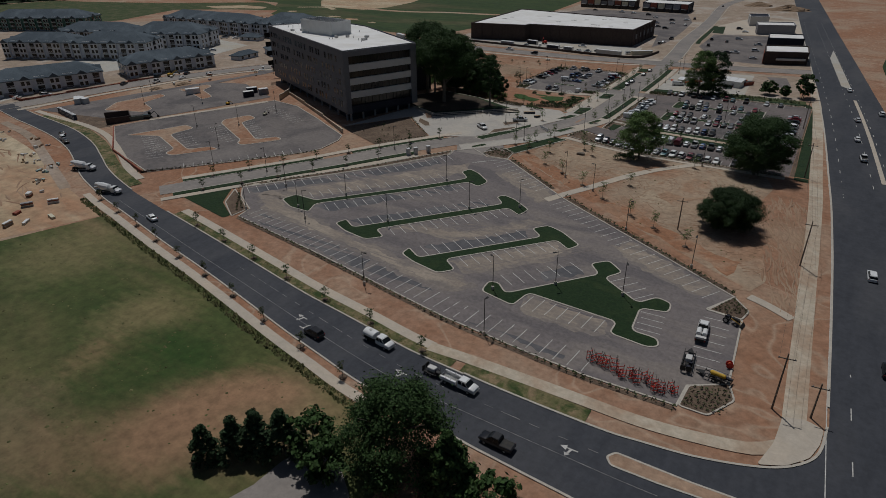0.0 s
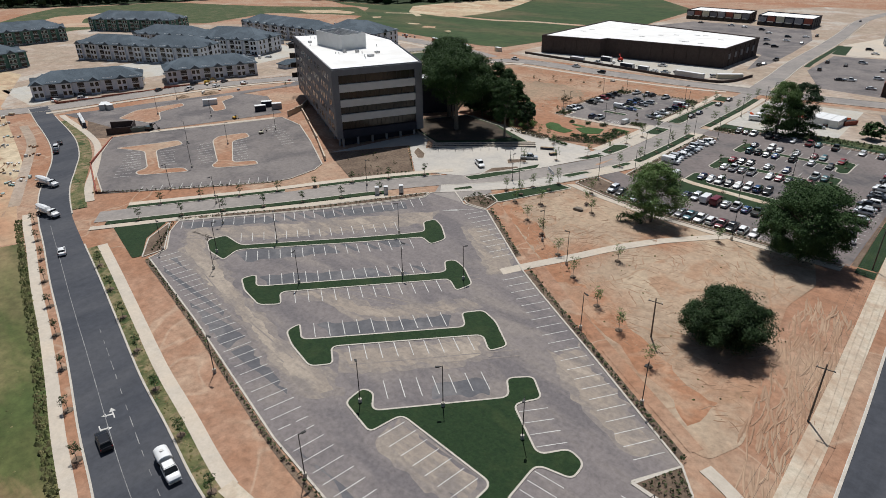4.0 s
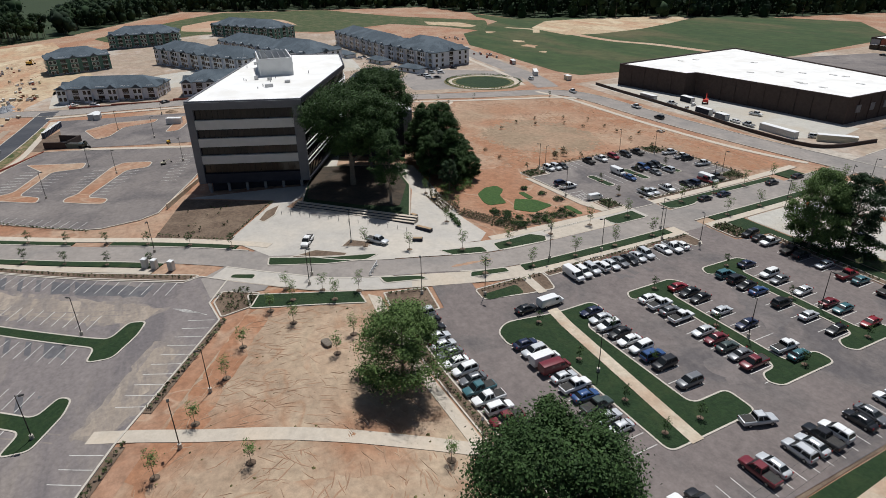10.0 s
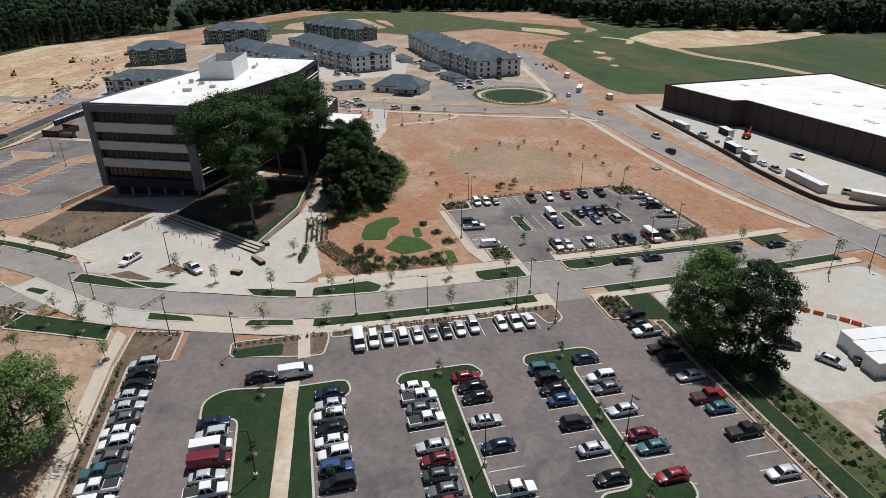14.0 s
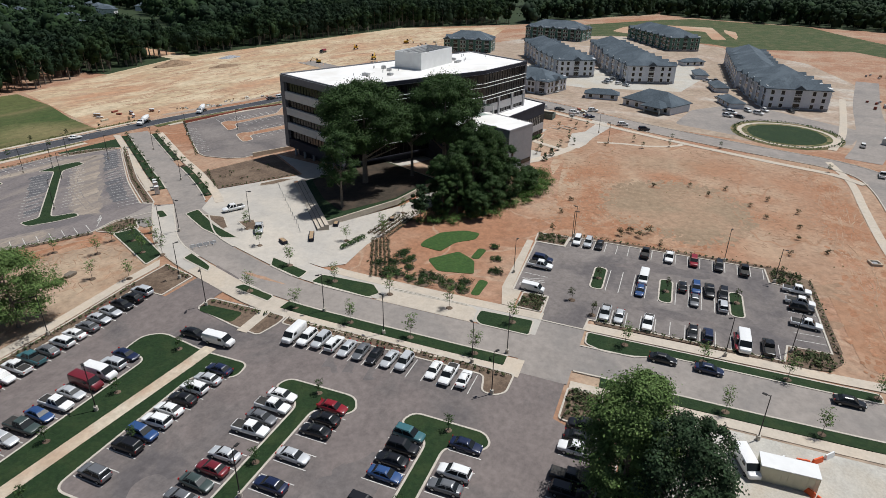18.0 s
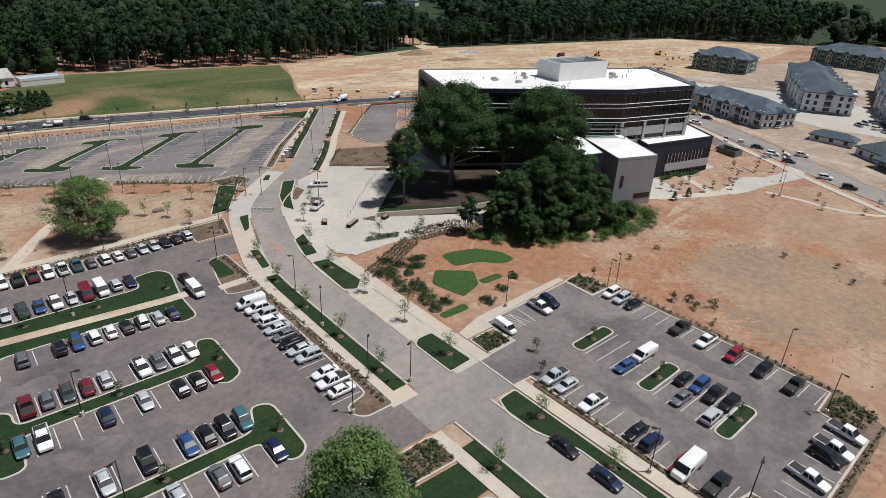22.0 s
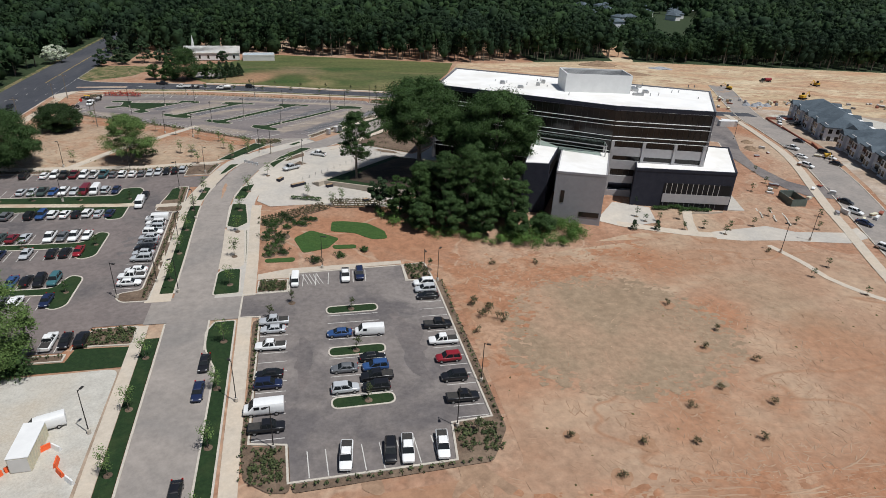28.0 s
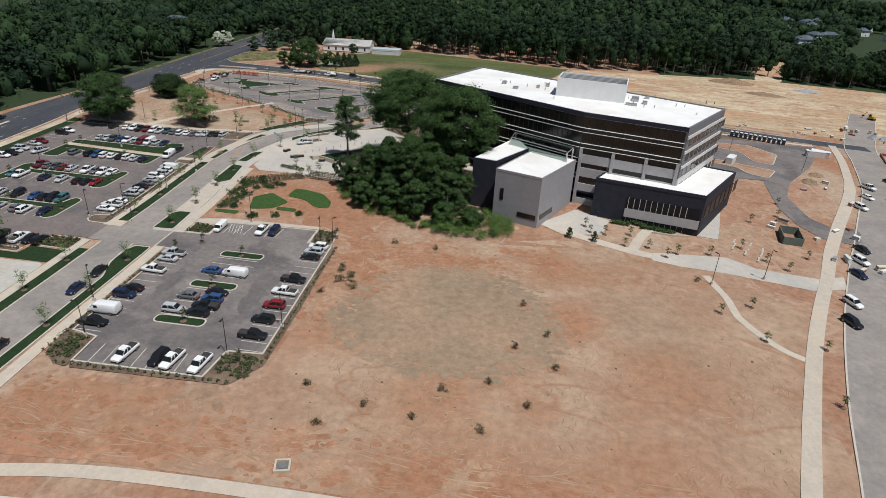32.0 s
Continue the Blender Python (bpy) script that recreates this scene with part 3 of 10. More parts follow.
sheet("ground_flats", rounded([(-300, 128), (-345, 116), (-440, 118), (-500, 140), (-590, 180), (-600, 290), (-500, 380), (-400, 398), (-300, 392), (-262, 380), (-252, 330), (-258, 296), (-290, 236), (-316, 180)], 8), M["dust"], -0.012, label="dusty trampled ground round the new flats")
sheet("field_sand", rounded([(-88, 184), (-77.5, 200), (-66, 200.4), (-20, 200), (-10, 202), (-6, 186), (-8.3, 175), (-4.8, 151), (-1.4, 134), (-4, 127.5), (-7, 127.5), (-30, 141), (-58, 158), (-83, 175.5)], 2), M["sand"], 0.0, label="bare sandy ground between the two car parks")
sheet("field_north", rounded([(-133, 272), (-133, 337), (-95, 339), (-93, 357), (-121, 354.5), (-156, 353.6), (-211, 355), (-232, 350), (-232, 312), (-242, 288), (-214, 262), (-186, 263), (-163, 270), (-125, 264)], 3), M["plot"], 0.0, label="bare sandy ground of an empty building plot")
M["red_soil"] = mat("red_soil", (0.33, 0.172, 0.10), (0.285, 0.138, 0.076), 0.2, 0.95, (0.36, 0.225, 0.145), 0.09, 0.9, lo2=0.5, hi2=0.58, grain=0.28, gscale=0.8)
M["pale_soil"] = mat("pale_soil", (0.385, 0.285, 0.20), (0.345, 0.245, 0.166), 0.2, 0.95, (0.33, 0.21, 0.135), 0.1, 0.8, lo2=0.5, hi2=0.58, grain=0.26, gscale=0.8)


def frayed(pts, amp, seed):
    """An outline broken up at two scales."""
    g = random.Random(seed)
    d = densify(pts, 5.0)
    d = [(p[0] + g.uniform(-amp, amp), p[1] + g.uniform(-amp, amp)) for p in d]
    d = densify(d, 1.6)
    return [(p[0] + g.uniform(-0.5, 0.5), p[1] + g.uniform(-0.5, 0.5)) for p in d]


for i, (mt_, pts) in enumerate((("red_soil", [(-133, 272), (-140, 268.6), (-150, 270), (-163, 273), (-176, 272), (-186, 268), (-190, 273), (-178, 280), (-164, 281), (-152, 283), (-145, 292), (-140, 303), (-136.6, 314), (-134.4, 310), (-135, 292)]),
                               ("red_soil", [(-96, 342), (-112, 345), (-134, 345.6), (-160, 346), (-190, 347.6), (-216, 347), (-214, 351), (-186, 352.4), (-156, 351), (-124, 352), (-98, 352)]))):
    sheet("soil_patch", frayed(pts, 1.6, 460 + i), M[mt_], 0.006 + i * 0.0005, label="uneven patch of differently coloured bare soil", category="ground")
for i, (mt_, pts) in enumerate((("red_soil", [(-84, 176), (-72, 169), (-60, 161.6), (-50, 156), (-44, 156.6), (-52, 163), (-62, 168.4), (-74, 176), (-82, 181)]),
                               ("red_soil", [(-40, 150), (-28, 144), (-16, 137.4), (-8, 133), (-7, 139), (-18, 145), (-30, 152), (-40, 157)]),
                               ("pale_soil", [(-76, 188), (-66, 182), (-58, 181), (-56, 188), (-64, 195), (-73, 196)]),
                               ("pale_soil", [(-38, 172), (-28, 162), (-20, 160), (-16, 168), (-22, 182), (-32, 184)]))):
    sheet("soil_patch", frayed(pts, 1.4, 480 + i), M[mt_], 0.006 + i * 0.0005, label="uneven patch of differently coloured bare soil", category="ground")

M["oval_sand"] = mat("oval_sand", (0.278, 0.203, 0.136), (0.246, 0.176, 0.116), 0.12, 0.95, (0.335, 0.222, 0.148), 0.035, 0.8, lo2=0.5, hi2=0.66, grain=0.25, gscale=0.6)
CIRCLE = [(-163 + 21.5 * math.cos(radians(a)) * (1 + 0.08 * math.sin(3 * radians(a))), 304.5 + 19.5 * math.sin(radians(a)) * (1 + 0.07 * math.cos(2 * radians(a)))) for a in range(0, 360, 6)]
sheet("ground_oval", frayed(CIRCLE, 0.8, 71), M["oval_sand"], 0.01, label="greyer oval of levelled soil in the plot")


def crumbs(name, pts, spread, n, material, label, seed, lift):
    """Small flat spots of soil that break up the edge of a patch."""
    g = random.Random(seed)
    line_ = densify(pts, 0.8)
    v, f = [], []
    for _ in range(n):
        p = g.choice(line_)
        x, y = site(p[0] + g.gauss(0, spread), p[1] + g.gauss(0, spread))
        r = 0.15 + 0.75 * g.random() ** 2
        b = len(v)
        for i in range(7):
            k = r * g.uniform(0.6, 1.3)
            a = i * 0.8976
            v.append((x + math.cos(a) * k * 1.5, y + math.sin(a) * k, H(y + math.sin(a) * k, x + math.cos(a) * k * 1.5) + lift + 0.00003 * _))
        f.append(tuple(range(b, b + 7)))
    me = bpy.data.meshes.new(name)
    me.from_pydata(v, [], f)
    tagged(put(name, me, material), label, "soil", "", "stuff")


crumbs("soil_spots", CIRCLE, 1.5, 1500, M["oval_sand"], "greyish spots of soil round the oval", 72, 0.012)
crumbs("soil_spots", CIRCLE, 1.2, 700, M["plot"], "sandy spots of soil on the oval", 73, 0.017)
crumbs("soil_spots", [(-133, 272), (-163, 276), (-186, 270), (-178, 281), (-152, 284), (-140, 303), (-135, 312)], 2.2, 900, M["red_soil"], "red spots of clay on the plot", 74, 0.02)
crumbs("soil_spots", [(-96, 342), (-134, 345), (-190, 347), (-216, 347), (-216, 350), (-150, 350), (-98, 351)], 1.8, 900, M["red_soil"], "red spots of clay along the plot", 75, 0.012)

# ---- roads ----
DRIVE = spline([(-166, 101), (-153.5, 121), (-140.7, 141), (-127.5, 160), (-113, 177.5), (-101.3, 188.6), (-89.3, 201.6), (-80.7, 223.7), (-78.3, 235), (-77.7, 249), (-77.6, 266), (-77.9, 283), (-78.3, 296), (-79.2, 330), (-80.2, 352), (-80.8, 366)])
LEFT = spline([(26, 68), (-10, 66.6), (-24, 66.9), (-50, 67.8), (-58, 68.8), (-80, 73.1), (-97, 76.7), (-121, 81.6), (-147, 87.2), (-172, 92.6), (-197.5, 99.6), (-215, 107), (-233, 114), (-259, 120.4), (-299, 127), (-322, 131)])
EDGE_N = spline([(-42.5, 73.7), (-55, 74.6), (-70, 77.1), (-85.5, 79.5), (-105.4, 83.5), (-130.7, 88.6), (-156, 93.4), (-174, 97.1), (-196, 103.4), (-214.6, 111), (-232.6, 118), (-259.4, 124.7), (-299, 131), (-322, 135)])
EDGE_S = spline([(-46, 61.4), (-57.9, 62.9), (-66.8, 64.8), (-79.6, 67.5), (-96, 71.5), (-113.8, 75.6), (-134.8, 80), (-158, 85.4), (-176, 89.4), (-198, 95.8), (-215.3, 103), (-234, 110), (-259, 116.1), (-299, 123), (-322, 127)])
NORTH = spline([(-8, 384), (-50, 376), (-91, 371), (-128, 367.8), (-166, 367), (-203, 368), (-221, 365), (-231, 355), (-236.5, 340), (-243.5, 318), (-254, 290), (-264.5, 266.5), (-275.5, 246.5), (-286.5, 223.5), (-299.5, 191), (-311, 157), (-321, 125), (-350, 60)])
HIGH = spline([(32, -700), (30, -300), (26, 20), (24.3, 90), (21, 172), (12.5, 293), (2, 400), (-15, 560), (-40, 800)], 8)


def cut(line, y0, y1):
    return [p for p in line if y0 <= p.y <= y1]


def cutx(line, x0, x1):
    return [p for p in line if x0 <= p.x <= x1]


band("road_highway", HIGH, -12, 11.2, M["asphalt_new"], 0.05, label="freshly laid dark asphalt of the wide main road")
sheet("road_side", [tuple(p) for p in EDGE_N] + [tuple(p) for p in reversed(EDGE_S)], M["asphalt_new"], 0.06, label="dark asphalt side road with painted turn arrows", category="road")
band("road_drive", DRIVE, -3.9, 3.9, M["drive"], 0.055, label="pale grey campus drive")
band("road_layby", cut(DRIVE, 301, 342), 3.9, 6.3, M["drive"], 0.052, label="grey asphalt lay-by beside the drive", category="road")
band("road_north", NORTH, -5.9, 5.9, M["drive"], 0.05, label="pale dusty street along the plot")
band("curb_side", cutx(EDGE_N, -152, -42), -0.35, 0, M["curb"], 0.17, 0.2, label="concrete kerb along the road", category="kerb")
band("curb_side", cutx(EDGE_N, -300, -174), -0.35, 0, M["curb"], 0.17, 0.2, label="concrete kerb along the road", category="kerb")
band("curb_side", EDGE_S, 0, 0.35, M["curb"], 0.17, 0.2, label="concrete kerb along the road", category="kerb")
for nm, line, w in (("curb_drive", DRIVE, 3.9), ("curb_north", NORTH, 5.9)):
    for s in (-1, 1):
        if nm == "curb_drive":
            for y0, y1 in (((105, 146), (151, 181), (188, 208), (221, 231), (235, 249), (291, 302), (342, 357)) if s > 0 else ((103, 168), (180, 210), (221, 231), (234.5, 282), (291, 359))):
                band(nm, cut(line, y0, y1), s * w, s * (w + 0.35), M["curb"], 0.17, 0.2, label="concrete kerb along the drive", category="kerb")
        else:
            band(nm, line, s * w, s * (w + 0.35), M["curb"], 0.17, 0.2, label="concrete kerb along the road", category="kerb")
band("curb_highway", cut(HIGH, 92, 700), 11.2, 11.6, M["curb"], 0.17, 0.2, label="concrete kerb along the main road", category="kerb")
band("verge_highway", cut(HIGH, 90, 380), 11.6, 14.4, M["clay"], 0.06, label="bare clay verge beside the main road", category="verge")
band("pavement_highway", spline([(8.5, 82), (8.2, 92), (7.3, 117), (6.3, 145), (5.2, 179), (4.0, 207), (0.1, 285), (-3.6, 330), (-9, 380)], 6), -1.75, 1.75, M["sandy_path"], 0.10, 0.12, label="sandy concrete path along the main road", category="pavement")
band("pavement_side_south", cutx(EDGE_S, -185, -49), 1.9, 4.0, M["concrete"], 0.12, 0.12, label="concrete path beside the grass field", category="pavement")
band("verge_side_south", cutx(EDGE_S, -182, -46), 0.35, 1.9, M["clay"], 0.03, label="clay verge with young trees", category="verge")
band("pavement_side_north", cutx(EDGE_N, -150, -50), -4.9, -2.6, M["concrete"], 0.12, 0.12, label="concrete path beside the clay bank", category="pavement")
band("verge_side_north", cutx(EDGE_N, -150, -44), -2.6, -0.35, M["weeds"], 0.10, label="weedy verge of dry grass", category="verge")
band("pavement_corner", spline([(-298, 133.6), (-290, 132.8), (-256, 129.4), (-235, 125.4), (-210, 115.6), (-194, 108.4), (-180, 104)]), -1.2, 1.2, M["concrete"], 0.12, 0.12, label="curving concrete path", category="pavement")
band("verge_corner", cutx(EDGE_N, -290, -176), -4.2, -0.35, M["weeds"], 0.10, label="weedy verge of dry grass", category="verge")
band("pavement_drive_south", cut(DRIVE, 100, 168), -9.2, -6.8, M["concrete"], 0.13, 0.1, label="concrete path along the drive", category="pavement")
band("pavement_drive_south", cut(DRIVE, 180, 212), -9.2, -4.26, M["plaza"], 0.125, 0.1, label="concrete path along the drive", category="pavement")
band("pavement_drive_south", cut(DRIVE, 219, 283), -9.3, -7.0, M["concrete"], 0.13, 0.1, label="concrete path along the drive", category="pavement")
band("pavement_drive_south", cut(DRIVE, 290, 361), -9.2, -6.95, M["concrete"], 0.13, 0.1, label="concrete path along the drive", category="pavement")
band("pavement_drive_north", cut(DRIVE, 104, 183), 6.3, 8.7, M["concrete"], 0.13, 0.1, label="concrete path along the drive", category="pavement")
band("pavement_drive_north", cut(DRIVE, 233, 283), 9.9, 12.5, M["concrete"], 0.13, 0.1, label="concrete path along the drive", category="pavement")
band("pavement_drive_north", cut(DRIVE, 290, 358), 9.5, 12.1, M["concrete"], 0.13, 0.1, label="concrete path along the drive", category="pavement")
band("pavement_underlay_north", cut(DRIVE, 182, 284), 4.26, 10.5, M["plaza"], 0.10, label="pale concrete beside the drive", category="pavement")
band("pavement_underlay_south", cut(DRIVE, 180, 284), -9.4, -4.26, M["concrete"], 0.10, label="pale concrete beside the drive", category="pavement")
band("pavement_north", spline([(-307.5, 130), (-301.7, 153.6), (-292.6, 181.4), (-284.7, 203.9), (-277.1, 221.5), (-267.2, 240), (-258, 256.5), (-249.6, 273.5), (-242, 290), (-236.2, 304), (-231.7, 315.8), (-228.2, 325), (-223.2, 339), (-218, 353), (-210, 361)]), -1.5, 1.5, M["concrete"], 0.12, 0.12, label="concrete path beside the street", category="pavement")
sheet("pavement_crossing", [(-87.8, 281.8), (-87.8, 291.2), (-70, 291.2), (-70, 281.8)], M["drive"], 0.075, label="pale concrete crossing of the drive", category="pavement")
sheet("pavement_junction", [(-113.5, 186), (-105, 171.5), (-95, 172), (-92, 182), (-104, 192)], M["drive"], 0.07, label="pale concrete at the plaza crossing", category="pavement")
sheet("road_entry_b", [(-80.8, 212), (-64, 210.6), (-64, 219.5), (-77.8, 220.4)], M["asphalt_sealed"], 0.068, label="asphalt way into the car park", category="road")


def strip(line, a, b, label="dark green grass strip beside the drive"):
    """A grass strip between two offsets of a line."""
    la, lb = side(line, a), side(line, b)
    pts = [tuple(p) for p in la] + [tuple(p) for p in reversed(lb)]
    ob = put("grass_strip", sheet_mesh("grass_strip", inset(pts, 0.05), 0.19, 0.2), M["turf"])
    return tagged(ob, label, "grass strip", "grass strips along the drive", "structure")


for y0, y1, a, b in ((103, 168, -6.6, -4.3), (234.5, 282, -7.0, -4.3), (291.5, 358, -6.9, -4.3), (104, 145, 4.3, 6.2), (151, 179, 4.3, 6.2), (342, 355, 4.3, 9.3)):
    strip(cut(DRIVE, y0, y1), a, b)
HEADS = ([(-101.8, 176.5), (-103.4, 177.7), (-100.2, 182.3), (-98, 181)], [(-86, 178), (-92.2, 178.6), (-80.6, 198), (-75.2, 198)], [(-80.5, 203.2), (-83.8, 203.1), (-80, 211.1), (-77.7, 212.1)],
         [(-74.2, 220.6), (-76.6, 221.9), (-74.8, 230.8), (-72.2, 231)], [(-102.9, 184.9), (-107, 186), (-99, 197.6), (-94.6, 207.6), (-92.9, 204), (-95.8, 196.2)], [(-85.4, 222.1), (-89.4, 220.1), (-86.5, 231.5), (-82.8, 231.4)],
         [(-82.6, 234.1), (-86.7, 234.7), (-87.3, 247), (-84.3, 250), (-81.6, 248.4)], [(-86.5, 251), (-87.3, 251), (-87.6, 268), (-86.9, 268)], [(-81.5, 282), (-81.4, 272), (-83, 270.6), (-86.6, 270.6), (-87.2, 281.6)],
         [(-81.9, 295.4), (-83.2, 291.8), (-87.4, 291.6), (-88.4, 340), (-85.4, 340), (-84.9, 307), (-82.6, 301)])
for pts in HEADS:
    island("grass_island", pts, M["turf"], "kerbed dark green grass bed beside the drive", r=0.9, group="grass beds along the drive")

sheet("pavement_bay", [(-81.5, 250.2), (-84.6, 251), (-86.3, 251), (-86.9, 269), (-86, 270.2), (-81.5, 270.6)], M["concrete"], 0.115, label="concrete lay-by beside the drive", category="pavement")

# ---- car parks ----
LOT_A = [(-129.8, 100.4), (-95, 95.0), (-55, 87.6), (-36, 85.6), (-24, 84.7), (-8.7, 85.1), (-8.3, 91), (-2.3, 94.9), (-3.6, 115.4), (-10.3, 116), (-6.5, 123.7), (-29, 137.1), (-58, 153.6), (-85.2, 172.1), (-93, 171.4), (-101, 176), (-106, 171.6), (-105.2, 168), (-145.7, 115), (-141, 110.5), (-131.2, 105.2)]
lot_a = sheet("car_park_south", LOT_A, M["asphalt_lot"], 0.06, label="empty asphalt car park with sand stains", category="car park")
LOT_B = [(-66.5, 203), (-3, 203), (-3, 298.5), (-58, 298.5), (-61, 290.8), (-70, 290.8), (-70, 282.8), (-69.5, 219), (-66, 212)]
lot_b = sheet("car_park_middle", LOT_B, M["asphalt_sealed"], 0.06, label="grey asphalt car park full of cars", category="car park")
LOT_C = [(-88, 282.6), (-97.5, 282.2), (-97.5, 274.6), (-122.8, 273.4), (-122.8, 280.6), (-129.2, 281), (-130.4, 325.3), (-123.6, 325.8), (-122.8, 333.6), (-98.4, 334.2), (-98, 326.8), (-92.4, 325.8), (-92, 291), (-88, 290.8)]
lot_c = sheet("car_park_north", LOT_C, M["asphalt_parked"], 0.06, label="grey asphalt car park with three islands", category="car park")
LOT_D = [(-184, 109), (-152.6, 148.4), (-150.4, 153), (-150.6, 162), (-153, 166.6), (-176, 177.6), (-197, 186.6), (-213, 188.4), (-241, 143), (-244, 134), (-215, 117)]
lot_d = sheet("car_park_west", LOT_D, M["asphalt_parked"], 0.06, label="asphalt car park under construction with clay islands", category="car park")
sheet("car_park_upper", [(-246, 141), (-219, 192), (-250, 203), (-263, 200), (-261.5, 212), (-259.2, 226), (-259.4, 237), (-262, 243.5), (-273, 247), (-280, 232), (-268.5, 235), (-265.2, 230), (-265.5, 214), (-271.4, 196.5), (-284, 172), (-299, 135)], M["asphalt_parked"], 0.055, label="unfinished asphalt yard beside the office", category="car park")
for nm, pts, base in (("curb_lot", LOT_A, M["curb"]), ("curb_lot", LOT_C, M["curb"]), ("curb_lot", LOT_D, M["curb"])):
    outer = inset(densify(pts, 8.0), -0.35)
    ob = put(nm, ring_mesh(nm, outer, 0.35, 0.17), base)
    tagged(ob, "pale concrete kerb round a car park", "kerb", "", "structure")
sheet("verge_rough", rounded([(-46, 304.7), (-5, 304.7), (-6, 312), (-30, 311.6), (-45, 310)], 1), M["weeds_green"], 0.04, label="rough dark green verge of weeds and bushes", category="verge")
sheet("ground_yard", [(-69.5, 304.6), (-8, 304.6), (-12, 370), (-71, 361)], M["dust"], 0.01, label="dusty trampled ground of the yard")
sheet("ground_gravel", rounded([(-31, 312), (-45, 310.5), (-47, 305), (-69, 304.4), (-70, 358), (-33, 362)], 2), M["gravel"], 0.03, label="pale gravel yard of the building site")



def ragged(pts, amp, seed, step=2.0):
    """The outline with an uneven, washed edge."""
    g = random.Random(seed)
    return rounded([(p[0] + g.uniform(-amp, amp), p[1] + g.uniform(-amp, amp)) for p in densify(pts, step)], 0.6, 3)


M["damp_lot"] = mat("damp_lot", (0.118, 0.106, 0.104), (0.146, 0.127, 0.121), 0.15, 0.9, (0.165, 0.142, 0.134), 0.1, lo2=0.5, hi2=0.62, grain=0.24, gscale=0.9)
M["damp_asphalt"] = mat("damp_asphalt", (0.088, 0.088, 0.096), (0.115, 0.111, 0.115), 0.25, 0.85, (0.15, 0.142, 0.142), 0.12, lo2=0.5, hi2=0.62, grain=0.2, gscale=0.8)
for i, pts in enumerate(([(-29.5, 262), (-36.4, 264.6), (-47, 270), (-50, 268.6), (-46.4, 273), (-36.3, 272.6), (-29.6, 268.6)], [(-22.1, 242), (-28.6, 243.6), (-30, 247.6), (-25.3, 248.6), (-21.3, 246.9)], [(-57.6, 249.5), (-61.4, 250.9), (-61.6, 260.4), (-58.4, 263.6)], [(-100.2, 297), (-102.4, 306.7), (-100.6, 316), (-98.6, 312), (-98.8, 301)], [(-118, 291), (-123, 300), (-122.4, 316), (-119, 312), (-118.4, 300)])):
    sheet("damp_patch", ragged(pts, 0.9, 70 + i, 1.2), M["damp_lot"], 0.063, label="darker washed patch of asphalt", category="stain")

# silt washed over the south car park, with a thin margin round each spread, and cleaner dark asphalt in the stalls
SILT = ([(-137, 113.4), (-127, 108), (-112, 104.6), (-98, 102.6), (-84, 101), (-70, 98.6), (-60, 96.4), (-57, 100.4), (-63.4, 102.4), (-78, 102), (-90, 104.4), (-104, 107), (-114, 109.6), (-124, 111), (-132, 115)],
        [(-137.6, 114.6), (-128, 116), (-119, 125.6), (-108, 139), (-97.6, 152.4), (-92.8, 158.4), (-96, 163), (-101.6, 158), (-110, 147.6), (-120, 135.4), (-130, 123.6)],
        [(-89, 114.6), (-82, 117.2), (-77, 117.4), (-72, 118), (-67.4, 121), (-63.4, 126.4), (-59.6, 131.4), (-56.6, 137), (-58.6, 137.4), (-62.6, 131.6), (-67, 125.8), (-71.4, 121.8), (-76, 120.4), (-82.4, 120.2), (-87, 117.6)],
        [(-64.4, 108), (-60.6, 113.6), (-54, 121), (-48.6, 127.4), (-44.6, 124.6), (-47.4, 119), (-52.6, 114), (-56.4, 108.6), (-60, 105.6)],
        [(-44, 103.2), (-34, 102.4), (-26, 102.2), (-25, 98.6), (-32, 97.4), (-41, 98.6)],
        [(-33, 137.6), (-21, 130.4), (-12, 125), (-14, 121.6), (-24, 126), (-35, 133.4)],
        [(-60, 153), (-70, 159.4), (-79, 165), (-82, 161.6), (-73, 155.6), (-63, 149.4)])
for i, pts in enumerate(SILT):
    sheet("silt_margin", ragged(inset(densify(pts, 4.0), -1.3), 0.9, 400 + i, 1.4), M["silt_thin"], 0.064, label="thin film of pale dust on asphalt", category="stain")
    sheet("silt_spread", ragged(pts, 0.55, 420 + i, 1.1), M["silt"], 0.068, label="tan silt washed over asphalt", category="stain")
CLEAN = ([(-143.6, 115.6), (-125, 139.6), (-107.2, 163), (-103, 160.4), (-121, 137), (-139.6, 113.4)],
         [(-127, 100.6), (-112, 98.4), (-97, 96.2), (-82, 93.8), (-82.6, 98.4), (-97, 100.6), (-112, 102.6), (-125, 104.6)],
         [(-80, 93.4), (-66, 91), (-56, 89.4), (-42, 88), (-29, 86.6), (-28.6, 90.4), (-42, 92.4), (-56, 93.6), (-68, 95.6), (-80, 97.6)],
         [(-117.6, 115.4), (-104, 132.6), (-92, 147), (-86.6, 147.4), (-98, 132), (-110.6, 115)],
         [(-101.4, 113.6), (-90, 127), (-77, 143), (-73.2, 140.6), (-84, 126), (-96.4, 112)],
         [(-76, 110.6), (-66, 122), (-58.6, 130.4), (-55.6, 127.4), (-62, 118), (-70, 109.6)],
         [(-46, 113), (-40, 120), (-37, 117.6), (-43.6, 109.6)])
for i, pts in enumerate(CLEAN):
    sheet("clean_asphalt", ragged(pts, 0.7, 440 + i, 1.5), M["damp_asphalt"], 0.062, label="darker cleaner asphalt between stall lines", category="stain")
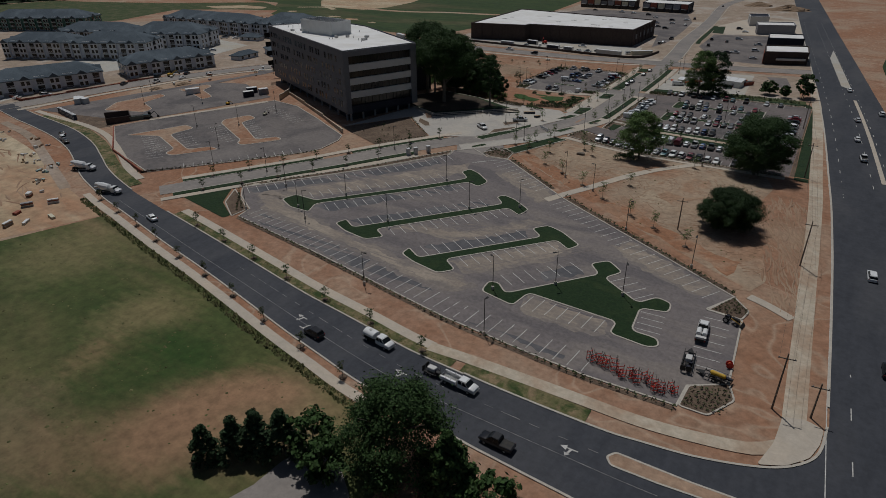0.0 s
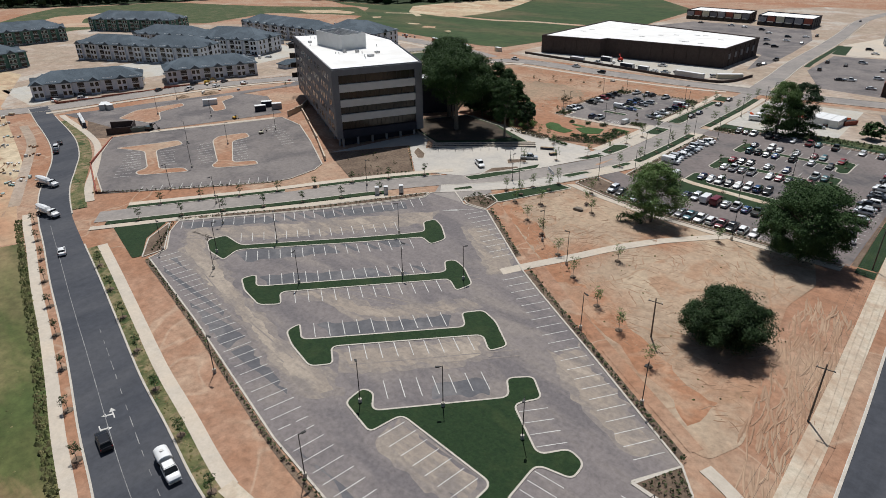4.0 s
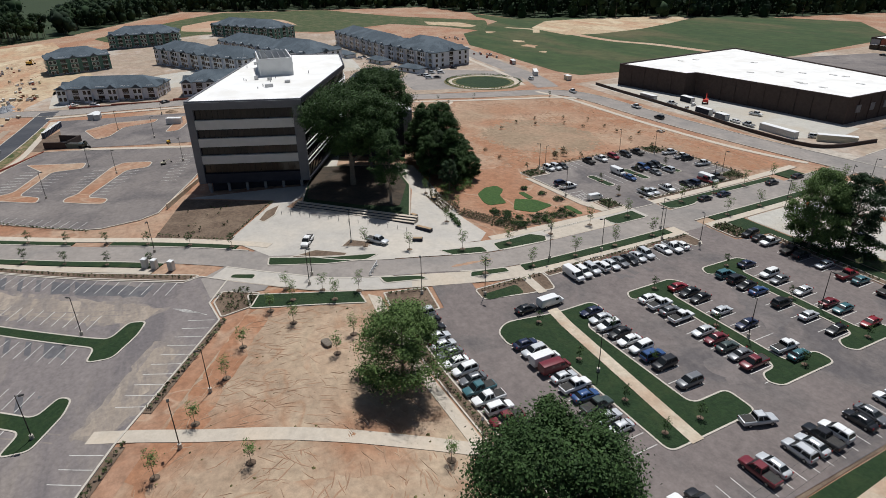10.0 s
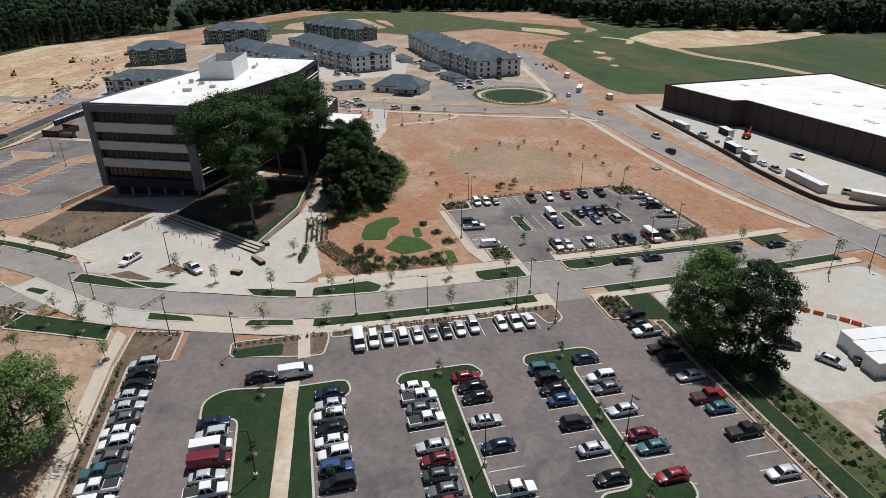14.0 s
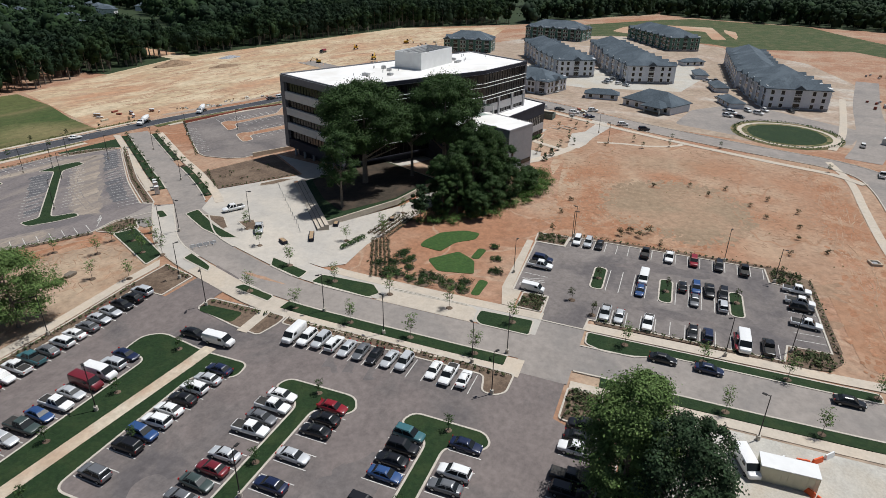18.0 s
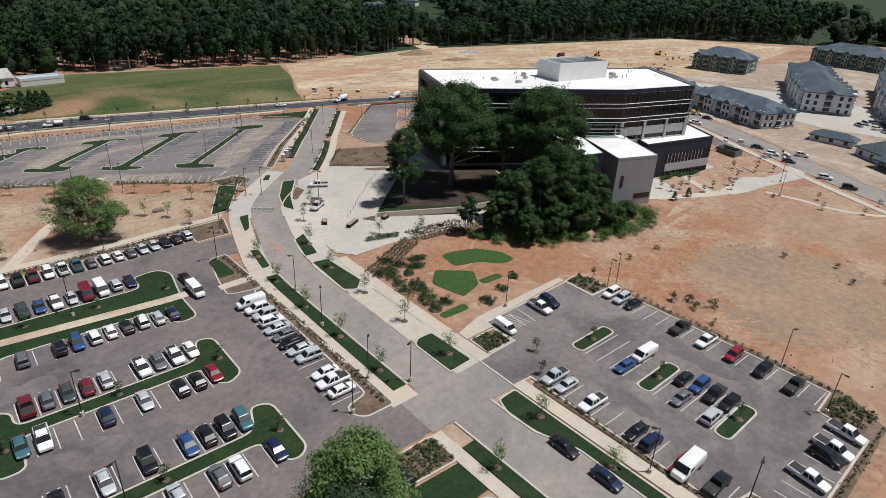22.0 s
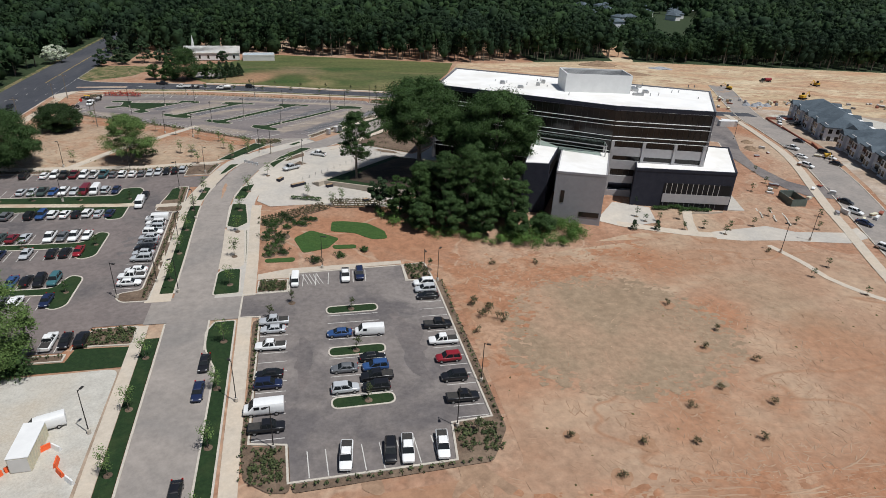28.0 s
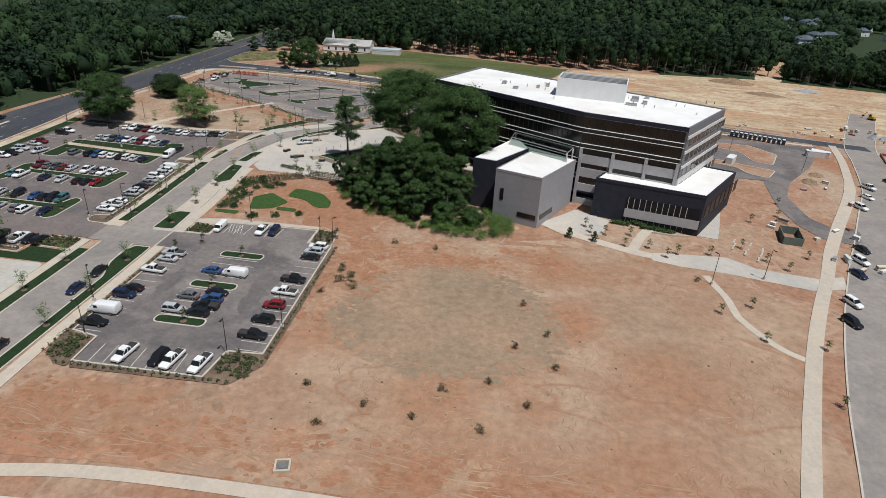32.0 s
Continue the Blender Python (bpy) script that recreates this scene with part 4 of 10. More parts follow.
for i, (a_, b_) in enumerate((((-134, 112), (-98, 158)), ((-128, 107), (-70, 100)), ((-88, 118), (-64, 146)), ((-60, 106), (-40, 130)), ((-92, 117), (-60, 130)))):
    line_ = spline([a_, ((a_[0] + b_[0]) / 2 + 3 - i, (a_[1] + b_[1]) / 2 - 2.0 + i * 0.6), b_], 2)
    for off in (-0.9, 0.9):
        band("tyre_trace", line_, off - 0.14, off + 0.14, M["silt_thin"], 0.071, label="pale dusty tyre trace on asphalt", category="stain")

# islands of the south car park
GA = "grass islands of the south car park"
island("grass_island", [(-115.2, 111.5), (-122.5, 111.5), (-128.8, 114.3), (-127.7, 119), (-119.6, 118.7), (-89.9, 153.7), (-94.3, 157.2), (-92.7, 160.4), (-88.2, 158.5), (-82.4, 154.1), (-83.5, 149.7), (-88, 151.1), (-117.6, 116.6)], M["turf"], "long kerbed grass island with hooked ends", r=1.4, group=GA)
island("grass_island", [(-87.4, 109.8), (-90.9, 106.3), (-98.8, 107.5), (-104.1, 109.8), (-103, 113.3), (-98.2, 110.4), (-71.5, 142.5), (-75.3, 146), (-73.6, 148.1), (-69.5, 146.9), (-62.9, 142.4), (-63.8, 137.8), (-68.5, 140.5), (-91.9, 112.4)], M["turf"], "long kerbed grass island with hooked ends", r=1.4, group=GA)
island("grass_island", [(-62.8, 104.8), (-65.6, 101.4), (-73.8, 103), (-78.5, 104.9), (-78.6, 108.5), (-73.7, 105.5), (-53.4, 129.2), (-57.4, 132.4), (-54.5, 136.2), (-49.9, 134.7), (-42.9, 129.8), (-44.6, 126), (-48.9, 129.2), (-67.4, 107.8)], M["turf"], "long kerbed grass island with hooked ends", r=1.4, group=GA)
island("grass_island", [(-44.8, 98), (-53.4, 99.8), (-54, 104.2), (-51.6, 104.8), (-48.4, 101.8), (-34.2, 118.8), (-37.6, 122.4), (-34.2, 126), (-29.6, 122.2), (-32.2, 118), (-23, 112), (-20.2, 116), (-16.8, 115), (-16.4, 111.2), (-21.8, 110), (-21, 102), (-15.9, 101.8), (-15, 99.3), (-17, 98), (-24.6, 98.8), (-24.6, 103), (-44, 104)], M["turf"], "broad kerbed grass island with three arms", r=1.4, group=GA)

# islands of the middle car park
GB = "planted islands of the middle car park"
island("grass_island", [(-53.8, 216.8), (-56, 220), (-54.2, 231), (-54.2, 240), (-50, 240.4), (-47.8, 233.6), (-22.4, 233.6), (-22.4, 241.2), (-16.2, 241), (-16.2, 222.6), (-48.5, 222.6), (-48.5, 217)], M["turf"], "wide kerbed lawn with a path along it", r=1.8, group=GB)
island("grass_island", [(-50.6, 247.2), (-53.6, 248.4), (-53.6, 261), (-50.6, 262.6), (-48.6, 261), (-48.6, 256.4), (-22.4, 256.4), (-22.4, 263.6), (-18.2, 263.6), (-18.2, 249.6), (-20.2, 248.2), (-22.4, 249.6), (-22.4, 253.2), (-48.6, 253.2)], M["turf"], "narrow kerbed grass island with rounded heads", r=1.8, group=GB)
island("grass_island", [(-50.8, 269.4), (-54, 270.6), (-54, 282.4), (-51.6, 284), (-49, 282), (-49, 277.8), (-22.4, 277.8), (-22.4, 283), (-18.4, 282.4), (-18.4, 270), (-20.2, 268.6), (-22.4, 270), (-22.4, 274.8), (-49, 274.8)], M["turf"], "narrow kerbed grass island with rounded heads", r=1.8, group=GB)
sheet("pavement_island_path", [(-55.4, 229.6), (-55.4, 232.0), (-16, 229.0), (-16, 226.7)], M["sandy_path"], 0.17, label="concrete path through the lawn of the car park", category="pavement")
island("planting_bed", [(-64.8, 219.4), (-69.3, 219.3), (-69.3, 237.4), (-66.4, 237.4), (-61.6, 236.2), (-62.4, 230)], M["mulch"], "mulched bed with a patch of grass", r=1.2, group=GB)
sheet("turf_patch", rounded([(-64.4, 220.2), (-66.6, 220), (-67, 229), (-63.2, 229)], 1), M["turf"], 0.16, label="dark grass patch in the bed", category="grass patch")
sheet("pavement_bed_path", [(-61.5, 231.6), (-61.5, 233.8), (-70, 233.8), (-70, 231.6)], M["concrete"], 0.17, label="concrete path across the bed", category="pavement")
island("planting_bed", [(-69.3, 237.6), (-66.6, 237.6), (-66.8, 277.6), (-62.6, 278.6), (-62.4, 281), (-64, 282.6), (-69.3, 282.6)], M["mulch"], "mulched bed of low shrubs along parked cars", r=1.0, group=GB)
island("planting_bed", [(-66.2, 203.4), (-66, 210), (-74.9, 210.5), (-77.4, 201.8), (-66.8, 201), (-66.8, 200.8), (-4, 200.6), (-4, 203.2)], M["mulch"], "mulched bed of low shrubs along parked cars", r=0.4, group=GB)
island("planting_bed", [(-69.6, 291.4), (-61.2, 291.4), (-60.6, 297.2), (-69.6, 297.6)], M["mulch"], "mulched bed of low shrubs", r=1.0, group=GB)
island("planting_bed", [(-59, 299), (-5, 298.8), (-5, 301), (-59, 301.2)], M["mulch"], "mulched bed of low shrubs along parked cars", r=0.3, group=GB)
sheet("verge_lot_b", [(-69.8, 298), (-60, 297.6), (-59.4, 301.4), (-5, 301.2), (-5, 304.6), (-69.8, 304)], M["turf"], 0.05, label="strip of rough grass beside the car park", category="verge")
sheet("verge_lot_end", [(-1.6, 200), (2.4, 199), (0.4, 258), (-1.4, 298), (-4, 305), (-8, 305), (-8, 298.8), (-2.45, 298.6), (-2.3, 240)], M["turf"], 0.05, label="grass verge between car park and main road", category="verge")

# islands of the north car park
GC = "islands of the north car park"
for y in (290.6, 304.8, 318.8):
    island("grass_island", [(-104.8, y - 1.5), (-104.8, y + 1.5), (-115.6, y + 1.3), (-115.6, y - 1.7)], M["turf"], "small oval kerbed grass island", r=1.5, group=GC)
island("planting_bed", [(-98.2, 327), (-98.6, 334.4), (-98.4, 336.2), (-95.6, 335.8), (-92, 333), (-91, 325.8), (-91.2, 311), (-90.6, 295.6), (-90.6, 292.6), (-92.2, 292.2), (-92.6, 326.6)], M["mulch"], "mulched bed of low shrubs round the car park", r=0.8, group=GC, kerb=False)
island("planting_bed", [(-123.6, 326.2), (-130.6, 325.6), (-129.4, 281), (-130.8, 281), (-132, 310), (-132.2, 328.6), (-128.3, 334.9), (-98.8, 336.3), (-98.8, 334.7), (-122.9, 334)], M["mulch"], "mulched bed of low shrubs round the car park", r=0.8, group=GC, kerb=False)
island("planting_bed", [(-123.2, 280.4), (-123, 272.8), (-128.6, 272.4), (-129.4, 280.6)], M["mulch"], "mulched bed of low shrubs", r=0.8, group=GC)
island("planting_bed", [(-90.6, 282), (-97.1, 281.8), (-97.1, 276.6), (-90.6, 276.8)], M["mulch"], "mulched bed of low shrubs", r=0.6, group=GC)
sheet("pavement_lot_c", [(-90.4, 276.4), (-97.2, 276.2), (-97.4, 274.2), (-123, 272.6), (-123, 271), (-97.4, 272), (-90.4, 274)], M["concrete"], 0.15, 0.15, label="concrete path along the garden", category="pavement")

# beds round the south car park
island("planting_bed", [(-146.3, 115), (-105.9, 168.4), (-106.6, 171.5), (-107.6, 171), (-148, 116.5), (-147.6, 114)], M["mulch"], "mulched bed of low shrubs", r=0.5)
island("planting_bed", [(-141.2, 110), (-147.4, 113.4), (-141.4, 104.8), (-131.6, 99), (-131.6, 104.8)], M["mulch"], "mulched bed of low shrubs", r=0.8)
island("planting_bed", [(-85.8, 172.6), (-92.8, 172.2), (-96.6, 174.6), (-91.4, 181.2), (-86.6, 178.6)], M["mulch"], "mulched bed of low shrubs", r=0.8)
island("planting_bed", [(-10.6, 116.3), (-3.4, 115.8), (-2.6, 119.6), (-6.3, 124)], M["mulch"], "mulched bed of low shrubs in rows", r=0.6)
island("planting_bed", [(-8.4, 85), (-8, 91.2), (-2, 95.2), (-0.4, 91), (-3.6, 85)], M["mulch"], "mulched bed of low shrubs in rows", r=0.8)
sheet("turf_corner", rounded([(-156, 101.5), (-133, 97.4), (-132.4, 99.5), (-142, 104.6), (-148, 112.6)], 1.0), M["turf"], 0.06, label="dark green grass wedge beside the drive", category="grass patch")
sheet("pavement_field", [tuple(p) for p in side(spline([(-6, 128), (-30, 142), (-58, 158.6), (-84, 175.5)]), -1.2)] + [tuple(p) for p in reversed(side(spline([(-6, 128), (-30, 142), (-58, 158.6), (-84, 175.5)]), 1.2))], M["clay"], 0.03, label="sandy footpath beside the car park", category="pavement")
FOOT = spline([(-61.6, 150.6), (-58, 157), (-53, 165), (-46.5, 176), (-36, 190), (-29.6, 198.6)])
band("pavement_link", FOOT, -1.3, 1.3, M["concrete"], 0.09, 0.1, label="curved concrete path over the sandy ground", category="pavement")
sheet("pavement_lot_b", [(-76, 201), (-66.8, 200.4), (-4, 200.2), (-4, 198), (-66.8, 198.2), (-78.5, 199)], M["concrete"], 0.09, 0.1, label="concrete path beside the car park", category="pavement")

# ---- plaza ----
sheet("pavement_plaza", [(-107.5, 186.5), (-96.5, 205), (-91.5, 221), (-89.5, 233), (-93, 237), (-104, 236.5), (-114, 238), (-152, 244.5), (-158, 240), (-131, 233.5), (-107, 220.8), (-135.5, 196.8), (-142, 195), (-122.3, 180)], M["plaza"], 0.08, label="pale paved plaza in front of the office", category="pavement")
sheet("lawn_bed_brown", [(-135.1, 164.7), (-159.6, 174.1), (-142.7, 194.4), (-122, 179.3)], M["mulch"], 0.10, label="bare brown planting bed beside the plaza", category="planting bed")
sheet("pavement_terrace", [(-143, 195), (-135.6, 196.6), (-152, 214), (-190, 232), (-182, 218), (-150, 205), (-160, 175)], M["plaza"], 0.05, label="paved terrace under the office", category="pavement")
island("planting_bed", [(-104.2, 189.2), (-97.4, 200.6), (-98.8, 201.6), (-104.6, 196)], M["mulch"], "narrow mulched bed on the plaza", r=0.6)
island("planting_bed", [(-102.8, 201.1), (-105.8, 204.1), (-100.1, 209.2), (-99.7, 205.8)], M["mulch"], "small triangular mulched bed on the plaza", r=0.4)
island("planting_bed", [(-138.8, 196), (-131.6, 193), (-128.6, 189.6), (-130.6, 188.4), (-136, 191.4)], M["mulch"], "narrow mulched bed on the plaza", r=0.4)

band("pavement_link_road", spline([(-3.7, 125.6), (0.5, 123.9), (5.0, 121.4)], 2), -1.1, 1.1, M["concrete"], 0.08, 0.1, label="concrete link from the car park to the main road path", category="pavement")
sheet("bed_lot_end", [(-2.9, 204), (-1.7, 204), (-2.5, 240), (-2.7, 297), (-2.95, 297)], M["mulch"], 0.08, label="mulched strip between parked cars and grass", category="planting strip")
M["damp_soil"] = mat("damp_soil", (0.25, 0.16, 0.105), (0.29, 0.19, 0.125), 0.6, 0.95, (0.33, 0.22, 0.145), 0.3, lo2=0.5, hi2=0.62, grain=0.2, gscale=0.8)
for i, pts in enumerate(([(-108.2, 335.4), (-111.2, 335.2), (-111.8, 338.2), (-110.4, 338.8), (-108.6, 337.4)], [(-122.4, 335), (-127, 335.1), (-127.6, 336.8), (-131, 341), (-129, 341.4), (-127, 338.6), (-126.4, 341.8), (-124.6, 342), (-124.6, 338.4), (-121, 341.4), (-120.4, 340), (-123, 337)])):
    sheet("damp_patch", ragged(pts, 0.35, 90 + i, 1.2), M["damp_soil"], 0.02, label="damp brown stain spreading over the sandy plot", category="stain")
sheet("track_wood", ragged([(-312, -2), (-330, -6), (-352, -78), (-392, -170), (-378, -172), (-334, -76)], 1.5, 95, 6), M["pale_sand"], 0.03, label="pale sand track through the wood", category="track")
# junction of the side road and the main road
KERB_N = spline([(-42.5, 73.9), (-36, 73.5), (-25.6, 73.2), (-16.3, 73.2), (-11.7, 73.7), (-4.1, 74.8), (3.2, 77), (8, 79.5), (11.3, 83.1), (12.5, 86.7), (12.95, 92)], 1.2)
KERB_S = spline([(-46, 61.5), (-34, 60.0), (-26, 59.4), (-8, 58), (6, 55.4), (14, 48)], 2)
sheet("road_junction", [tuple(p) for p in KERB_N] + [(16, 92), (20, 48)] + [tuple(p) for p in reversed(KERB_S)], M["asphalt_new"], 0.045, label="dark asphalt of the widened junction", category="road")
band("curb_junction", KERB_N, 0, 0.4, M["curb"], 0.17, 0.2, label="concrete kerb round the junction corner", category="kerb")
band("curb_junction", KERB_S, -0.4, 0, M["curb"], 0.17, 0.2, label="concrete kerb along the junction", category="kerb")
NEAR_PATH = spline([(-52, 77.6), (-44.6, 78.0), (-32.8, 78.2), (-22.8, 78.2), (-13.3, 78.2), (-5.9, 79), (3, 81), (7, 84)], 2)
band("pavement_junction", NEAR_PATH, -1.3, 1.3, M["sandy_path"], 0.128, 0.12, label="sandy path along the side road", category="pavement")
sheet("verge_junction", [(-43.5, 74.2), (-36, 73.95), (-25.6, 73.65), (-20, 73.6), (-20, 76.7), (-32.8, 77), (-43.5, 76.7)], M["weeds"], 0.107, label="weedy verge of dry grass by the junction", category="verge")
sheet("pavement_ramp", rounded([(4.4, 78.2), (8, 80), (10.9, 83.4), (12, 87), (12.4, 91), (9.9, 92), (6.6, 91), (6, 84)], 0.8), M["concrete"], 0.14, label="pale concrete corner ramp at the junction", category="pavement")

# ---- buildings ----
def prism(name, pts, z0, z1, material, parent=None, label=""):
    bm = bmesh.new()
    pts = list(pts)
    if signed(pts) < 0:
        pts = pts[::-1]
    f = bm.faces.new([bm.verts.new((p[0], p[1], z0)) for p in pts])
    r = bmesh.ops.extrude_face_region(bm, geom=[f])
    for v in r["geom"]:
        if isinstance(v, bmesh.types.BMVert):
            v.co.z = z1
    bmesh.ops.recalc_face_normals(bm, faces=bm.faces[:])
    return part(name, bm, material, parent, label)


def along(a, b, s0, s1, z0, z1, d0, d1):
    """A box beside the wall from a to b: between the lengths s0 and s1, the heights z0 and z1, and d0 to d1 in front of it (to its right)."""
    a, b = Vector(a), Vector(b)
    u = (b - a).normalized()
    m = Matrix(((u.x, u.y, 0, a.x), (u.y, -u.x, 0, a.y), (0, 0, 1, 0), (0, 0, 0, 1)))
    bm = bmesh.new()
    vs = [bm.verts.new((x, y, z)) for z in (z0, z1) for y in (d0, d1) for x in (s0, s1)]
    for q in ((0, 2, 3, 1), (4, 5, 7, 6), (0, 1, 5, 4), (2, 6, 7, 3), (0, 4, 6, 2), (1, 3, 7, 5)):
        bm.faces.new([vs[i] for i in q])
    bmesh.ops.transform(bm, matrix=m, verts=bm.verts[:])
    bmesh.ops.recalc_face_normals(bm, faces=bm.faces[:])
    return bm


def merged(parts):
    bm = bmesh.new()
    for p in parts:
        me = bpy.data.meshes.new("tmp")
        p.to_mesh(me)
        p.free()
        bm.from_mesh(me)
        bpy.data.meshes.remove(me)
    return bm


def length(a, b):
    return (Vector(b) - Vector(a)).length


SW, SE, KN, NE, NW = (-155.6, 179), (-142.7, 208.2), (-190.3, 237.3), (-217.4, 244.8), (-233.4, 217.2)
ROOF = 27.6
office = thing("office_building", pose(0, 0, 0), "five storey dark glass office with a white roof", "office building")
body = [SW, SE, KN, NE, NW]
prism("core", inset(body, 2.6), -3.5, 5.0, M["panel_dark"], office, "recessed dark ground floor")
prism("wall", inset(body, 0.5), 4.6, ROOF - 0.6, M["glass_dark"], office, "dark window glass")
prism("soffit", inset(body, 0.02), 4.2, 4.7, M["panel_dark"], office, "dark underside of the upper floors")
prism("roof", inset(body, 0.35), ROOF - 0.5, ROOF, M["white_roof"], office, "bright white roof membrane")
for p, q in zip(body, body[1:] + body[:1]):
    part("parapet", along(p, q, 0, length(p, q), ROOF - 1.0, ROOF + 0.35, -0.35, 0.12), M["panel_dark"] if p in (SE, KN) else M["panel_mid"], office, "dark metal roof edge")

# front face, light spandrels between window bands, in a dark frame
fl = length(SW, SE)
for s0, s1 in ((0, 2.0), (fl - 2.6, fl)):
    part("frame_post", along(SW, SE, s0, s1, 4.2, ROOF, -0.5, 0.55), M["panel_mid"], office, "dark grey vertical frame")
for z0, z1 in ((20.0, 22.6), (15.0, 17.4), (10.0, 12.4)):
    part("spandrel", along(SW, SE, 2.0, fl - 2.6, z0, z1, -0.5, 0.42), M["panel_light"], office, "pale grey panel band")
part("frame_beam", along(SW, SE, 2.0, fl - 2.6, 4.2, 7.0, -0.5, 0.35), M["panel_dark"], office)
part("frame_beam", along(SW, SE, 2.0, fl - 2.6, 25.6, ROOF, -0.5, 0.5), M["panel_mid"], office)
for z0, z1 in ((22.6, 25.6), (17.4, 20.0), (12.4, 15.0), (7.0, 10.0)):
    for i in range(1, int((fl - 4.6) / 1.6)):
        part("mullion", along(SW, SE, 2.0 + i * 1.6, 2.08 + i * 1.6, z0, z1, -0.5, -0.38), M["black_metal"], office)
# back side with punched windows
sl = length(NW, SW)
part("side_wall", along(NW, SW, 0, sl, 4.4, ROOF - 0.9, -0.5, 0.1), M["panel_mid"], office, "grey panel wall with scattered windows")
pane = None
for k in range(5):
    for i in range(26):
        if (i * 7 + k * 3) % 5 == 0:
            continue
        s = 2.5 + i * 3.3 + ((i + k) % 2) * 0.7
        z = 6.2 + k * 4.2
        if s > sl - 3:
            continue
        part("window", along(NW, SW, s, s + 1.5, z, z + 2.3, 0.1, 0.16), M["glass_dark"], office)
# north-east curtain wall with thin white fins
for p, q in ((SE, KN), (KN, NE)):
    w = length(p, q)
    z = 8.7 if p == SE else 17.7
    k = 0
    while z < ROOF - 0.8:
        part("fin", along(p, q, 0.2, w - 0.1, z, z + 0.1, -0.3, 0.12), M["white_metal"], office, "thin white horizontal fin")
        z += 1.25 if k % 2 == 0 else 3.25
        k += 1
    for i in range(1, int(w / 1.7)):
        part("mullion", along(p, q, i * 1.7, i * 1.7 + 0.09, 5, ROOF - 1, -0.5, -0.36), M["black_metal"], office)
w = length(KN, NE)
for z0, z1 in ((0.2, 2.4), (4.6, 7.0), (9.1, 11.8), (13.2, 15.8)):
    part("band", along(KN, NE, 0.4, w - 0.3, z0, z1, -1.9, -0.15), M["panel_soft"], office, "pale band of the lower floors")
for s in (0.2, 9.4, 18.6, w - 1.1):
    part("column", along(KN, NE, s, s + 0.9, -3.0, 17.7, -1.2, 0.1), M["panel_soft"], office, "pale square column")
# north-west end wall
w = length(NE, NW)
part("end_wall", along(NE, NW, 0, w, 13.5, ROOF - 0.9, -0.5, 0.12), M["panel_mid"], office, "dark upper end wall")
part("end_wall", along(NE, NW, 0, w, 4.4, 13.5, -0.5, 0.14), M["panel_light"], office, "pale lower end wall")
for z in (9.5, 14.0, 18.2, 22.4):
    for i in range(9):
        part("window", along(NE, NW, 2.2 + i * 3.7, 4.9 + i * 3.7, z, z + 2.2, 0.12, 0.18), M["glass_dark"], office)
for z in (16.2, 20.4, 24.6):
    part("fin", along(NE, NW, 0.2, w - 0.2, z, z + 0.9, 0.1, 0.3), M["panel_light"], office)
for i in range(6):
    t = (i + 0.5) / 6
    p = Vector(SW).lerp(Vector(SE), t)
    part("column", tube(bmesh.new(), (p.x - 1.6, p.y + 0.4, -3.0), (p.x - 1.6, p.y + 0.4, 4.4), 0.42, 0.42, 12), M["panel_grey"], office, "round grey column")
for i in range(10):
    p = Vector(SW).lerp(Vector(NW), (i + 0.4) / 10)
    part("column", tube(bmesh.new(), (p.x + 0.6, p.y + 1.2, -3.0), (p.x + 0.6, p.y + 1.2, 4.4), 0.4, 0.4, 12), M["panel_grey"], office, "round grey column")
# roof plant screen
pm = pose(-193.5, 213.2, ROOF, 0, 0, 171)
screen = []
for x0, x1, y0, y1 in ((-10.5, 10.5, -5.4, -5.1), (-10.5, 10.5, 5.1, 5.4), (-10.5, -10.2, -5.1, 5.1), (10.2, 10.5, -5.1, 5.1)):
    screen.append(boxed(x0, x1, y0, y1, 0, 5.6, m=pm))
plant = part("plant_screen", merged(screen), M["white_metal"], office, "pale metal screen round the roof plant")
part("air_handler", merged([boxed(-8, -1, -4, 3, 0, 2.8, 0.08, pm), boxed(1, 8, -4, 4, 0, 3.1, 0.08, pm)]), M["steel"], plant)
part("screen_rail", merged([boxed(-10.2, 10.2, y, y + 0.12, 5.1, 5.3, m=pm) for y in (-4, -2, 0, 2, 4)]), M["steel"], plant)
for dx, dy, sx, sy, sz in ((13.5, 1, 2.2, 4.6, 0.9), (16.5, -2.5, 1.4, 2.2, 0.8), (12.6, -6.8, 3.4, 1.2, 0.7), (-15, 7, 1.2, 1.2, 1.1), (-17.5, 3, 1.0, 1.4, 0.9), (17, 5.5, 1.5, 1.2, 0.8), (-24, -2, 1.6, 1.6, 0.7), (-29, 4, 1.4, 2.4, 0.8)):
    part("roof_unit", boxed(dx - sx / 2, dx + sx / 2, dy - sy / 2, dy + sy / 2, 0, sz, 0.06, pm), M["steel"], office, "small metal roof unit")
r2 = random.Random(3)
for i in range(22):
    dx, dy = r2.uniform(-32, 40), r2.uniform(-11, 11)
    part("vent_pipe", tube(bmesh.new(), pm @ Vector((dx, dy, 0)), pm @ Vector((dx, dy, r2.uniform(0.5, 1.0))), 0.14, 0.14, 7), M["steel"], office)

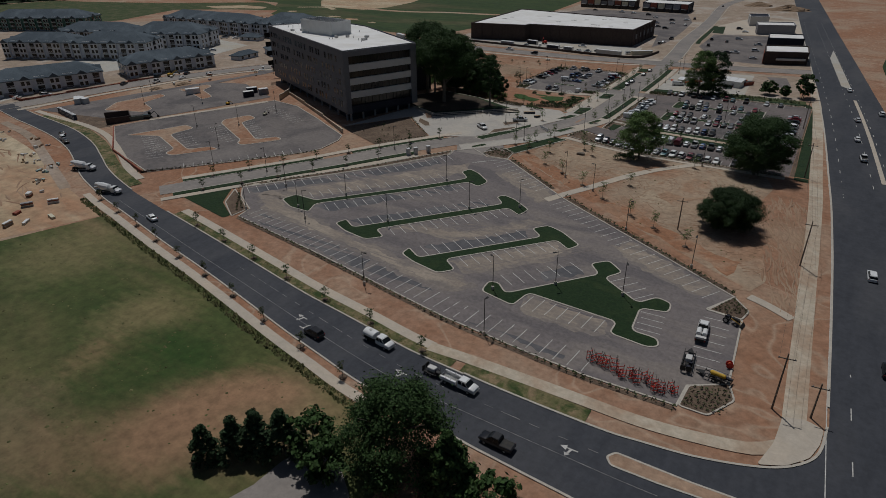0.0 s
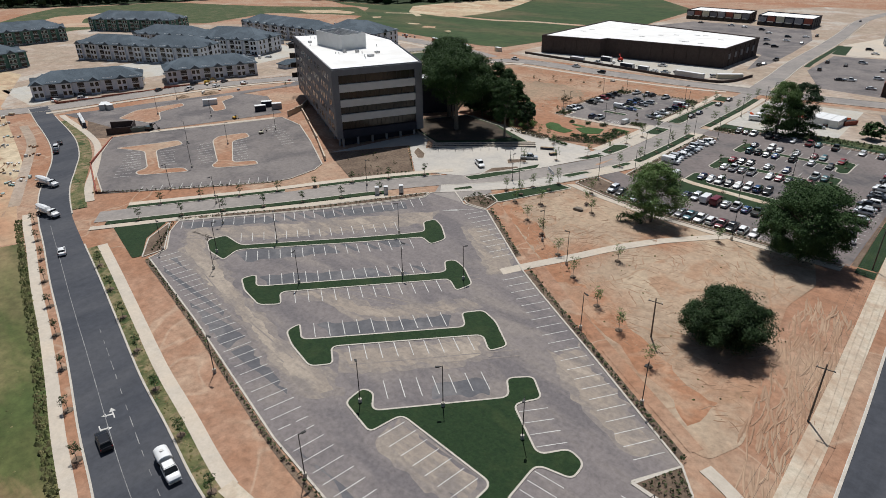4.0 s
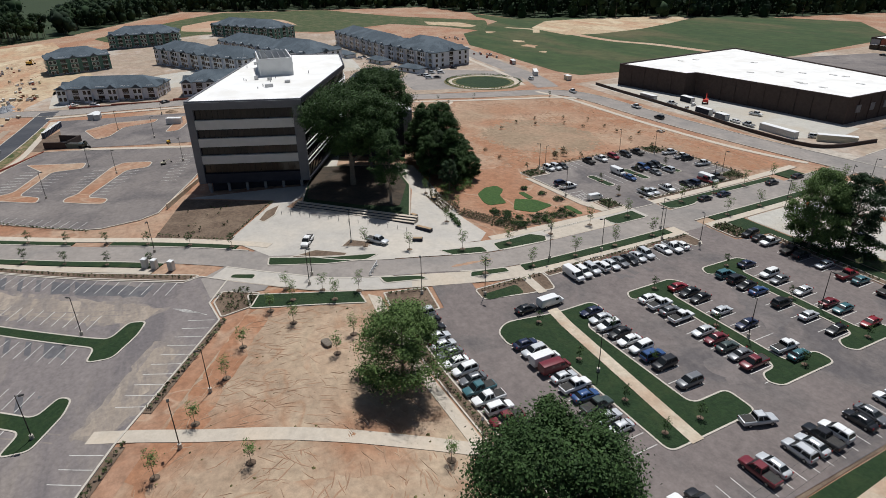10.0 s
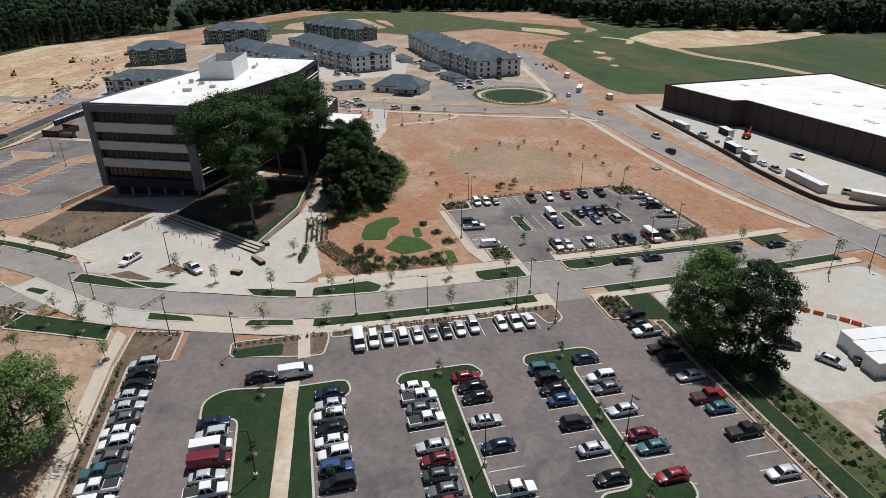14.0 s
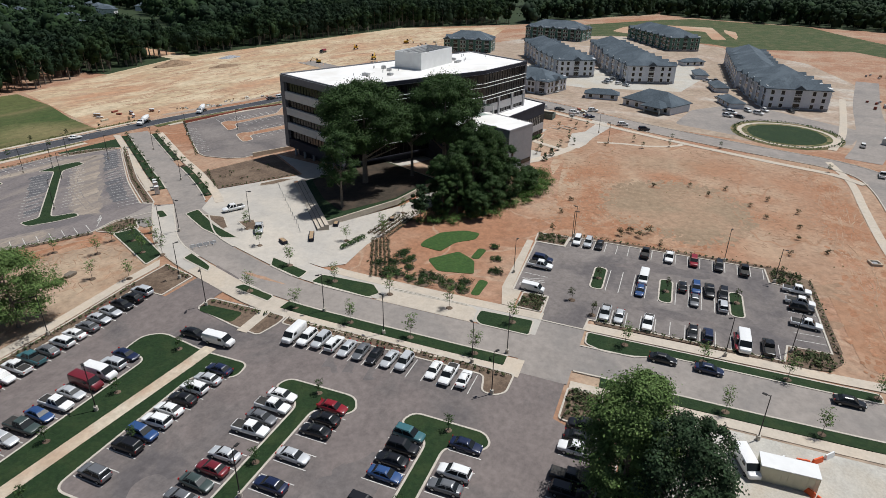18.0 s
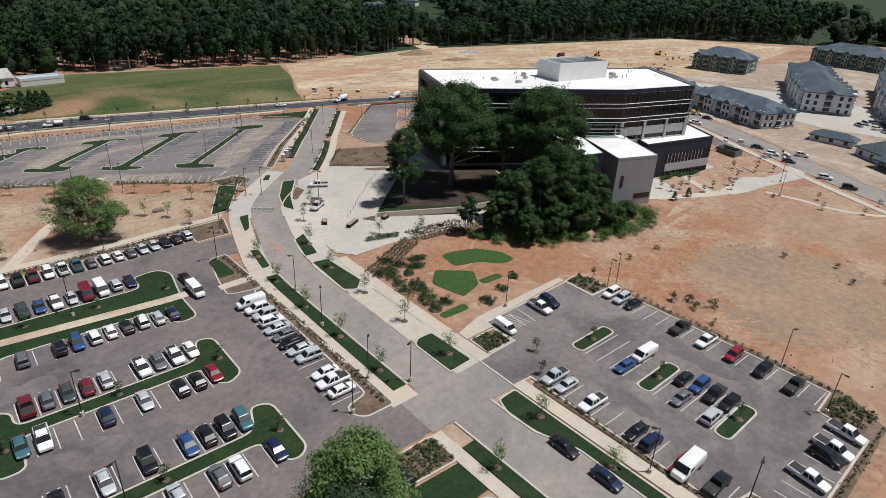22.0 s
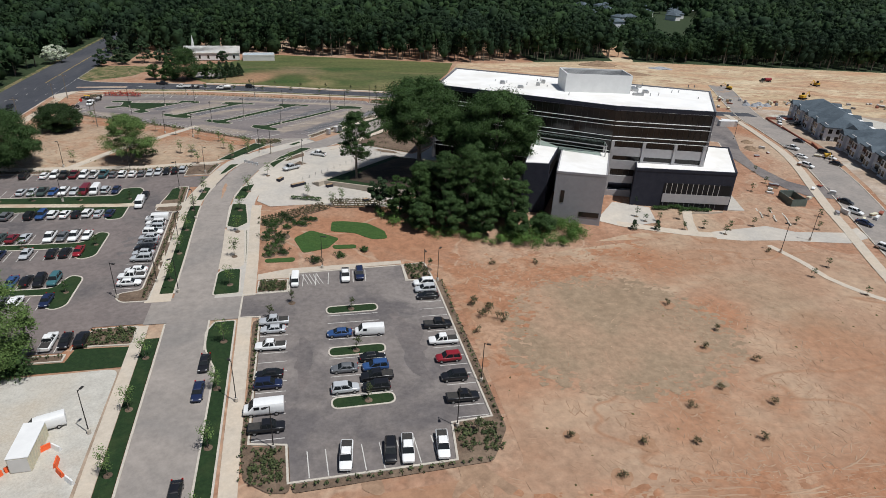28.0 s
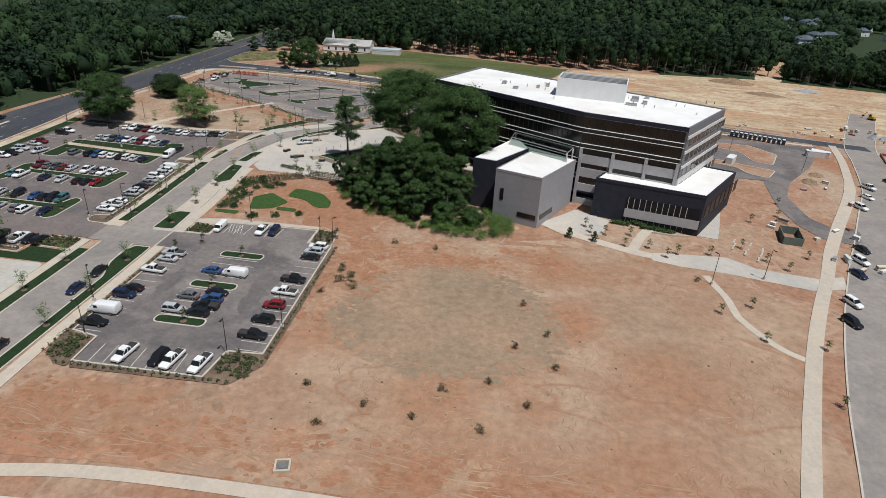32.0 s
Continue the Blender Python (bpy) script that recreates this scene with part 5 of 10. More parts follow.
# annexes on the north-east side
AN = 11.4
AH = 14.2
ax_grey = [(-167.6, 253), (-180.2, 257.4), (-189.8, 238.4), (-176.7, 233.5)]
ax_dark = [(-160.6, 246.6), (-167.3, 248), (-175.9, 233), (-171.6, 222)]
ax_wing = [(-195.6, 244.9), (-224.3, 251.5), (-238, 227.5), (-209.5, 217)]
annex = thing("office_annex", pose(0, 0, 0), "grey panel annex with a white flat roof", "annex")
prism("wall", ax_grey, -5.5, AH - 0.1, M["panel_grey"], annex)
prism("roof", inset(ax_grey, 0.3), AH - 0.1, AH + 0.02, M["white_roof"], annex, "white flat roof")
part("parapet", merged([along(p, q, 0, length(p, q), AH - 0.5, AH + 0.12, -0.18, 0.05) for p, q in zip(ax_grey, ax_grey[1:] + ax_grey[:1])]), M["panel_grey"], annex)
part("window", along(ax_grey[0], ax_grey[1], 7.4, 12.8, 1.8, 3.2, 0.02, 0.1), M["glass_dark"], annex, "low strip window")
part("window", along(ax_grey[0], ax_grey[1], 1.8, 2.8, 5.6, 9.0, 0.02, 0.1), M["glass_dark"], annex, "tall slot window")
part("window", along(ax_grey[1], ax_grey[2], 1.2, 9.0, 1.8, 3.2, 0.02, 0.1), M["glass_dark"], annex, "low strip window")
part("plinth", along(ax_grey[0], ax_grey[1], 0.0, 13.9, -5.5, -1.8, 0.02, 0.06), M["panel_dark"], annex)
annex2 = thing("office_annex", pose(0, 0, 0), "dark panel annex with a white flat roof", "annex")
prism("wall", ax_dark, -5.0, AH + 0.4, M["panel_dark"], annex2)
prism("roof", inset(ax_dark, 0.3), AH + 0.4, AH + 0.55, M["white_roof"], annex2, "white flat roof")
part("clerestory", along((-167.3, 248), (-175.9, 233), 2, 15, AH - 3.2, AH - 0.4, 0.02, 0.1), M["glass_dark"], annex2)
wing = thing("office_annex", pose(0, 0, 0), "two storey dark wing with strip windows", "annex")
prism("wall", ax_wing, -3.5, AN - 0.1, M["panel_dark"], wing)
prism("roof", inset(ax_wing, 0.35), AN - 0.1, AN + 0.02, M["white_roof"], wing, "white flat roof")
part("parapet", merged([along(p, q, 0, length(p, q), AN - 0.5, AN + 0.35, -0.3, 0.1) for p, q in zip(ax_wing, ax_wing[1:] + ax_wing[:1])]), M["panel_dark"], wing)
wl = length(ax_wing[0], ax_wing[1])
part("band", along(ax_wing[0], ax_wing[1], 9.2, wl - 0.3, 1.7, 4.3, 0.02, 0.2), M["panel_soft"], wing, "pale panel band")
part("window", along(ax_wing[0], ax_wing[1], 9.2, wl - 0.6, 4.35, 7.6, 0.02, 0.12), M["glass_tinted"], wing, "upper strip window")
part("window", along(ax_wing[0], ax_wing[1], 9.2, wl - 1.2, -1.0, 1.65, 0.02, 0.12), M["glass_tinted"], wing, "ground floor glazing")
for i in range(11):
    part("mullion", along(ax_wing[0], ax_wing[1], 9.8 + i * 1.55, 9.92 + i * 1.55, 4.35, 7.6, 0.12, 0.2), M["panel_light"], wing)
    part("mullion", along(ax_wing[0], ax_wing[1], 9.8 + i * 1.55, 9.87 + i * 1.55, -1.0, 1.65, 0.12, 0.17), M["panel_grey"], wing)
we = length(ax_wing[2], ax_wing[1])
for i in range(7):
    part("window", along(ax_wing[1], ax_wing[2], 2 + i * 4.6, 5.2 + i * 4.6, 4.8, 8.2, 0.02, 0.1), M["glass_tinted"], wing)
canopy_glass = bpy.data.materials.new("canopy_glass")
canopy_glass.use_nodes = True
cg = canopy_glass.node_tree
clear, gloss, blend = cg.nodes.new("ShaderNodeBsdfTransparent"), cg.nodes.new("ShaderNodeBsdfGlossy"), cg.nodes.new("ShaderNodeMixShader")
clear.inputs[0].default_value = (0.62, 0.70, 0.66, 1)
gloss.inputs["Roughness"].default_value = 0.08
blend.inputs[0].default_value = 0.16
cg.links.new(clear.outputs[0], blend.inputs[1])
cg.links.new(gloss.outputs[0], blend.inputs[2])
cg.links.new(blend.outputs[0], cg.nodes["Material Output"].inputs["Surface"])
CANOPY = [(-171.2, 225.9), (-188.6, 236.5), (-187.0, 241.6), (-170.4, 231.4)]
prism("canopy_glass", CANOPY, 17.2, 17.32, canopy_glass, office, "pale tinted glass canopy")
for a_, b_ in zip(CANOPY, CANOPY[1:] + CANOPY[:1]):
    part("canopy_beam", along(a_, b_, 0, length(a_, b_), 17.05, 17.3, -0.06, 0.08), M["panel_soft"], office, "pale steel canopy beam")
    part("canopy_post", along(a_, b_, 0, 0.35, 1.0, 16.9, -0.3, 0.05), M["panel_light"], office, "pale square canopy post")
prism("link_wall", [(-172.0, 226.8), (-188.2, 236.6), (-186.2, 239.4), (-171.4, 230.4)], -1.0, 14.0, M["panel_soft"], office, "pale wall of the link")
sheet("pavement_annex", [(-182, 254), (-194, 242), (-203, 247), (-199, 257), (-188, 259)], M["plaza"], 0.03, label="pale concrete apron in front of the grey annex", category="pavement")
sheet("pavement_annex", [(-216, 245), (-218.5, 250), (-231.5, 252), (-243, 225), (-237, 223), (-227, 243)], M["plaza"], 0.035, label="pale concrete apron round the glazed wing", category="pavement")

# warehouse and shops
def hall(name, pts, z1, wall_mat, label, roof_mat=None, category="warehouse", bays=7.0):
    z0 = H(sum(p[1] for p in pts) / len(pts)) - 0.6
    pts = list(pts)
    if signed(pts) < 0:
        pts = pts[::-1]
    t = thing(name, pose(0, 0, 0), label, category)
    prism("wall", pts, z0, z1 - 0.3, wall_mat, t)
    prism("roof", inset(pts, 0.4), z1 - 0.3, z1 - 0.1, roof_mat or M["white_roof"], t, "flat white roof")
    loop = list(zip(pts, pts[1:] + pts[:1]))
    part("parapet", merged([along(a, b, 0, length(a, b), z1 - 0.7, z1 + 0.5, -0.4, 0.12) for a, b in loop]), wall_mat, t)
    for a, b in loop:
        n = int(length(a, b) / bays)
        for i in range(1, n):
            part("pilaster", along(a, b, i * length(a, b) / n - 0.35, i * length(a, b) / n + 0.35, z0, z1 - 0.7, 0, 0.3), wall_mat, t)
    return t


wh = hall("warehouse", [(-226, 401.5), (-187, 408), (-186, 414), (-115, 420), (-115, 474), (-231, 496)], 8.4, M["brick_dark"], "long dark brick warehouse with a white roof")
r3 = random.Random(5)
for i in range(5):
    part("window", along((-115, 420), (-115, 474), 6 + i * 9.4, 9 + i * 9.4, 2.0, 5.0, 0.0, 0.32), M["panel_mid"], wh, "grey framed window")
for i in range(12):
    x, y = r3.uniform(-218, -125), r3.uniform(428, 466)
    part("skylight", boxed(-1.6, 1.6, -0.9, 0.9, 8.25, 8.5, 0.05, pose(x, y, 0, 0, 0, 5)), M["panel_light"], wh)
hall("long_shed", [(-63, -10), (-82, -12), (-81.5, -20), (-62.6, -18)], 0.6, M["panel_light"], "long low shed with a pale blue roof", M["blue_roof"], "shed", 20)
shop_c = hall("shop_building", [(-33.4, 397), (-12, 404), (-14, 428), (-36, 421)], 4.6, M["brick_dark"], "dark brick shop with a white flat roof", category="shop")
part("red_panel", along((-36, 421), (-33.4, 397), 12, 23.5, H(400), 4.2, 0.32, 0.5), M["brick_red"], shop_c, "red end panel")
part("awning", along((-33.4, 397), (-12, 404), 6, 21, 0.6, 1.6, 0.3, 1.6), M["panel_light"], shop_c, "pale awning over the shop front")
hall("shop_building", [(-38, 452), (-18, 457), (-20, 477), (-40, 474)], 4.4, M["panel_dark"], "low dark shop with a white roof", category="shop")
hall("shop_building", [(-52, 514), (-28, 522), (-31, 540), (-55, 533)], 4.2, M["panel_grey"], "low grey shop with a white roof", category="shop")
hall("fuel_canopy", [(-63, 560), (-50, 565), (-53, 584), (-67, 579)], 4.4, M["panel_light"], "pale filling station with a dark canopy roof", M["panel_dark"], category="filling station")
shop_a = hall("shop_building", [(-228.5, 630), (-173.5, 629), (-177, 655), (-229, 660)], 5.2, M["brick_dark"], "row of dark brick shops with white roofs", category="shop")
shop_b = hall("shop_building", [(-165, 623), (-122.6, 619), (-124, 648), (-168, 655)], 5.2, M["panel_dark"], "row of dark shops with white roofs", category="shop")
for shop, p, q, n in ((shop_a, (-228.5, 630), (-173.5, 629), 8), (shop_b, (-165, 623), (-122.6, 619), 6)):
    w = length(p, q) / n
    for i in range(n):
        part("shop_front", along(p, q, i * w + 0.8, i * w + w - 0.8, H(630), 1.2, 0.02, 0.4), M["glass_dark"], shop, "dark shop window")
        part("fascia", along(p, q, i * w + 0.5, i * w + w - 0.5, 1.4, 4.6 + (i % 3) * 0.5, 0.02, 0.5), M[("panel_grey", "brick_red", "cream", "panel_mid")[i % 4]], shop, "coloured shop fascia")
        part("awning", along(p, q, i * w + 1.2, i * w + w - 1.2, 1.0, 1.4, 0.4, 2.0), M["panel_light"], shop)
sheet("ground_shops", [(-240, 384), (-198, 379.4), (-90, 376.4), (-12, 376), (-2, 395), (-20, 560), (-44, 800), (-160, 800), (-235, 700), (-236, 560), (-240, 498)], M["dust"], 0.006, label="pale trampled ground round the shops")
sheet("car_park_shops", [(-103, 424), (-113, 478), (-235, 545), (-215, 614), (-122, 616), (-106, 560), (-101, 500), (-99, 450)], M["asphalt_parked"], 0.02, label="grey asphalt car park before the shops", category="car park")
sheet("car_park_shops", [(-60, 399), (-77, 442), (-78, 500), (-43, 507), (-24, 510), (-8, 470), (-6, 420), (-34, 395)], M["asphalt_parked"], 0.02, label="grey asphalt car park beside the dark shop", category="car park")
sheet("pavement_filling", [(-84, 548), (-70, 600), (-30, 604), (-16, 556), (-18, 514), (-40, 510), (-76, 508)], M["concrete"], 0.025, label="pale concrete forecourt of the filling station", category="pavement")
band("road_shop_street", spline([(-80.6, 372.5), (-83.9, 417), (-88.4, 463.8), (-93.6, 567), (-104.4, 696), (-97, 790)], 8), -4.6, 4.6, M["drive"], 0.067, label="new grey street leading past the shops", category="road")
for s_ in (-1, 1):
    band("curb_shop_street", spline([(-81.6, 388), (-83.9, 417), (-88.4, 463.8), (-93.6, 567), (-104.4, 696)], 8), s_ * 4.6, s_ * 5.0, M["curb"], 0.16, 0.2, label="concrete kerb along the shop street", category="kerb")
band("verge_shop_street", spline([(-86.5, 450), (-88.4, 464), (-92, 545)], 8), -8.6, -5.6, M["turf"], 0.06, label="narrow grass verge of the shop street", category="verge")
sheet("turf_shops", [(-81, 507), (-73, 506), (-78, 546), (-84, 543)], M["turf"], 0.07, label="small green lawn before the filling station", category="lawn")
sheet("pavement_warehouse", [(-234, 389), (-198, 386), (-150, 382), (-112, 386), (-104, 400), (-108, 420), (-186, 414), (-228, 402)], M["gravel"], 0.02, label="pale dusty apron beside the warehouse", category="yard")
# low wall before the warehouse
bm = bmesh.new()
line = spline([(-231.3, 391), (-209.7, 388.6), (-184, 386.4), (-153, 383), (-131, 380), (-106, 379.4), (-97.4, 386), (-93.8, 406)])
for p, q in zip(line, line[1:]):
    d = q - p
    box(bm, 0, d.length + 0.02, -0.25, 0.25, -0.4, 1.3, m=pose(p.x, p.y, H(p.y), 0, 0, math.degrees(math.atan2(d.y, d.x))))
tagged(part("site_wall", bm, M["brick_dark"]), "long low dark brick wall along the street", "wall", "", "structure")


# ---- flats ----
wf = merged([boxed(-0.95, 0.95, -0.04, 0.09, 0.95, 1.12), boxed(-0.95, 0.95, -0.04, 0.12, -1.12, -0.95), boxed(-0.95, -0.75, -0.04, 0.09, -0.95, 0.95), boxed(0.75, 0.95, -0.04, 0.09, -0.95, 0.95)])
WIN = two_mats("window", boxed(-0.75, 0.75, -0.06, 0.06, -0.95, 0.95), M["glass_dark"], wf, M["white_metal"])
BAL = two_mats("balcony", merged([boxed(-1.7, 1.7, -0.9, 0.05, -1.35, -1.2), boxed(-1.7, 1.7, -0.9, -0.84, -0.3, -0.22)] + [boxed(-1.7 + i * 0.34, -1.66 + i * 0.34, -0.9, -0.84, -1.2, -0.3) for i in range(11)]), M["white_metal"], boxed(-1.5, 1.5, -0.03, 0.03, -1.2, 1.2), M["glass_dark"])


def hip(L, D, z, rise, over=0.7):
    """A hipped roof over a plan L by D."""
    bm = bmesh.new()
    a, b = L / 2 + over, D / 2 + over
    e = [bm.verts.new(p) for p in ((-a, -b, z), (a, -b, z), (a, b, z), (-a, b, z))]
    lo = [bm.verts.new((v.co.x, v.co.y, z - 0.35)) for v in e]
    k = max(0.5, a - b)
    r = [bm.verts.new((-k, 0, z + rise)), bm.verts.new((k, 0, z + rise))]
    for f in ((e[0], e[1], r[1], r[0]), (e[1], e[2], r[1]), (e[2], e[3], r[0], r[1]), (e[3], e[0], r[0])):
        bm.faces.new(f)
    for i in range(4):
        bm.faces.new((lo[i], lo[(i + 1) % 4], e[(i + 1) % 4], e[i]))
    bm.faces.new(lo[::-1])
    return bm


def gable(w, d, z, rise):
    bm = bmesh.new()
    v = [bm.verts.new(p) for p in ((-w / 2, 0, z), (w / 2, 0, z), (0, 0, z + rise), (-w / 2, d, z), (w / 2, d, z), (0, d, z + rise))]
    for f in ((v[0], v[1], v[2]), (v[0], v[2], v[5], v[3]), (v[2], v[1], v[4], v[5])):
        bm.faces.new(f)
    return bm


def flats(x, y, ang, L, D, floors, wall, label, bays=None):
    """A block of flats with a hipped roof, windows, balconies and gables on its long sides."""
    t = thing("apartment_building", pose(x, y, H(y, x), 0, 0, ang), label, "apartment building", "flats")
    h = floors * 3.1 + 0.5
    part("wall", boxed(-L / 2, L / 2, -D / 2, D / 2, -1.5, h), wall, t)
    part("base_band", boxed(-L / 2 - 0.06, L / 2 + 0.06, -D / 2 - 0.06, D / 2 + 0.06, -1.5, 1.2), M["panel_grey"], t, "grey stone base")
    part("roof", hip(L, D, h, D * 0.24), M["shingle"], t, "grey-blue shingle roof")
    n = bays or max(5, int(L / 5.6))
    for s in (-1, 1):
        for i in range(n):
            bx = -L / 2 + (i + 0.5) * L / n
            yy = s * D / 2
            rz = 0 if s < 0 else 180
            if i % 2 == 0:
                part("gable_bay", boxed(bx - 2.2, bx + 2.2, min(yy, yy + s * 1.2), max(yy, yy + s * 1.2), -1.5, h - 0.2), wall, t)
                part("gable_roof", gable(5.4, 5.5, h - 0.25, 2.0), M["shingle"], t, m=pose(bx, yy + s * 1.7, 0, 0, 0, rz))
                off = s * 1.25
            else:
                off = s * 0.04
                part("porch_roof", boxed(bx - 2.2, bx + 2.2, -0.6, 1.9, h + 0.55, h + 0.7, m=pose(0, yy - s * 1.2, 0)), M["white_metal"], t, "pale metal roof patch")
            for k in range(floors):
                zz = 1.75 + k * 3.1
                if i % 2 == 0:
                    for dx in (-1.15, 1.15):
                        put("window", WIN, None, t, m=pose(bx + dx, yy + off, zz, 0, 0, rz))
                else:
                    put("balcony", BAL, None, t, m=pose(bx, yy + off, zz, 0, 0, rz))
    for s in (-1, 1):
        for k in range(floors):
            for dy in (-D * 0.4, -D * 0.24, D * 0.24, D * 0.4):
                put("window", WIN, None, t, m=pose(s * (L / 2 + 0.04), dy, 1.75 + k * 3.1, 0, 0, 90 * s))
            put("balcony", BAL, None, t, m=pose(s * (L / 2 + 0.04), 0, 1.75 + k * 3.1, 0, 0, 90 * s))
        part("gable_roof", gable(6.0, 5.5, h - 0.25, 2.2), M["shingle"], t, m=pose(s * (L / 2 + 0.9), 0, 0, 0, 0, 90 * s))
    return t


tan = "beige block of flats with a grey-blue hipped roof"
wrapd = "unfinished block of flats in green sheathing"
flats(-339, 161, 66, 50, 19, 2, M["siding"], tan)
flats(-318, 217, 70, 47, 19, 2, M["siding"], tan)
flats(-452, 142, 98, 36, 22, 3, M["wrap_green"], wrapd)
flats(-423, 208, 25, 46, 20, 3, M["siding"], tan)
flats(-381, 229, 29, 46, 22, 3, M["siding"], tan)
flats(-435, 253, 19, 56, 22, 3, M["siding"], tan)
flats(-385, 272, 24, 52, 26, 3, M["siding"], tan)
flats(-421, 338, 2, 96, 22, 3, M["siding"], tan)
flats(-349, 349, 10, 48, 29, 3, M["siding"], tan)
flats(-555, 277, 29, 80, 24, 3, M["wrap_green"], wrapd)
flats(-552, 190, 80, 52, 24, 3, M["wrap_green"], wrapd)


def cottage(x, y, ang, L, D, hgt, label, name="cottage", wall=None):
    t = thing(name, pose(x, y, H(y, x), 0, 0, ang), label, "house")
    part("wall", boxed(-L / 2, L / 2, -D / 2, D / 2, -0.5, hgt), wall or M["siding"], t)
    part("roof", hip(L, D, hgt, D * 0.3), M["shingle"], t, "grey shingle roof")
    for s in (-1, 1) if name != "house" else ():
        for i in range(max(2, int(L / 5))):
            put("window", WIN, None, t, m=pose(-L / 2 + (i + 0.5) * L / max(2, int(L / 5)), s * (D / 2 + 0.04), 1.6, 0, 0, 0))
    return t


club = cottage(-297, 290, 60, 26, 16, 3.6, "single storey clubhouse with a grey hipped roof", "clubhouse")
part("porch", hip(10, 9, 3.4, 2.6), M["shingle"], club, "porch roof", m=pose(6, -9, 0))
for i in (-1, 1):
    part("porch_post", boxed(6 + i * 4 - 0.2, 6 + i * 4 + 0.2, -12.5, -12.1, -0.5, 3.4), M["white_metal"], club)
for gx, gy, ga in ((-449, 303, 130), (-400, 309, 8), (-362, 319, 12), (-307, 263, 95), (-322, 324, 20)):
    cottage(gx, gy, ga, 16, 7, 2.6, "low garage block with a grey roof", "garage_block")
chapel = thing("chapel_hall", pose(-44, -20, H(-20, -44), 0, 0, 5.4), "white hall with a low gabled roof and steeple", "hall")
part("wall", boxed(-16, 16, -10.5, 10.5, -0.6, 4.6), M["white_metal"], chapel)
part("gable_wall", gable(21.0, 31.8, 4.6, 2.5), M["white_metal"], chapel, "white gable end", m=pose(-15.9, 0, 0, 0, 0, -90))
bm = bmesh.new()
v = [bm.verts.new(q) for q in ((-16.6, -11.1, 4.5), (16.6, -11.1, 4.5), (16.6, 0, 7.3), (-16.6, 0, 7.3), (-16.6, 11.1, 4.5), (16.6, 11.1, 4.5))]
bm.faces.new((v[0], v[1], v[2], v[3]))
bm.faces.new((v[3], v[2], v[5], v[4]))
bmesh.ops.solidify(bm, geom=bm.faces[:], thickness=-0.2)
part("roof", bm, M["white_roof"], chapel, "low white metal roof")
part("steeple", merged([boxed(10.4, 11.8, -0.7, 0.7, 6.6, 9.0), tube(bmesh.new(), (11.1, 0, 9.0), (11.1, 0, 13.4), 0.8, 0.04, 6)]), M["white_metal"], chapel, "small white steeple")
for i in range(6):
    part("window", boxed(-13.4 + i * 5, -12.2 + i * 5, 10.5, 10.56, 1.2, 3.2), M["glass_dark"], chapel)
part("skirt", boxed(-16.1, 16.1, -10.6, 10.6, -0.6, 0.4), M["brick_dark"], chapel, "dark base of the hall")
rh = random.Random(11)
HOUSES = [(-469, -503), (-479, -455), (-501, -446), (-445, -341), (-454, -293), (-426, -242), (-616, -558), (-370, -527), (-417, -608), (-373, -153), (-604, -339), (-470, -300), (-490, -400), (-520, -470), (112, -66), (188, -104), (-546, -330), (-562, -352), (-578, -382), (-602, -420), (-622, -472), (-600, -502), (-642, -522), (-664, -482), (-692, -500), (-702, -562), (-722, -622), (-652, -582), (-742, -560), (-562, -432), (-532, -372)]
for hx, hy in HOUSES:
    cottage(hx, hy, rh.choice((20, 65, 110)) + rh.uniform(-8, 8), rh.uniform(13, 18), rh.uniform(9, 12), 6.0, "pale suburban house behind the woods", "house", M["white_metal"] if rh.random() < 0.6 else M["siding"])
sheet("pavement_club", rounded([(-268, 300), (-258, 330), (-262, 366), (-290, 376), (-330, 330), (-300, 306)], 4), M["drive"], 0.0, label="grey asphalt forecourt of the clubhouse", category="pavement")
OVAL = [(-271 + 19.5 * math.cos(radians(a)), 344 + 18 * math.sin(radians(a))) for a in range(0, 361, 12)]
band("pavement_roundel", [Vector(p) for p in OVAL], -0.9, 0.9, M["concrete"], 0.09, 0.09, label="pale path round the oval lawn", category="pavement")
sheet("bed_roundel", [(-271 + 23 * math.cos(radians(a)), 344 + 21.5 * math.sin(radians(a))) for a in range(0, 360, 12)], M["weeds"], 0.05, label="mulched bed round the oval lawn", category="planting bed")
sheet("turf_roundel", [(-271 + 16.5 * math.cos(radians(a)), 344 + 15 * math.sin(radians(a))) for a in range(0, 360, 12)], M["turf"], 0.06, 0.06, label="oval green lawn by the clubhouse", category="lawn")
band("road_lane_west", spline([(-240, 366), (-270, 375.5), (-310, 382), (-351, 388.5), (-430, 404)]), -6, 6, M["drive"], 0.03, label="dusty lane past the clubhouse lawn", category="road")
band("pavement_lane_west", spline([(-252, 358), (-280, 366), (-320, 373), (-365, 380)]), -1.5, 1.5, M["concrete"], 0.08, label="concrete path beside the dusty lane", category="pavement")
sheet("road_flats", [(-330, 130), (-345, 190), (-330, 250), (-345, 300), (-400, 312), (-470, 300), (-400, 280), (-395, 200), (-380, 130)], M["gravel"], -0.01, label="pale dusty yard between the flats", category="yard")

# ---- vehicles ----
def paint(name, c, rough=0.28, metal=0.0):
    m = mat("car_" + name, c, tuple(v * 0.93 for v in c), 2.0, rough, metal=metal, spec=0.5)
    m.node_tree.nodes["Principled BSDF"].inputs["Coat Weight"].default_value = 0.4
    return m


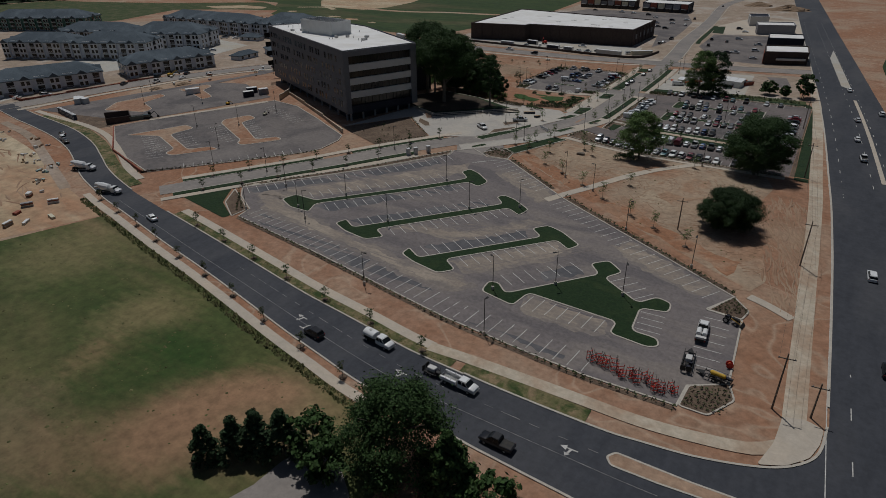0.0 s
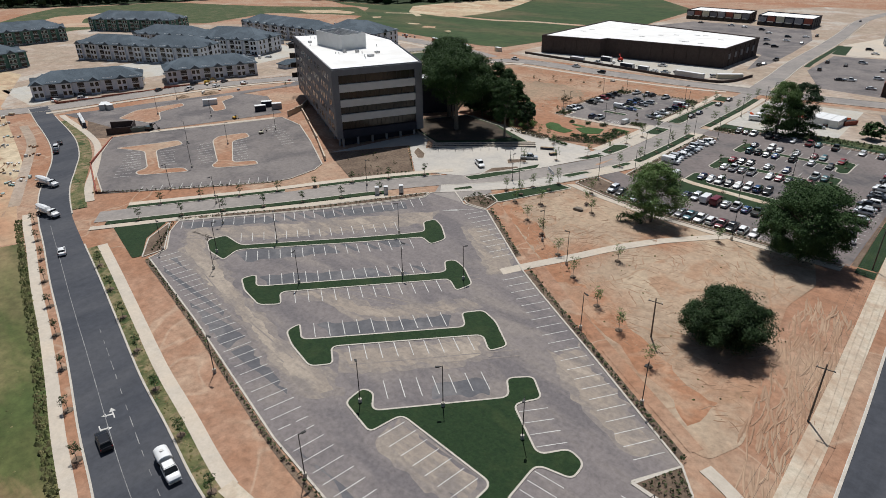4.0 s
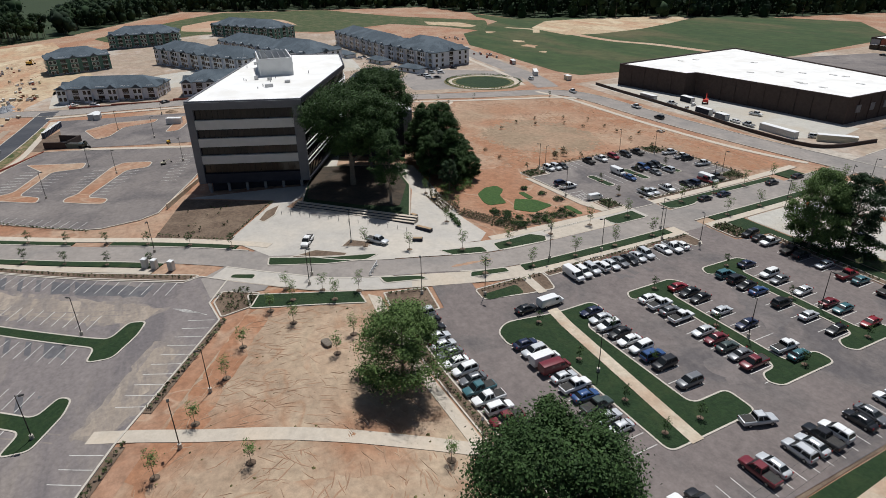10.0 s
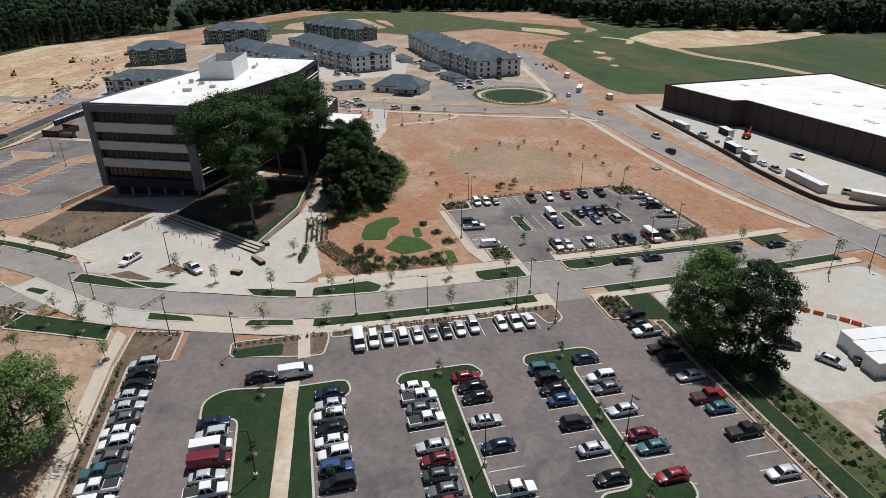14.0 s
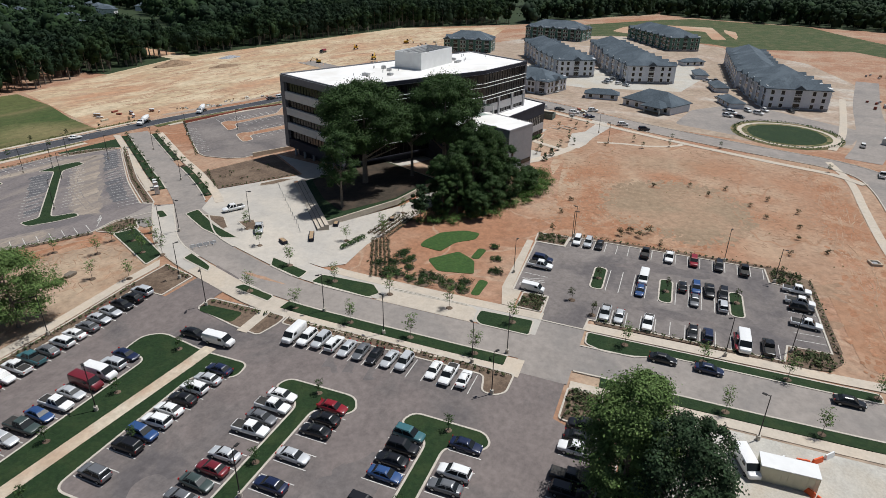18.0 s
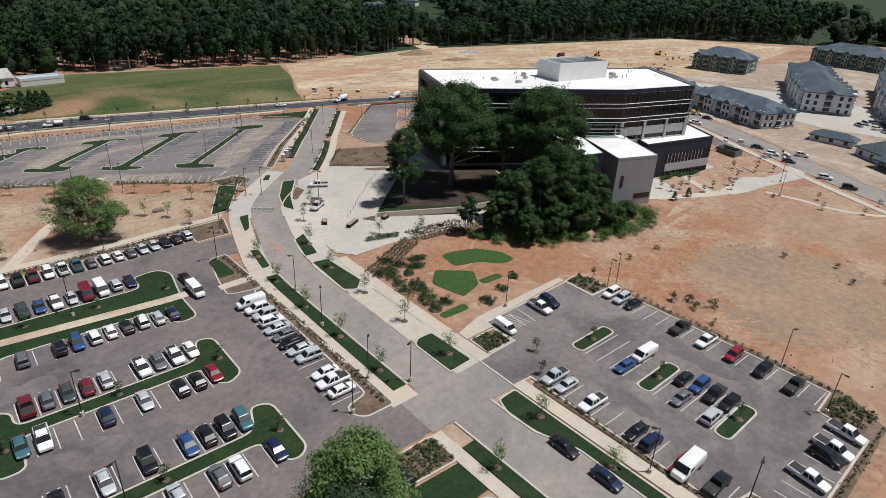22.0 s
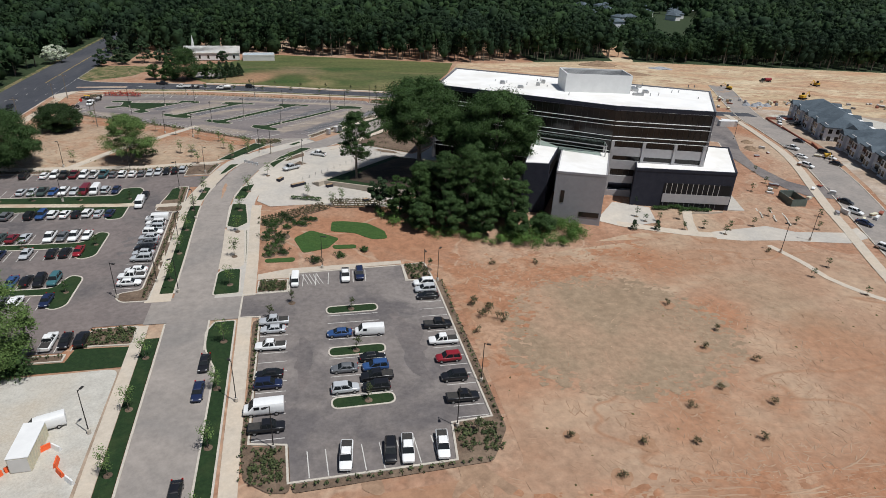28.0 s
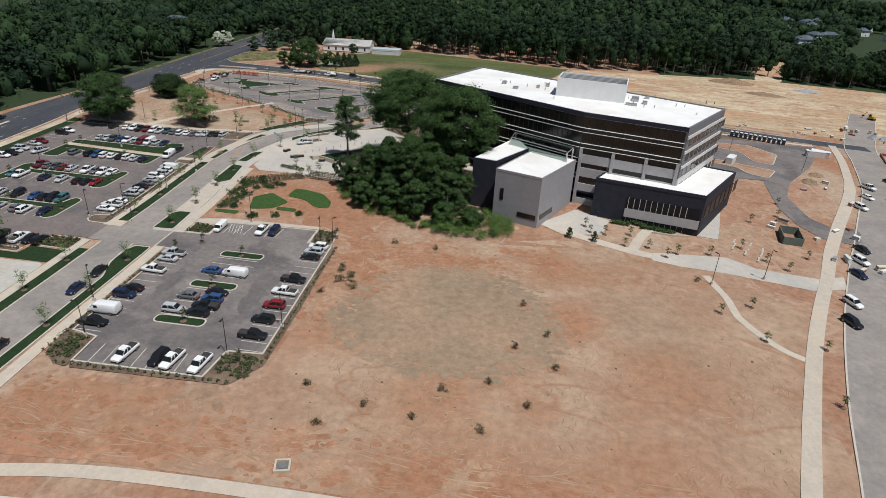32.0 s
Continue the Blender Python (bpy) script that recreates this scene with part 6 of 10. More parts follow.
CAR = {"w": paint("white", (0.78, 0.78, 0.77)), "s": paint("silver", (0.55, 0.565, 0.58), 0.32, 0.2), "g": paint("grey", (0.16, 0.165, 0.175), 0.3, 0.2), "k": paint("black", (0.012, 0.012, 0.014)),
       "n": paint("navy", (0.014, 0.022, 0.06)), "b": paint("blue", (0.03, 0.075, 0.2)), "r": paint("red", (0.24, 0.014, 0.022)), "m": paint("maroon", (0.16, 0.018, 0.026)),
       "t": paint("teal", (0.05, 0.14, 0.16)), "d": paint("dark_green", (0.05, 0.07, 0.065))}
COLOUR = {"w": "white", "s": "silver", "g": "grey", "k": "black", "n": "dark blue", "b": "blue", "r": "red", "m": "maroon", "t": "teal", "d": "dark green"}
M["auto_glass"] = mat("auto_glass", (0.015, 0.018, 0.02), None, 2.0, 0.24, spec=0.22)
M["lamp_red"] = mat("lamp_red", (0.4, 0.01, 0.01), None, 2.0, 0.3)
M["lamp_clear"] = mat("lamp_clear", (0.75, 0.75, 0.75), None, 2.0, 0.15, spec=0.7)
M["bed_dark"] = mat("bed_dark", (0.03, 0.03, 0.03), (0.05, 0.045, 0.04), 2.0, 0.8)


def loft(sections):
    """A skin through cross sections, each a list of points of equal number, closed at both ends."""
    bm = bmesh.new()
    rows = [[bm.verts.new(p) for p in s] for s in sections]
    for a, b in zip(rows, rows[1:]):
        for i in range(len(a)):
            j = (i + 1) % len(a)
            bm.faces.new((a[i], a[j], b[j], b[i]))
    bm.faces.new(rows[0][::-1])
    bm.faces.new(rows[-1])
    bmesh.ops.recalc_face_normals(bm, faces=bm.faces[:])
    return bm


def sect(x, w, z0, z1, tuck=0.9):
    """A rounded cross section of a car body at x."""
    h = z1 - z0
    half = [(0.88, 0.0), (0.975, 0.12), (1.0, 0.38), (0.99, 0.66), (0.955, 0.86), (0.87, 0.965), (0.7, 1.0)]
    return [(x, -w * a, z0 + h * b) for a, b in half] + [(x, w * a, z0 + h * b) for a, b in reversed(half)]


def smooth(me, angle=38):
    me.shade_smooth()
    me.set_sharp_from_angle(angle=radians(angle))
    return me


def frustum(x0, x1, w0, z0, x2, x3, w1, z1):
    return loft([[(x0, -w0, z0), (x1, -w0, z0), (x1, w0, z0), (x0, w0, z0)], [(x2, -w1, z1), (x3, -w1, z1), (x3, w1, z1), (x2, w1, z1)]])


TYRE = two_mats("wheel", tube(bmesh.new(), (0, -0.11, 0), (0, 0.11, 0), 0.34, 0.34, 14), M["rubber"], tube(bmesh.new(), (0, -0.115, 0), (0, 0.115, 0), 0.2, 0.2, 10), M["steel"])
LIGHT = mesh_of("headlight", boxed(-0.06, 0.06, -0.17, 0.17, -0.07, 0.07))
LIGHT.materials.append(M["lamp_clear"])
TAIL = mesh_of("tail_light", boxed(-0.05, 0.05, -0.12, 0.12, -0.12, 0.12))
TAIL.materials.append(M["lamp_red"])
KINDS = {
    "S": ("sedan", 4.75, 0.91, [(-2.4, 0.66, 0.42, 0.74), (-2.33, 0.78, 0.36, 0.86), (-2.15, 0.87, 0.3, 0.97), (-1.3, 0.91, 0.26, 1.01), (0.0, 0.915, 0.24, 0.98), (1.0, 0.91, 0.26, 0.95), (1.6, 0.89, 0.28, 0.88), (2.05, 0.84, 0.31, 0.78), (2.3, 0.74, 0.36, 0.68), (2.4, 0.58, 0.42, 0.6)], (-1.75, 1.15, 0.80, 0.97, -1.05, 0.35, 0.60, 1.44)),
    "U": ("suv", 4.7, 0.94, [(-2.38, 0.74, 0.48, 0.95), (-2.32, 0.86, 0.42, 1.06), (-2.2, 0.93, 0.36, 1.12), (0.0, 0.94, 0.32, 1.1), (1.0, 0.94, 0.32, 1.08), (1.8, 0.92, 0.35, 1.02), (2.15, 0.86, 0.38, 0.94), (2.32, 0.76, 0.43, 0.82), (2.38, 0.62, 0.48, 0.74)], (-2.25, 1.15, 0.85, 1.09, -1.95, 0.3, 0.68, 1.74)),
    "P": ("pickup", 5.6, 0.98, [(-2.8, 0.94, 0.5, 1.08), (-2.7, 0.98, 0.42, 1.12), (-0.7, 0.98, 0.4, 1.12), (0.9, 0.98, 0.4, 1.14), (1.4, 0.97, 0.4, 1.12), (2.5, 0.94, 0.44, 1.05), (2.8, 0.84, 0.52, 0.88)], (-0.75, 1.5, 0.88, 1.12, -0.6, 0.75, 0.72, 1.86)),
    "V": ("van", 5.7, 1.0, [(-2.85, 0.97, 0.45, 2.0), (-2.8, 1.0, 0.38, 2.1), (0.6, 1.0, 0.36, 2.1), (1.35, 1.0, 0.36, 2.02), (2.05, 0.98, 0.38, 1.25), (2.7, 0.9, 0.42, 1.1), (2.85, 0.8, 0.5, 0.9)], (1.2, 2.1, 0.97, 1.2, 1.0, 1.42, 0.9, 2.0)),
}
PROTO = {}


def roof_frame(x0, x1, w0, z0, x2, x3, w1, z1):
    """A roof shell with its three window pillars a side, in one piece."""
    bm = bmesh.new()
    f = 0.09 / (z1 - z0)
    xm, xn = (x2 + x3) / 2, (x0 + x1) / 2 - 0.1
    low = [x2 - (x2 - x0) * f - 0.03, x2 + 0.1, xm - 0.05, xm + 0.05, x3 - 0.1, x3 + (x1 - x3) * f + 0.03]
    top = [x2 + 0.06, x2 + 0.16, xm - 0.05, xm + 0.05, x3 - 0.18, x3 - 0.08]
    foot = [x0 - 0.02, x0 + 0.14, xn - 0.06, xn + 0.06, x1 - 0.12, x1 + 0.02]
    rows = []
    for sy in (-1, 1):
        wl = w1 + (w0 - w1) * f + 0.02
        rows.append(([bm.verts.new((x, sy * wl, z1 - 0.09)) for x in low], [bm.verts.new((x, sy * (w1 - 0.07), z1 + 0.05)) for x in top], [bm.verts.new((x, sy * (w0 + 0.015), z0)) for x in foot]))
    for l, u, d in rows:
        for i in range(5):
            bm.faces.new((l[i], l[i + 1], u[i + 1], u[i]))
        for i in (0, 2, 4):
            bm.faces.new((d[i], d[i + 1], l[i + 1], l[i]))
    (la, ua, _), (lb, ub, _) = rows
    for i in range(5):
        bm.faces.new((ua[i], ua[i + 1], ub[i + 1], ub[i]))
    bm.faces.new((la[0], ua[0], ub[0], lb[0]))
    bm.faces.new((la[5], ua[5], ub[5], lb[5]))
    bmesh.ops.recalc_face_normals(bm, faces=bm.faces)
    return bm


def vehicle(kind):
    name, L, w, secs, cab = KINDS[kind]
    t = thing(name, pose(0, 0, -50), "car", "car")
    bmb = loft([sect(*s) for s in secs])
    put("body", smooth(mesh_of(name + "_body", bmb)), M["white_metal"], t)
    if kind != "V":
        put("cabin_glass", mesh_of(name + "_glass", frustum(*cab)), M["auto_glass"], t)
        x0, x1, w0, z0, x2, x3, w1, z1 = cab
        put("roof_panel", smooth(mesh_of(name + "_roof", roof_frame(x0, x1, w0, z0, x2, x3, w1, z1)), 50), M["white_metal"], t, "body-coloured roof and window pillars")
    else:
        put("windscreen", mesh_of("windscreen", loft([[(1.33, -0.86, 1.98), (1.33, 0.86, 1.98), (1.40, 0.86, 2.0), (1.40, -0.86, 2.0)], [(2.02, -0.92, 1.28), (2.02, 0.92, 1.28), (2.1, 0.92, 1.28), (2.1, -0.92, 1.28)]])), M["auto_glass"], t)
        for sy in (-1, 1):
            put("side_glass", mesh_of("side_glass", boxed(0.55, 1.3, sy * 1.0 - 0.015, sy * 1.0 + 0.015, 1.35, 1.85)), M["auto_glass"], t)
    if kind == "P":
        put("cargo_bed", mesh_of("cargo_bed", boxed(-2.66, -0.82, -0.8, 0.8, 1.0, 1.135)), M["bed_dark"], t, "dark open cargo bed")
    wx = L * 0.31
    for sx in (-1, 1):
        for sy in (-1, 1):
            put("wheel", TYRE, None, t, m=pose(sx * wx, sy * (w - 0.1), 0.34))
    for sy in (-1, 1):
        put("headlight", LIGHT, None, t, m=pose(L / 2 - 0.16, sy * (w - 0.3), 0.78 if kind != "S" else 0.66))
        put("tail_light", TAIL, None, t, m=pose(-L / 2 + 0.05, sy * (w - 0.2), 0.9))
    return t


for k in KINDS:
    PROTO[k] = vehicle(k)
NAMES = {"S": "sedan", "U": "sport utility car", "P": "pickup truck", "V": "panel van"}
used = set()


def park(kind, colour, x, y, heading, where, lift=0.07, scale=1.0):
    x, y = site(x, y)
    m = pose(x, y, H(y, x) + lift, 0, 0, heading)
    slope = math.degrees(math.atan((H(y + 1, x) - H(y - 1, x)) / 2))
    m = m @ pose(0, 0, 0, 0, -slope * math.sin(radians(heading)), 0)
    if kind in used:
        ob = copy_thing(PROTO[kind], m)
    else:
        ob = PROTO[kind]
        ob.matrix_basis = m
        used.add(kind)
    for c in ob.children:
        if c.name.split(".")[0] in ("body", "roof_panel"):
            c.material_slots[0].link = 'OBJECT'
            c.material_slots[0].material = CAR[colour]
    ob.scale = (scale, scale, scale)
    tagged(ob, "%s %s %s" % (COLOUR[colour], NAMES[kind], where), "van" if kind == "V" else ("pickup" if kind == "P" else "car"), "parked cars")
    return ob


def row(x, y, dx, dy, heading, codes, where):
    """Cars in neighbouring stalls: each code is kind and colour, a dot leaves a stall empty."""
    for i, c in enumerate(codes.split()):
        if c != ".":
            j = rng.uniform(-0.25, 0.25)
            park(c[0], c[1], x + dx * i + j * math.cos(radians(heading)), y + dy * i + j * math.sin(radians(heading)), heading + rng.uniform(-2, 2) + (180 if rng.random() < 0.25 and c[0] != "V" else 0), where)


IN_B, IN_C = "parked in the middle car park", "parked in the north car park"
D = 2.72
row(-65.2, 205.9, D, 0, -90, "Us Sk Sk Ss Ss Sg Sw Uw Sg Pt Pw Uw Pm Pk Uw Sw . Uk", IN_B)
row(-47.6, 219.6, D, 0, 90, "Sn Us Vw Vm Ss Pw Sb Pd Ss Ss .", IN_B)
row(-50.4, 236.6, D, 0, -90, "Sn Ss Uw Sk Sw Uw Ub Uk . Ug", IN_B)
row(-48.8, 250.4, D, 0, 90, "Sw Pw Sg Pw . Ss Sm Sd Sg Pm", IN_B)
row(-49.4, 259.2, D, 0, -90, "Sr Sk Sk . Ss . Sn . . Pw St", IN_B)
row(-48.6, 272.2, D, 0, 90, "Ut Uk Sk Sb . Uk . Ss . Sk", IN_B)
row(-49.8, 280.6, D, 0, -90, "Sn . Uw Sg . Ss . Sm St . Sr", IN_B)
row(-60.6, 295.4, D, 0, 90, "Uk Sk Pw . Pk Uk . Ss . Pr St . Pk . . Ss . Sg", IN_B)
row(-64.0, 242.6, 0, D, 0, "Vw Uw Us Uw Ss Sg Sk Ss Us . Sw Pw Sw", IN_B)
park("S", "k", -57.2, 225.6, 92, IN_B)
park("V", "w", -57.0, 231.4, 92, IN_B)
row(-7.6, 216.4, 0, D, 180, "Pw Uk . . . Pm Ss . Us Ss Pk Uw . Sk Sg . Uw Ss . Sk . Sr Ss", IN_B)
park("P", "s", -14.6, 238.6, 70, IN_B)
row(-94.6, 294.0, 0, D, 0, "Ps Ss . Pw . . Sk Un . Pr", IN_C)
park("V", "w", -94.2, 319.2, 1, IN_C, scale=1.12)
park("P", "k", -94.8, 323.4, 180, IN_C)
for x, c, k in ((-106.6, "w", "P"), (-113.2, "k", "U"), (-115.8, "w", "P"), (-121.2, "w", "P")):
    park(k, c, x, 331.0, 84, IN_C)
row(-107.4, 299.6, 0, D, 180, "Sb . . . Sg . Us", IN_C)
row(-112.8, 299.8, 0, D, 0, "Vw . . Sk Ub Pk Uk", IN_C)
row(-126.4, 282.8, 0, D, 0, "Uw Us Sk . . . Pk . Pw . Ur . Uk . Pk", IN_C)
park("V", "w", -98.6, 278.4, 88, IN_C, scale=0.85)
park("P", "w", -109.6, 277.4, 88, IN_C)
park("U", "n", -112.8, 277.2, 88, IN_C)
for y, c in ((305.6, "k"), (313.2, "n"), (334.4, "k"), (346.5, "k")):
    park("S", c, -83.3, y, 90, "parked along the campus drive")
park("P", "w", -109.2, 195.4, -33, "standing on the plaza")
park("P", "s", -100.4, 209.0, 35, "standing on the plaza")
for x, y, k, c in ((-249.4, 288.6, "U", "k"), (-253.2, 279.7, "U", "w"), (-261.0, 264.4, "S", "n"), (-265.2, 256.8, "U", "w"), (-269.2, 249.3, "S", "k"), (-283.4, 215.6, "U", "w"), (-289.2, 204.0, "S", "w"), (-294.4, 192.4, "P", "w"), (-306.4, 182.0, "S", "k"), (-303.4, 199.6, "U", "k"), (-300.4, 206.2, "S", "w"), (-297.0, 213.2, "S", "k"), (-334.0, 151.6, "U", "k"), (-273.6, 264.0, "U", "w"), (-329.5, 141.0, "S", "w")):
    park(k, c, x, y, 115, "parked along the north street")
for x, y, k, c, a in ((-160, 365, "U", "k", 180), (-180, 371, "P", "w", 175), (-143, 404, "P", "w", 10), (-222, 368, "P", "w", 170), (-262, 370, "U", "w", 168)):
    park(k, c, x, y, a, "on the north street")
for x, y, k, c, a in ((-73.2, 69.0, "U", "k", 172), (-29.7, 62.0, "P", "k", 178), (-245.7, 114.8, "U", "w", 160), (-240, 113, "S", "k", 160), (-148.9, 86.8, "S", "w", 165), (-251, 117.5, "S", "k", 165)):
    park(k, c, x, y, a, "on the side road")
for x, y, k, c, a in ((-176.6, 389.6, "P", "w", 175), (-139.6, 387.0, "S", "w", 170), (-133.0, 386.6, "P", "s", 172), (-108.6, 392.6, "U", "w", 40), (-128, 391.4, "S", "k", 8)):
    park(k, c, x, y, a, "standing beside the warehouse", 0.03)
for x, y, k, c in ((-304.2, 323.6, "S", "k"), (-314.9, 339.1, "U", "w"), (-318.1, 350.6, "S", "k"), (-310, 331.4, "U", "s")):
    park(k, c, x, y, 30, "parked by the clubhouse", 0.02)
for x, y, k, c, a in ((16, 232, "P", "w", 95), (14, 255, "S", "w", 95), (18.5, 148, "U", "w", 93), (23.5, 152, "P", "s", 93), (21, 112, "U", "k", 91), (30, 138, "S", "k", 271), (13.8, 285, "S", "s", 96), (26, 210, "P", "k", 93), (22, 300, "U", "w", 96), (10, 345, "S", "w", 98)):
    park(k, c, x, y, a, "driving on the main road")
rs = random.Random(21)
for x, y, k, c, a in ((-101.9, 440.2, "U", "k", 90), (-100.8, 445.4, "S", "s", 90), (-99.6, 462.4, "P", "k", 85), (-116, 512, "U", "k", 20), (-118.5, 544, "S", "w", 20), (-106.8, 538, "S", "s", 90), (-108.2, 579, "U", "k", 95), (-123.7, 520, "S", "k", 20), (-122.7, 562, "U", "k", 20), (-113, 570, "S", "w", 20), (-130, 540, "U", "s", 20), (-140, 575, "S", "w", 5), (-150, 590, "U", "k", 5), (-166, 598, "S", "s", 5), (-178, 602, "P", "w", 5), (-205, 606, "S", "k", 5), (-104.4, 690, "S", "k", 98), (-72.1, 446.4, "U", "k", 95), (-74.8, 472.9, "U", "k", 92), (-64.3, 468.2, "S", "k", 95), (-58.7, 481.6, "U", "s", 5), (-52.7, 426.1, "P", "w", 8), (-40.5, 411, "S", "s", 8), (-42.6, 438, "U", "w", 15), (-44, 462, "P", "s", 15), (-57, 424, "S", "k", 8), (-60, 520, "S", "w", 5), (-66, 534, "U", "k", 10)):
    park(k, c, x, y, a, "parked by the shops")
for i in range(22):
    a = rs.choice(((-350, 262), (-362, 262), (-345, 315), (-385, 318), (-330, 150), (-300, 330)))
    park(rs.choice("SUP"), rs.choice("wskg"), a[0] + rs.uniform(-9, 9), a[1] + rs.uniform(-9, 9), rs.choice((60, 150, 62, 240)), "parked beside the flats")
for x, y, k, c, a in ((-62, 318, "V", "w", 20), (-40, 322, "S", "s", 30), (-46, 318, "U", "k", 60), (-38, 328, "S", "k", 60)):
    park(k, c, x, y, a, "parked on the gravel yard")

# ---- plants ----
GB_ = random.Random(21)


def leaf_mesh(name, clumps, per, size, seed, tilt=0.42):
    """Leaf sprays as small bent quads scattered in round clumps (x, y, z, radius)."""
    g = np.random.default_rng(seed)
    c = np.repeat(np.array(clumps, float), per, axis=0)
    n = len(c)
    d = g.normal(size=(n, 3))
    d /= np.linalg.norm(d, axis=1)[:, None]
    d[:, 2] = np.where(d[:, 2] < -0.35, -d[:, 2], d[:, 2])
    r = c[:, 3] * np.clip(g.normal(0.85, 0.27, n), 0.25, 1.6)
    flat = np.repeat(g.uniform(0.75, 1.3, (len(clumps), 3)) * np.array([1, 1, 0.72]), per, axis=0)
    pos = c[:, :3] + d * r[:, None] * flat
    nrm = d + g.normal(size=(n, 3)) * tilt
    nrm[:, 2] += 0.35
    nrm /= np.linalg.norm(nrm, axis=1)[:, None]
    a = np.cross(nrm, g.normal(size=(n, 3)))
    a /= np.linalg.norm(a, axis=1)[:, None]
    b = np.cross(nrm, a)
    s = size * g.uniform(0.6, 1.35, n)[:, None]
    v = np.stack([pos - a * s, pos - b * s * 0.6 + nrm * s * 0.15, pos + a * s, pos + b * s * 0.6 - nrm * s * 0.1], 1).reshape(-1, 3)
    f = np.arange(n * 4).reshape(-1, 4)
    me = bpy.data.meshes.new(name)
    me.from_pydata(v.tolist(), [], f.tolist())
    return me


def trunk_mesh(h, r, limbs, seed, spread):
    g = random.Random(seed)
    bm = bmesh.new()
    tube(bm, (0, 0, -0.4), (0, 0, h * 0.28), r * 1.25, r * 0.85, 9)
    tube(bm, (0, 0, h * 0.27), (g.uniform(-0.3, 0.3), g.uniform(-0.3, 0.3), h * 0.82), r * 0.85, r * 0.15, 7)
    for i in range(limbs):
        a = 2 * math.pi * i / limbs + g.uniform(-0.4, 0.4)
        z = h * g.uniform(0.25, 0.55)
        q = (math.cos(a) * spread * g.uniform(0.5, 0.85), math.sin(a) * spread * g.uniform(0.5, 0.85), z + h * g.uniform(0.12, 0.3))
        tube(bm, (0, 0, z), q, r * 0.45, r * 0.1, 6)
    return mesh_of("trunk", bm)


def big_tree(x, y, h, rad, leaf, label, seed, base=0.25, clumps=60, per=90, size=0.5, top=1.0, dz=0.0, crown_z=None):
    g = random.Random(seed)
    h -= knoll(x, y)
    t = thing("tree", pose(x, y, H(y, x) + dz), label, "tree")
    put("trunk", trunk_mesh(h, 0.024 * h * min(1.0, 0.3 + rad / 14), 8, seed, rad), M["bark"], t)
    cs = []
    zc = h * (base + (1 - base) / 2)
    hz = h * (1 - base) / 2
    for i in range(clumps):
        a, u = g.uniform(0, 2 * math.pi), g.uniform(-0.9, 1)
        k = math.sqrt(max(0.0, 1 - u * u)) * (1.0 if u < 0 else top) * g.uniform(0.55, 1.12)
        cr = rad * g.uniform(0.11, 0.30)
        cs.append((math.cos(a) * k * (rad - cr * 0.7), math.sin(a) * k * (rad - cr * 0.7), zc + u * (hz - cr * 0.6), cr))
    put("crown", leaf_mesh("crown", cs, per, size, seed), M[leaf], t)
    return t


def conifer(x, y, h, rad, label, seed, leaf="leaf_pine", per=26, size=0.42, base=0.06):
    g = random.Random(seed)
    t = thing("tree", pose(x, y, H(y, x)), label, "tree")
    bm = bmesh.new()
    tube(bm, (0, 0, -0.3), (0, 0, h * 0.95), 0.018 * h, 0.03, 8)
    part("trunk", bm, M["bark"], t)
    cs = []
    n = int(h * 9)
    for i in range(n):
        f = base + (1 - base) * (i / n) ** 0.9
        r = rad * (1 - f) ** 0.75 + 0.15
        a = i * 2.4 + g.uniform(-0.4, 0.4)
        k = g.uniform(0.45, 1.0)
        cs.append((math.cos(a) * r * k, math.sin(a) * r * k, h * f, max(0.35, r * 0.3)))
    put("crown", leaf_mesh("crown", cs, per, size, seed), M[leaf], t)
    return t


big_tree(-136, 219, 32.5, 13.2, "leaf", "tall broad oak with a dense dark green crown", 1, 0.33, 150, 520, 0.23)
big_tree(-155.5, 236, 32.5, 11.5, "leaf", "tall broad oak with a dense dark green crown", 2, 0.33, 140, 520, 0.23)
big_tree(-147, 229, 25, 7.5, "leaf", "tall oak between two larger oaks", 22, 0.45, 60, 420, 0.24)
big_tree(-12.4, 198.7, 18.6, 10.4, "leaf_mid", "large round oak on the sandy ground", 3, 0.03, 150, 520, 0.19)
big_tree(-12.9, 155.6, 11.8, 7.4, "leaf_dark", "round dark oak on bare soil", 4, -0.04, 150, 420, 0.17)
big_tree(-46.5, 195, 16.5, 8.4, "leaf_light", "pale green spreading tree with a loose crown", 5, 0.06, 90, 360, 0.17, 0.75)
big_tree(-49.6, 302.4, 19.5, 7.4, "leaf_light", "light green round tree beside the gravel yard", 6, 0.03, 120, 460, 0.165, 0.8)
for i, (x, y, n) in enumerate(((-52.5, 304, 9), (-47, 305.5, 10), (-42, 307, 10), (-38, 309, 7), (-45.5, 301.5, 7))):
    t = thing("bush", at(x, y, i * 40), "dense dark bush under the trees by the yard", "bush", "bushes by the yard")
    put("foliage", leaf_mesh("foliage", [(GB_.uniform(-2.4, 2.4), GB_.uniform(-1.8, 1.8), GB_.uniform(0.6, 4.2), GB_.uniform(1.1, 1.9)) for _ in range(n)], 110, 0.25, 200 + i), M["leaf"], t)
t = thing("hedge_bush", at(-51.3, 190.2, 20), "dense dark green bush beside the pale tree", "bush")
put("foliage", leaf_mesh("foliage", [(-2.4 + i * 0.8, (i % 3 - 1) * 0.7, 1.0 + (i % 2) * 0.7, 1.15) for i in range(7)], 110, 0.2, 77), M["leaf"], t)
big_tree(-44.2, 308.4, 19, 6.2, "leaf_pine", "dark ragged tree beside the gravel yard", 7, 0.08, 90, 320, 0.18)
